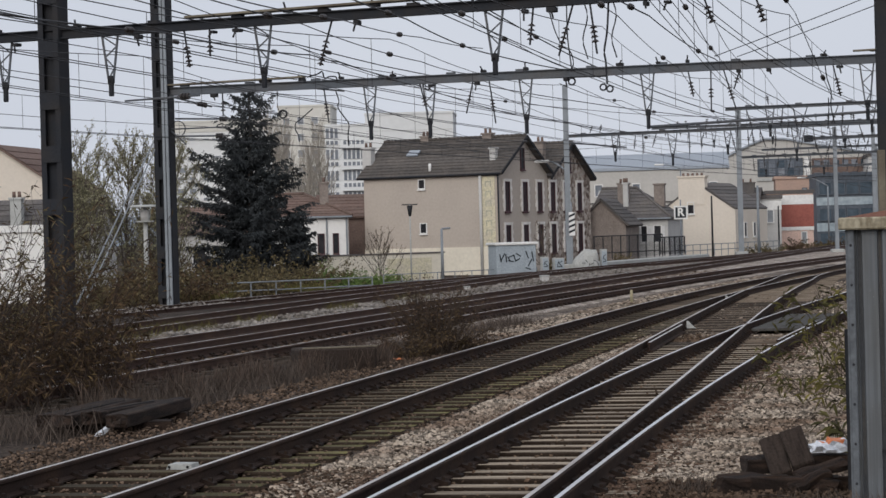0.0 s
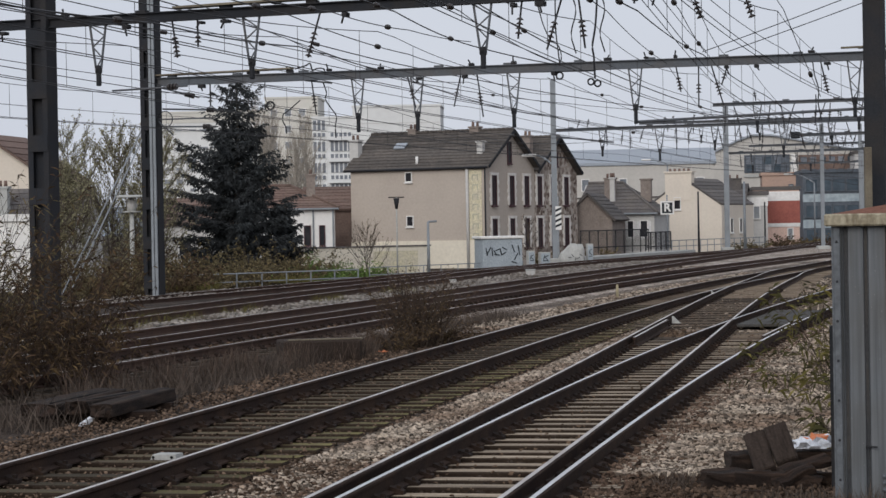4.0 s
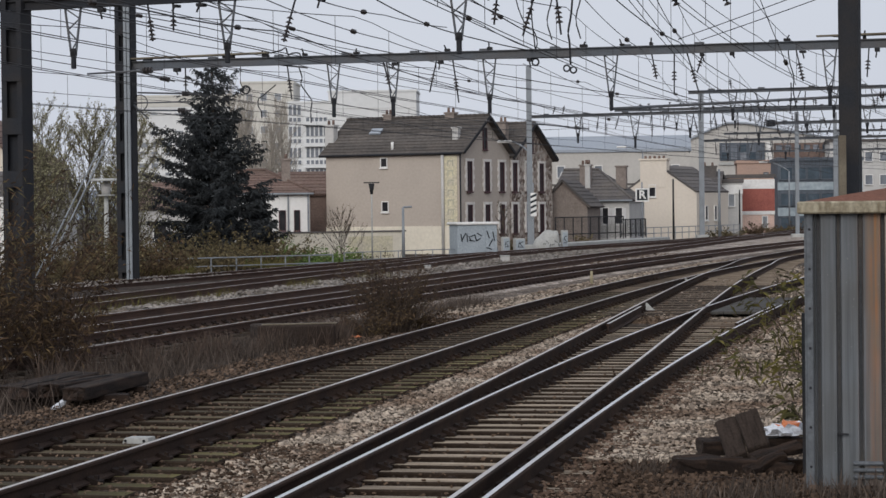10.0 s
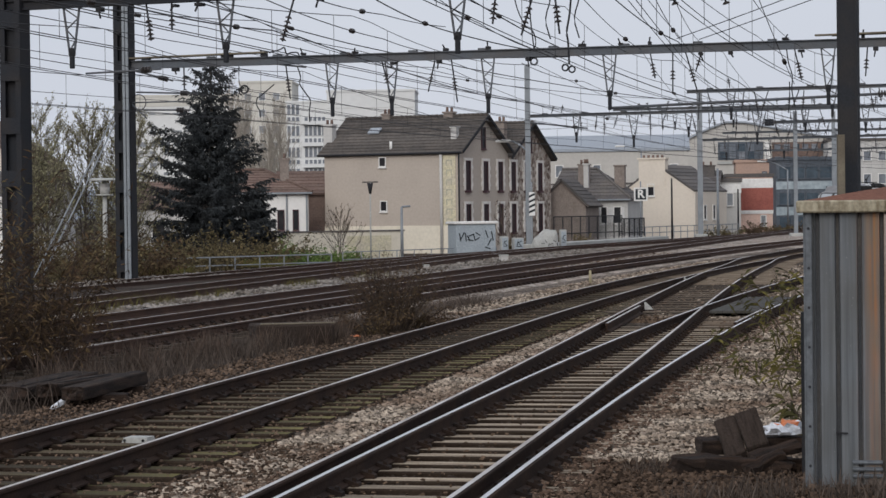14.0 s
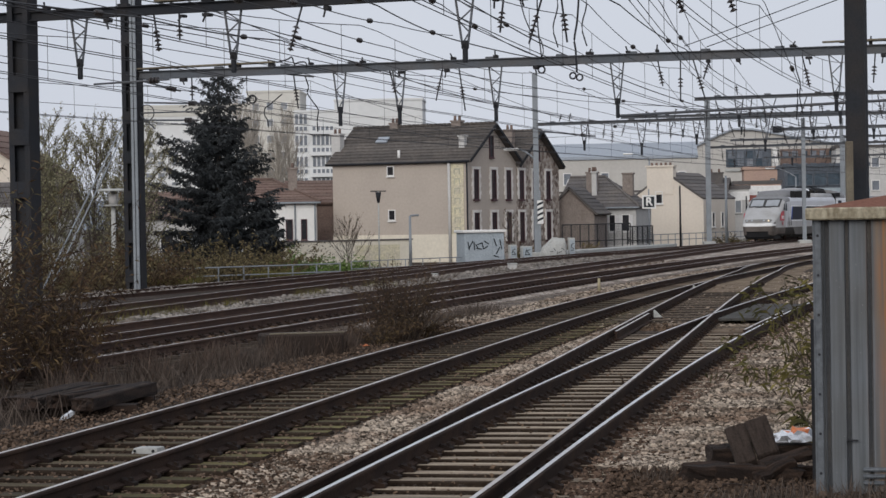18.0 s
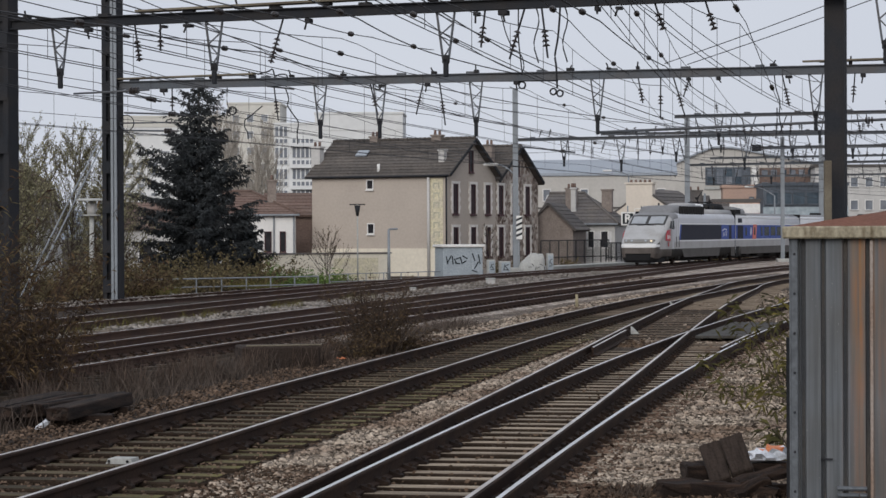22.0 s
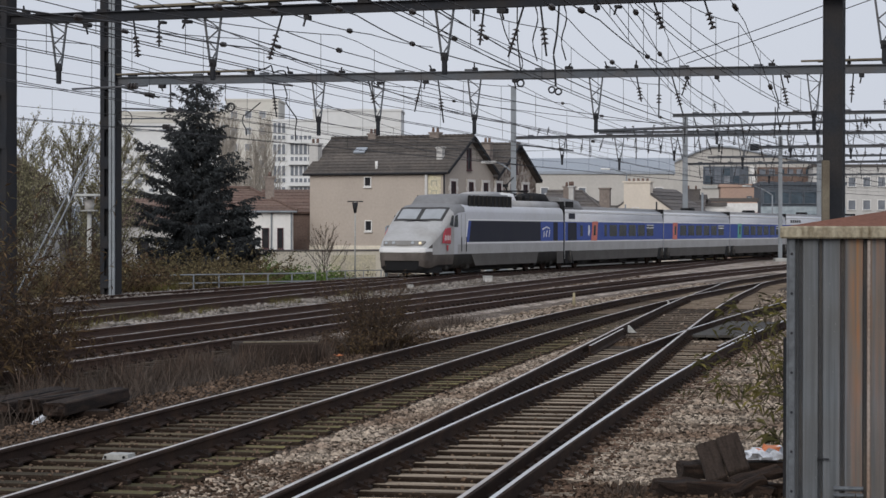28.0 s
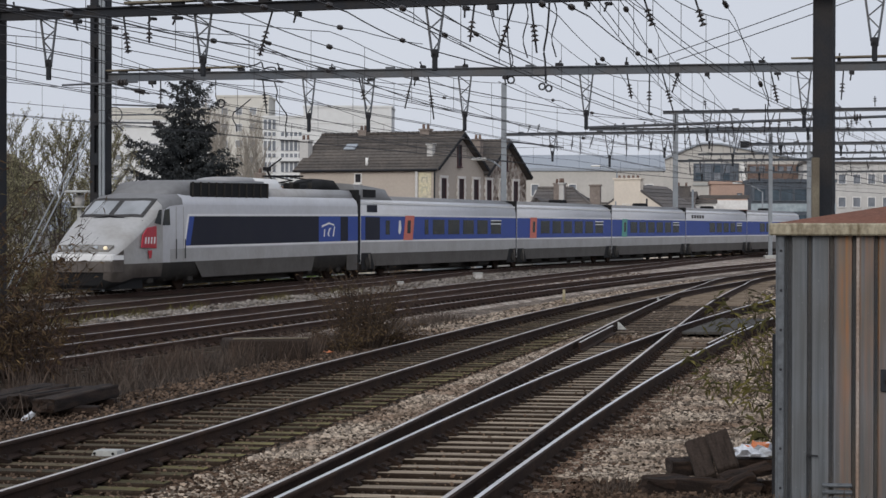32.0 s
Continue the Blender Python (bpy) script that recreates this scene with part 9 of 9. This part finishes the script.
stones("loose_ballast", "scattered stones lying on the mossy sleepers", 7500, between(lambda y: LV(y) - 1.3, lambda y: LV(y) + 1.5, 15, 55, -0.182, 1.5), (0.009, 0.022), 15, M["stone_soil"])
stones("loose_ballast", "few stones lying on the pale sleepers", 800, between(lambda y: BV(y) - 0.7, lambda y: BV(y) + 0.7, 15, 44, -0.17, 1.3), (0.011, 0.024), 16, M["stone_brown"])
M["stone_white"] = mat("stone_white", (0.25, 0.225, 0.20), 0.95, second=(0.08, 0.06, 0.045), scale=0.35, amount=0.9, island=0.5, spec=0.1)
DV, CV = vec(D_line), vec(C1_line)
stones("loose_ballast", "pale fresh stone between two far tracks", 7000, between(lambda y: DV(y) + 1.0, lambda y: CV(y) - 0.8, 44, 125, -0.16, 1.0), (0.025, 0.07), 6, M["stone_white"])
EV = vec(E_line)
stones("loose_ballast", "pale stone along the shoulder of the outermost track", 3500, between(lambda y: EV(y) - 2.0, lambda y: EV(y) - 0.95, 44, 120, -0.16, 1.0), (0.03, 0.08), 18, M["stone_white"])
stones("loose_ballast", "pale stone between the rails of the outermost track", 2500, between(lambda y: EV(y) - 0.6, lambda y: EV(y) + 0.6, 44, 120, -0.16, 1.0), (0.025, 0.06), 19, M["stone_white"])
stones("loose_ballast", "brown crushed stone around the turnout", 7000, between(lambda y: AV(y) - 0.7, lambda y: AV(y) + 0.7, 44, 70, -0.215, 1.2), (0.025, 0.05), 7, M["stone_brown"])
stones("loose_ballast", "mixed crushed stone between two far tracks", 9000, between(lambda y: CV(y) - 0.7, lambda y: CV(y) + 3.2, 40, 110, -0.20, 1.2), (0.03, 0.06), 8, M["stone_brown"])

M["stone_rust"] = mat("stone_rust", (0.145, 0.098, 0.072), 0.95, second=(0.07, 0.045, 0.032), scale=1.2, amount=0.9, island=0.7, spec=0.08)
stones("loose_ballast", "rust-stained stone at the sleeper ends of the bright track", 9000, between(lambda y: BV(y) + 0.84, lambda y: BV(y) + 1.25, 14.5, 46, -0.19, 1.8), (0.012, 0.03), 9, M["stone_rust"])
stones("loose_ballast", "rust-stained stone beside the crossover rail", 9000, between(lambda y: AV(y) - 1.25, lambda y: AV(y) - 0.82, 14.5, 46, -0.185, 1.8), (0.012, 0.028), 10, M["stone_rust"])
stones("loose_ballast", "mixed crushed stone beyond the turnout", 16000, between(lambda y: LV(y) + 0.9, lambda y: BV(y) + 2.6, 45, 85, -0.212, 1.2), (0.022, 0.045), 11, M["stone"])
stones("loose_ballast", "dark mossy stone at the sleeper ends of the mossy track", 8000, between(lambda y: LV(y) + 0.84, lambda y: LV(y) + 1.75, 15, 50, -0.222, 1.6), (0.014, 0.03), 12, M["stone_soil"])
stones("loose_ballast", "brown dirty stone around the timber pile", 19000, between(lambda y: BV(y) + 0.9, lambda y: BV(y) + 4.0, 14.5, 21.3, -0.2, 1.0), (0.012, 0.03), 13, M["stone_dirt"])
stones("loose_ballast", "brown crushed stone beside the mossy track", 9000, between(lambda y: LV(y) - 2.6, lambda y: LV(y) - 0.9, 48, 95, -0.19, 1.2), (0.025, 0.05), 14, M["stone"])


motions()
